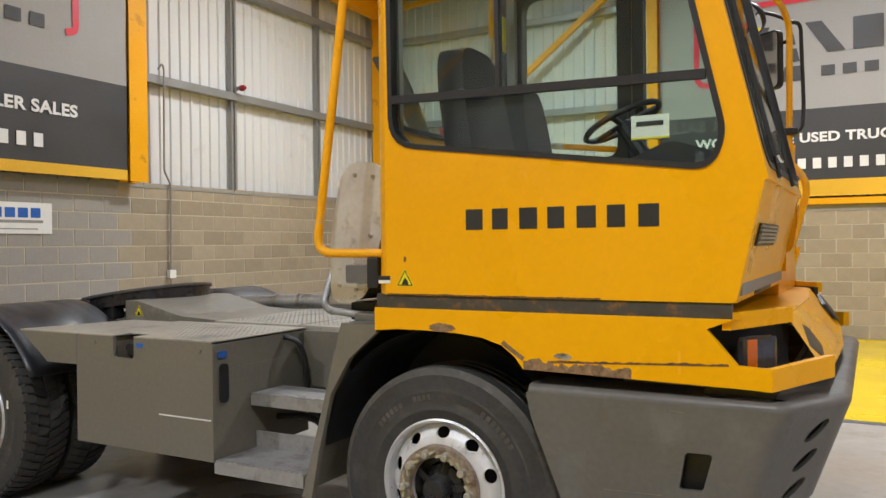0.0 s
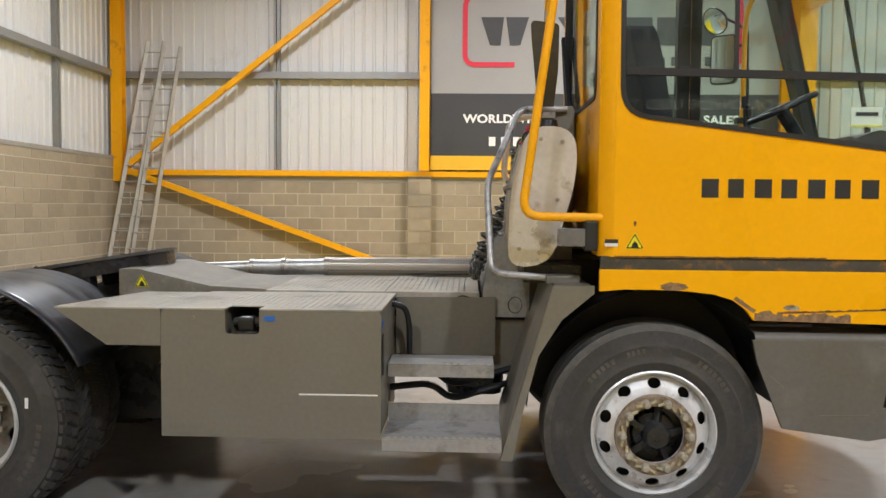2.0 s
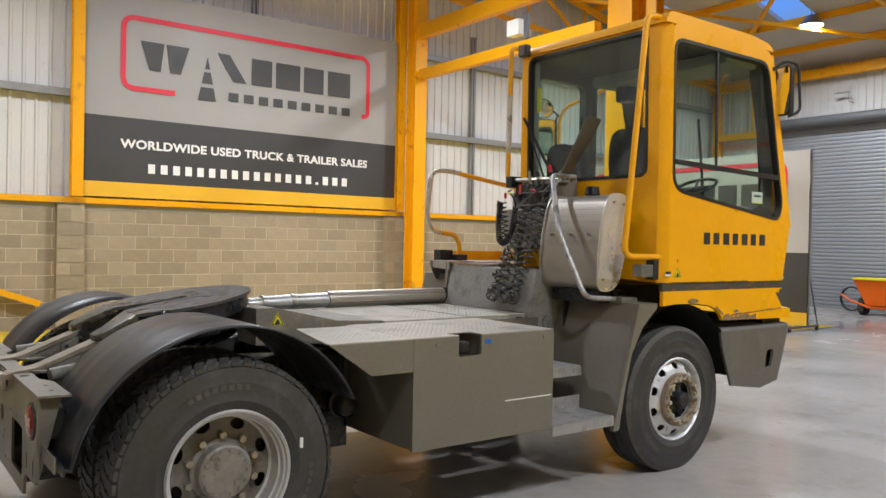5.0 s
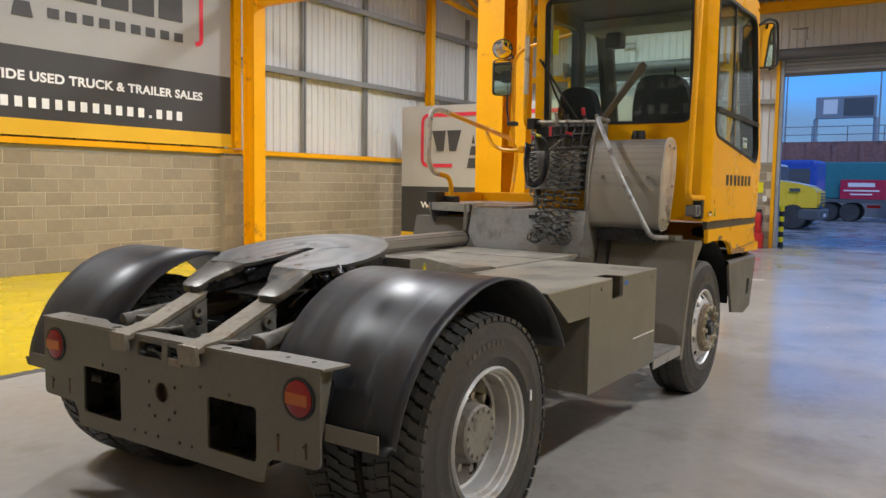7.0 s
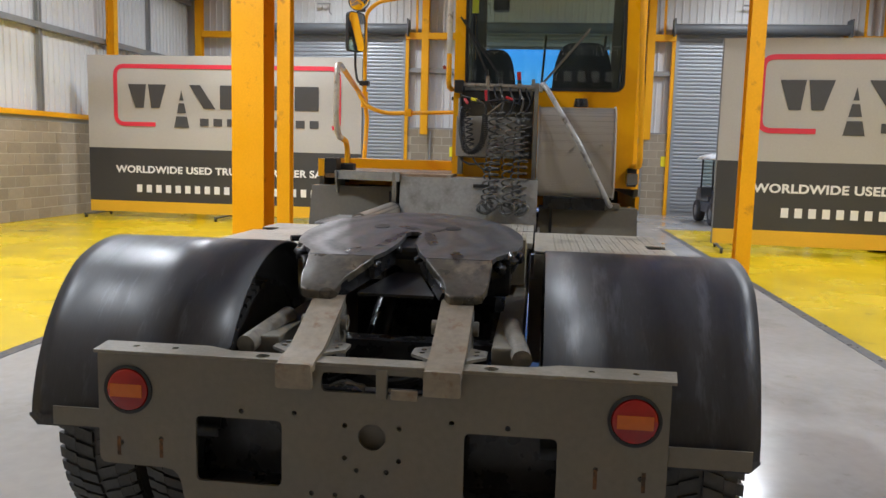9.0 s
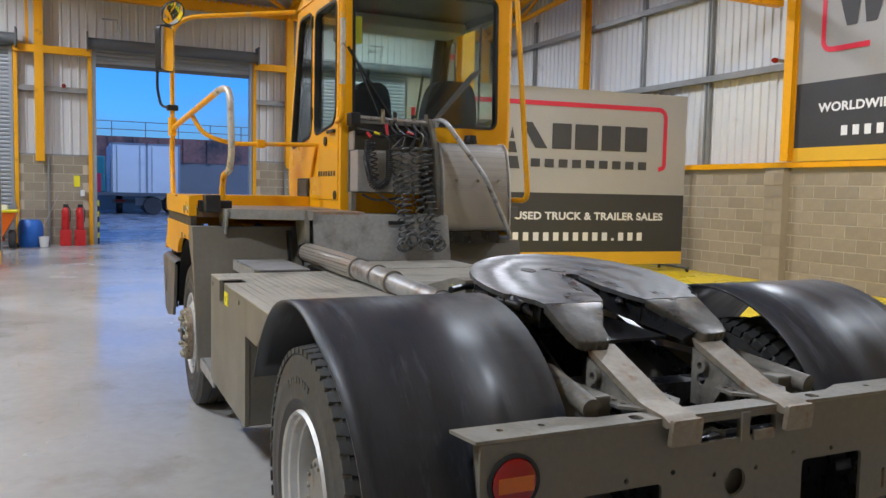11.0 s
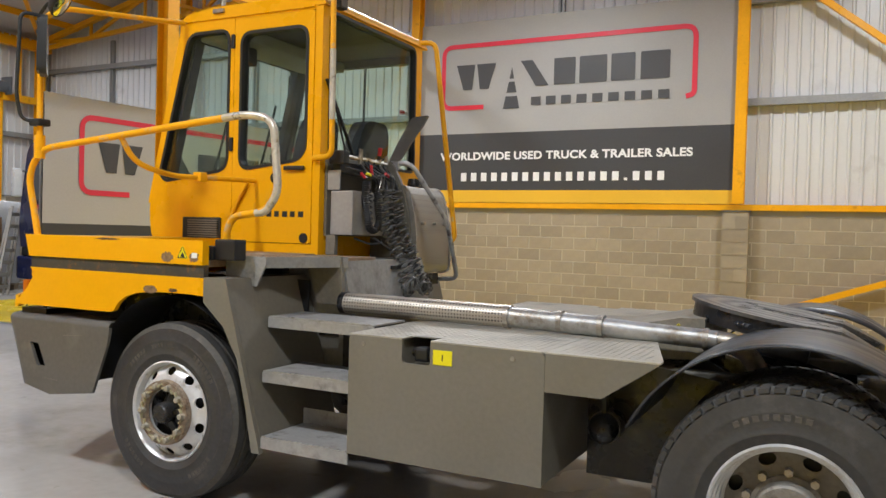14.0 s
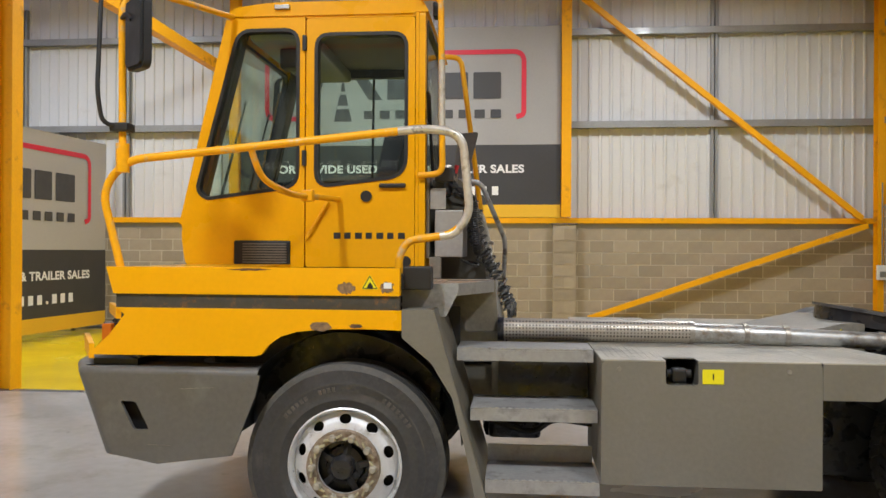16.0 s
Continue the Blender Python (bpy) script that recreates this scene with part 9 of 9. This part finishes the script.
for y in (3.3, 9.5, -14.0):
    lp = thing("street_lamp", "thin grey street lamp beyond the yard wall", "street lamp", "street lamps", at=(62, y, 0))
    part("pole", cyl((0, 0, -0.02), (0, 0, 10.2), 0.09, 0.05, seg=8), SHUTTER, lp)
    part("arm", box(-0.06, 0.06, -0.7, 0.7, 10.15, 10.25), SHUTTER, lp)
bo = thing("bollard", "black and yellow hazard bollard by the door jamb", "bollard", at=(XF + 0.55, 1.52, 0))
for k in range(8):
    part("band", cyl((0, 0, 0.14 * k if k else -0.02), (0, 0, 0.14 * (k + 1)), 0.07, seg=14), LABEL_YELLOW if k % 2 else BLACK, bo)

# ---- lamps that hang under the roof ----
LAMP_GLOW = glow("lamp_face", (1.0, 0.97, 0.92), 22)


def high_bay(x, y):
    t = thing("high_bay_lamp", "round white high-bay lamp hanging lit under the roof", "ceiling lamp", "hall lamps", at=(x, y, LAMP_Z))
    part("reflector", add_lathe(bmesh.new(), [(0.10, 0.24), (0.14, 0.2), (0.27, 0.02), (0.28, 0.0), (0.265, 0.0), (0.13, 0.19), (0.0, 0.2)], (0, 0, 0), "z", 24), PURLIN, t, smooth=40)
    bm = bmesh.new()
    add_lathe(bm, [(0.255, 0.02), (0.25, -0.01), (0.20, -0.035), (0.10, -0.05), (0.0, -0.052)], (0, 0, 0), "z", 24)
    part("diffuser", bm, LAMP_GLOW, t)
    part("hanger", cyl((0, 0, 0.2), (0, 0, max(0.4, roof_z(x) - LAMP_Z + 0.1)), 0.012, seg=6), PURLIN, t)
    return t


for lx, ly in LAMPS:
    high_bay(lx, ly)

# ---- block walls: many small pieces, last ----
block_wall("block_wall_left", M_LEFT, XB, XF, (2.2, 15.6), "buff concrete block wall with pale recessed joints")
block_wall("block_wall_right", M_RIGHT, XB, XF, (-3.6, 9.0), "buff concrete block wall with pale recessed joints")
block_wall("block_wall_back", M_BACK, YR, YL, (0.3, 9.8), "buff concrete block wall, one bay painted grey", grey=(-20, 3.3), top=2.40)
block_wall("block_wall_front", M_FRONT, YR, YL, (-4.2, 3.4), "buff concrete block piers between the vehicle doors",
           skip=[(a - 0.1, b + 0.1) for a, b, z in DOORS], top=2.25)
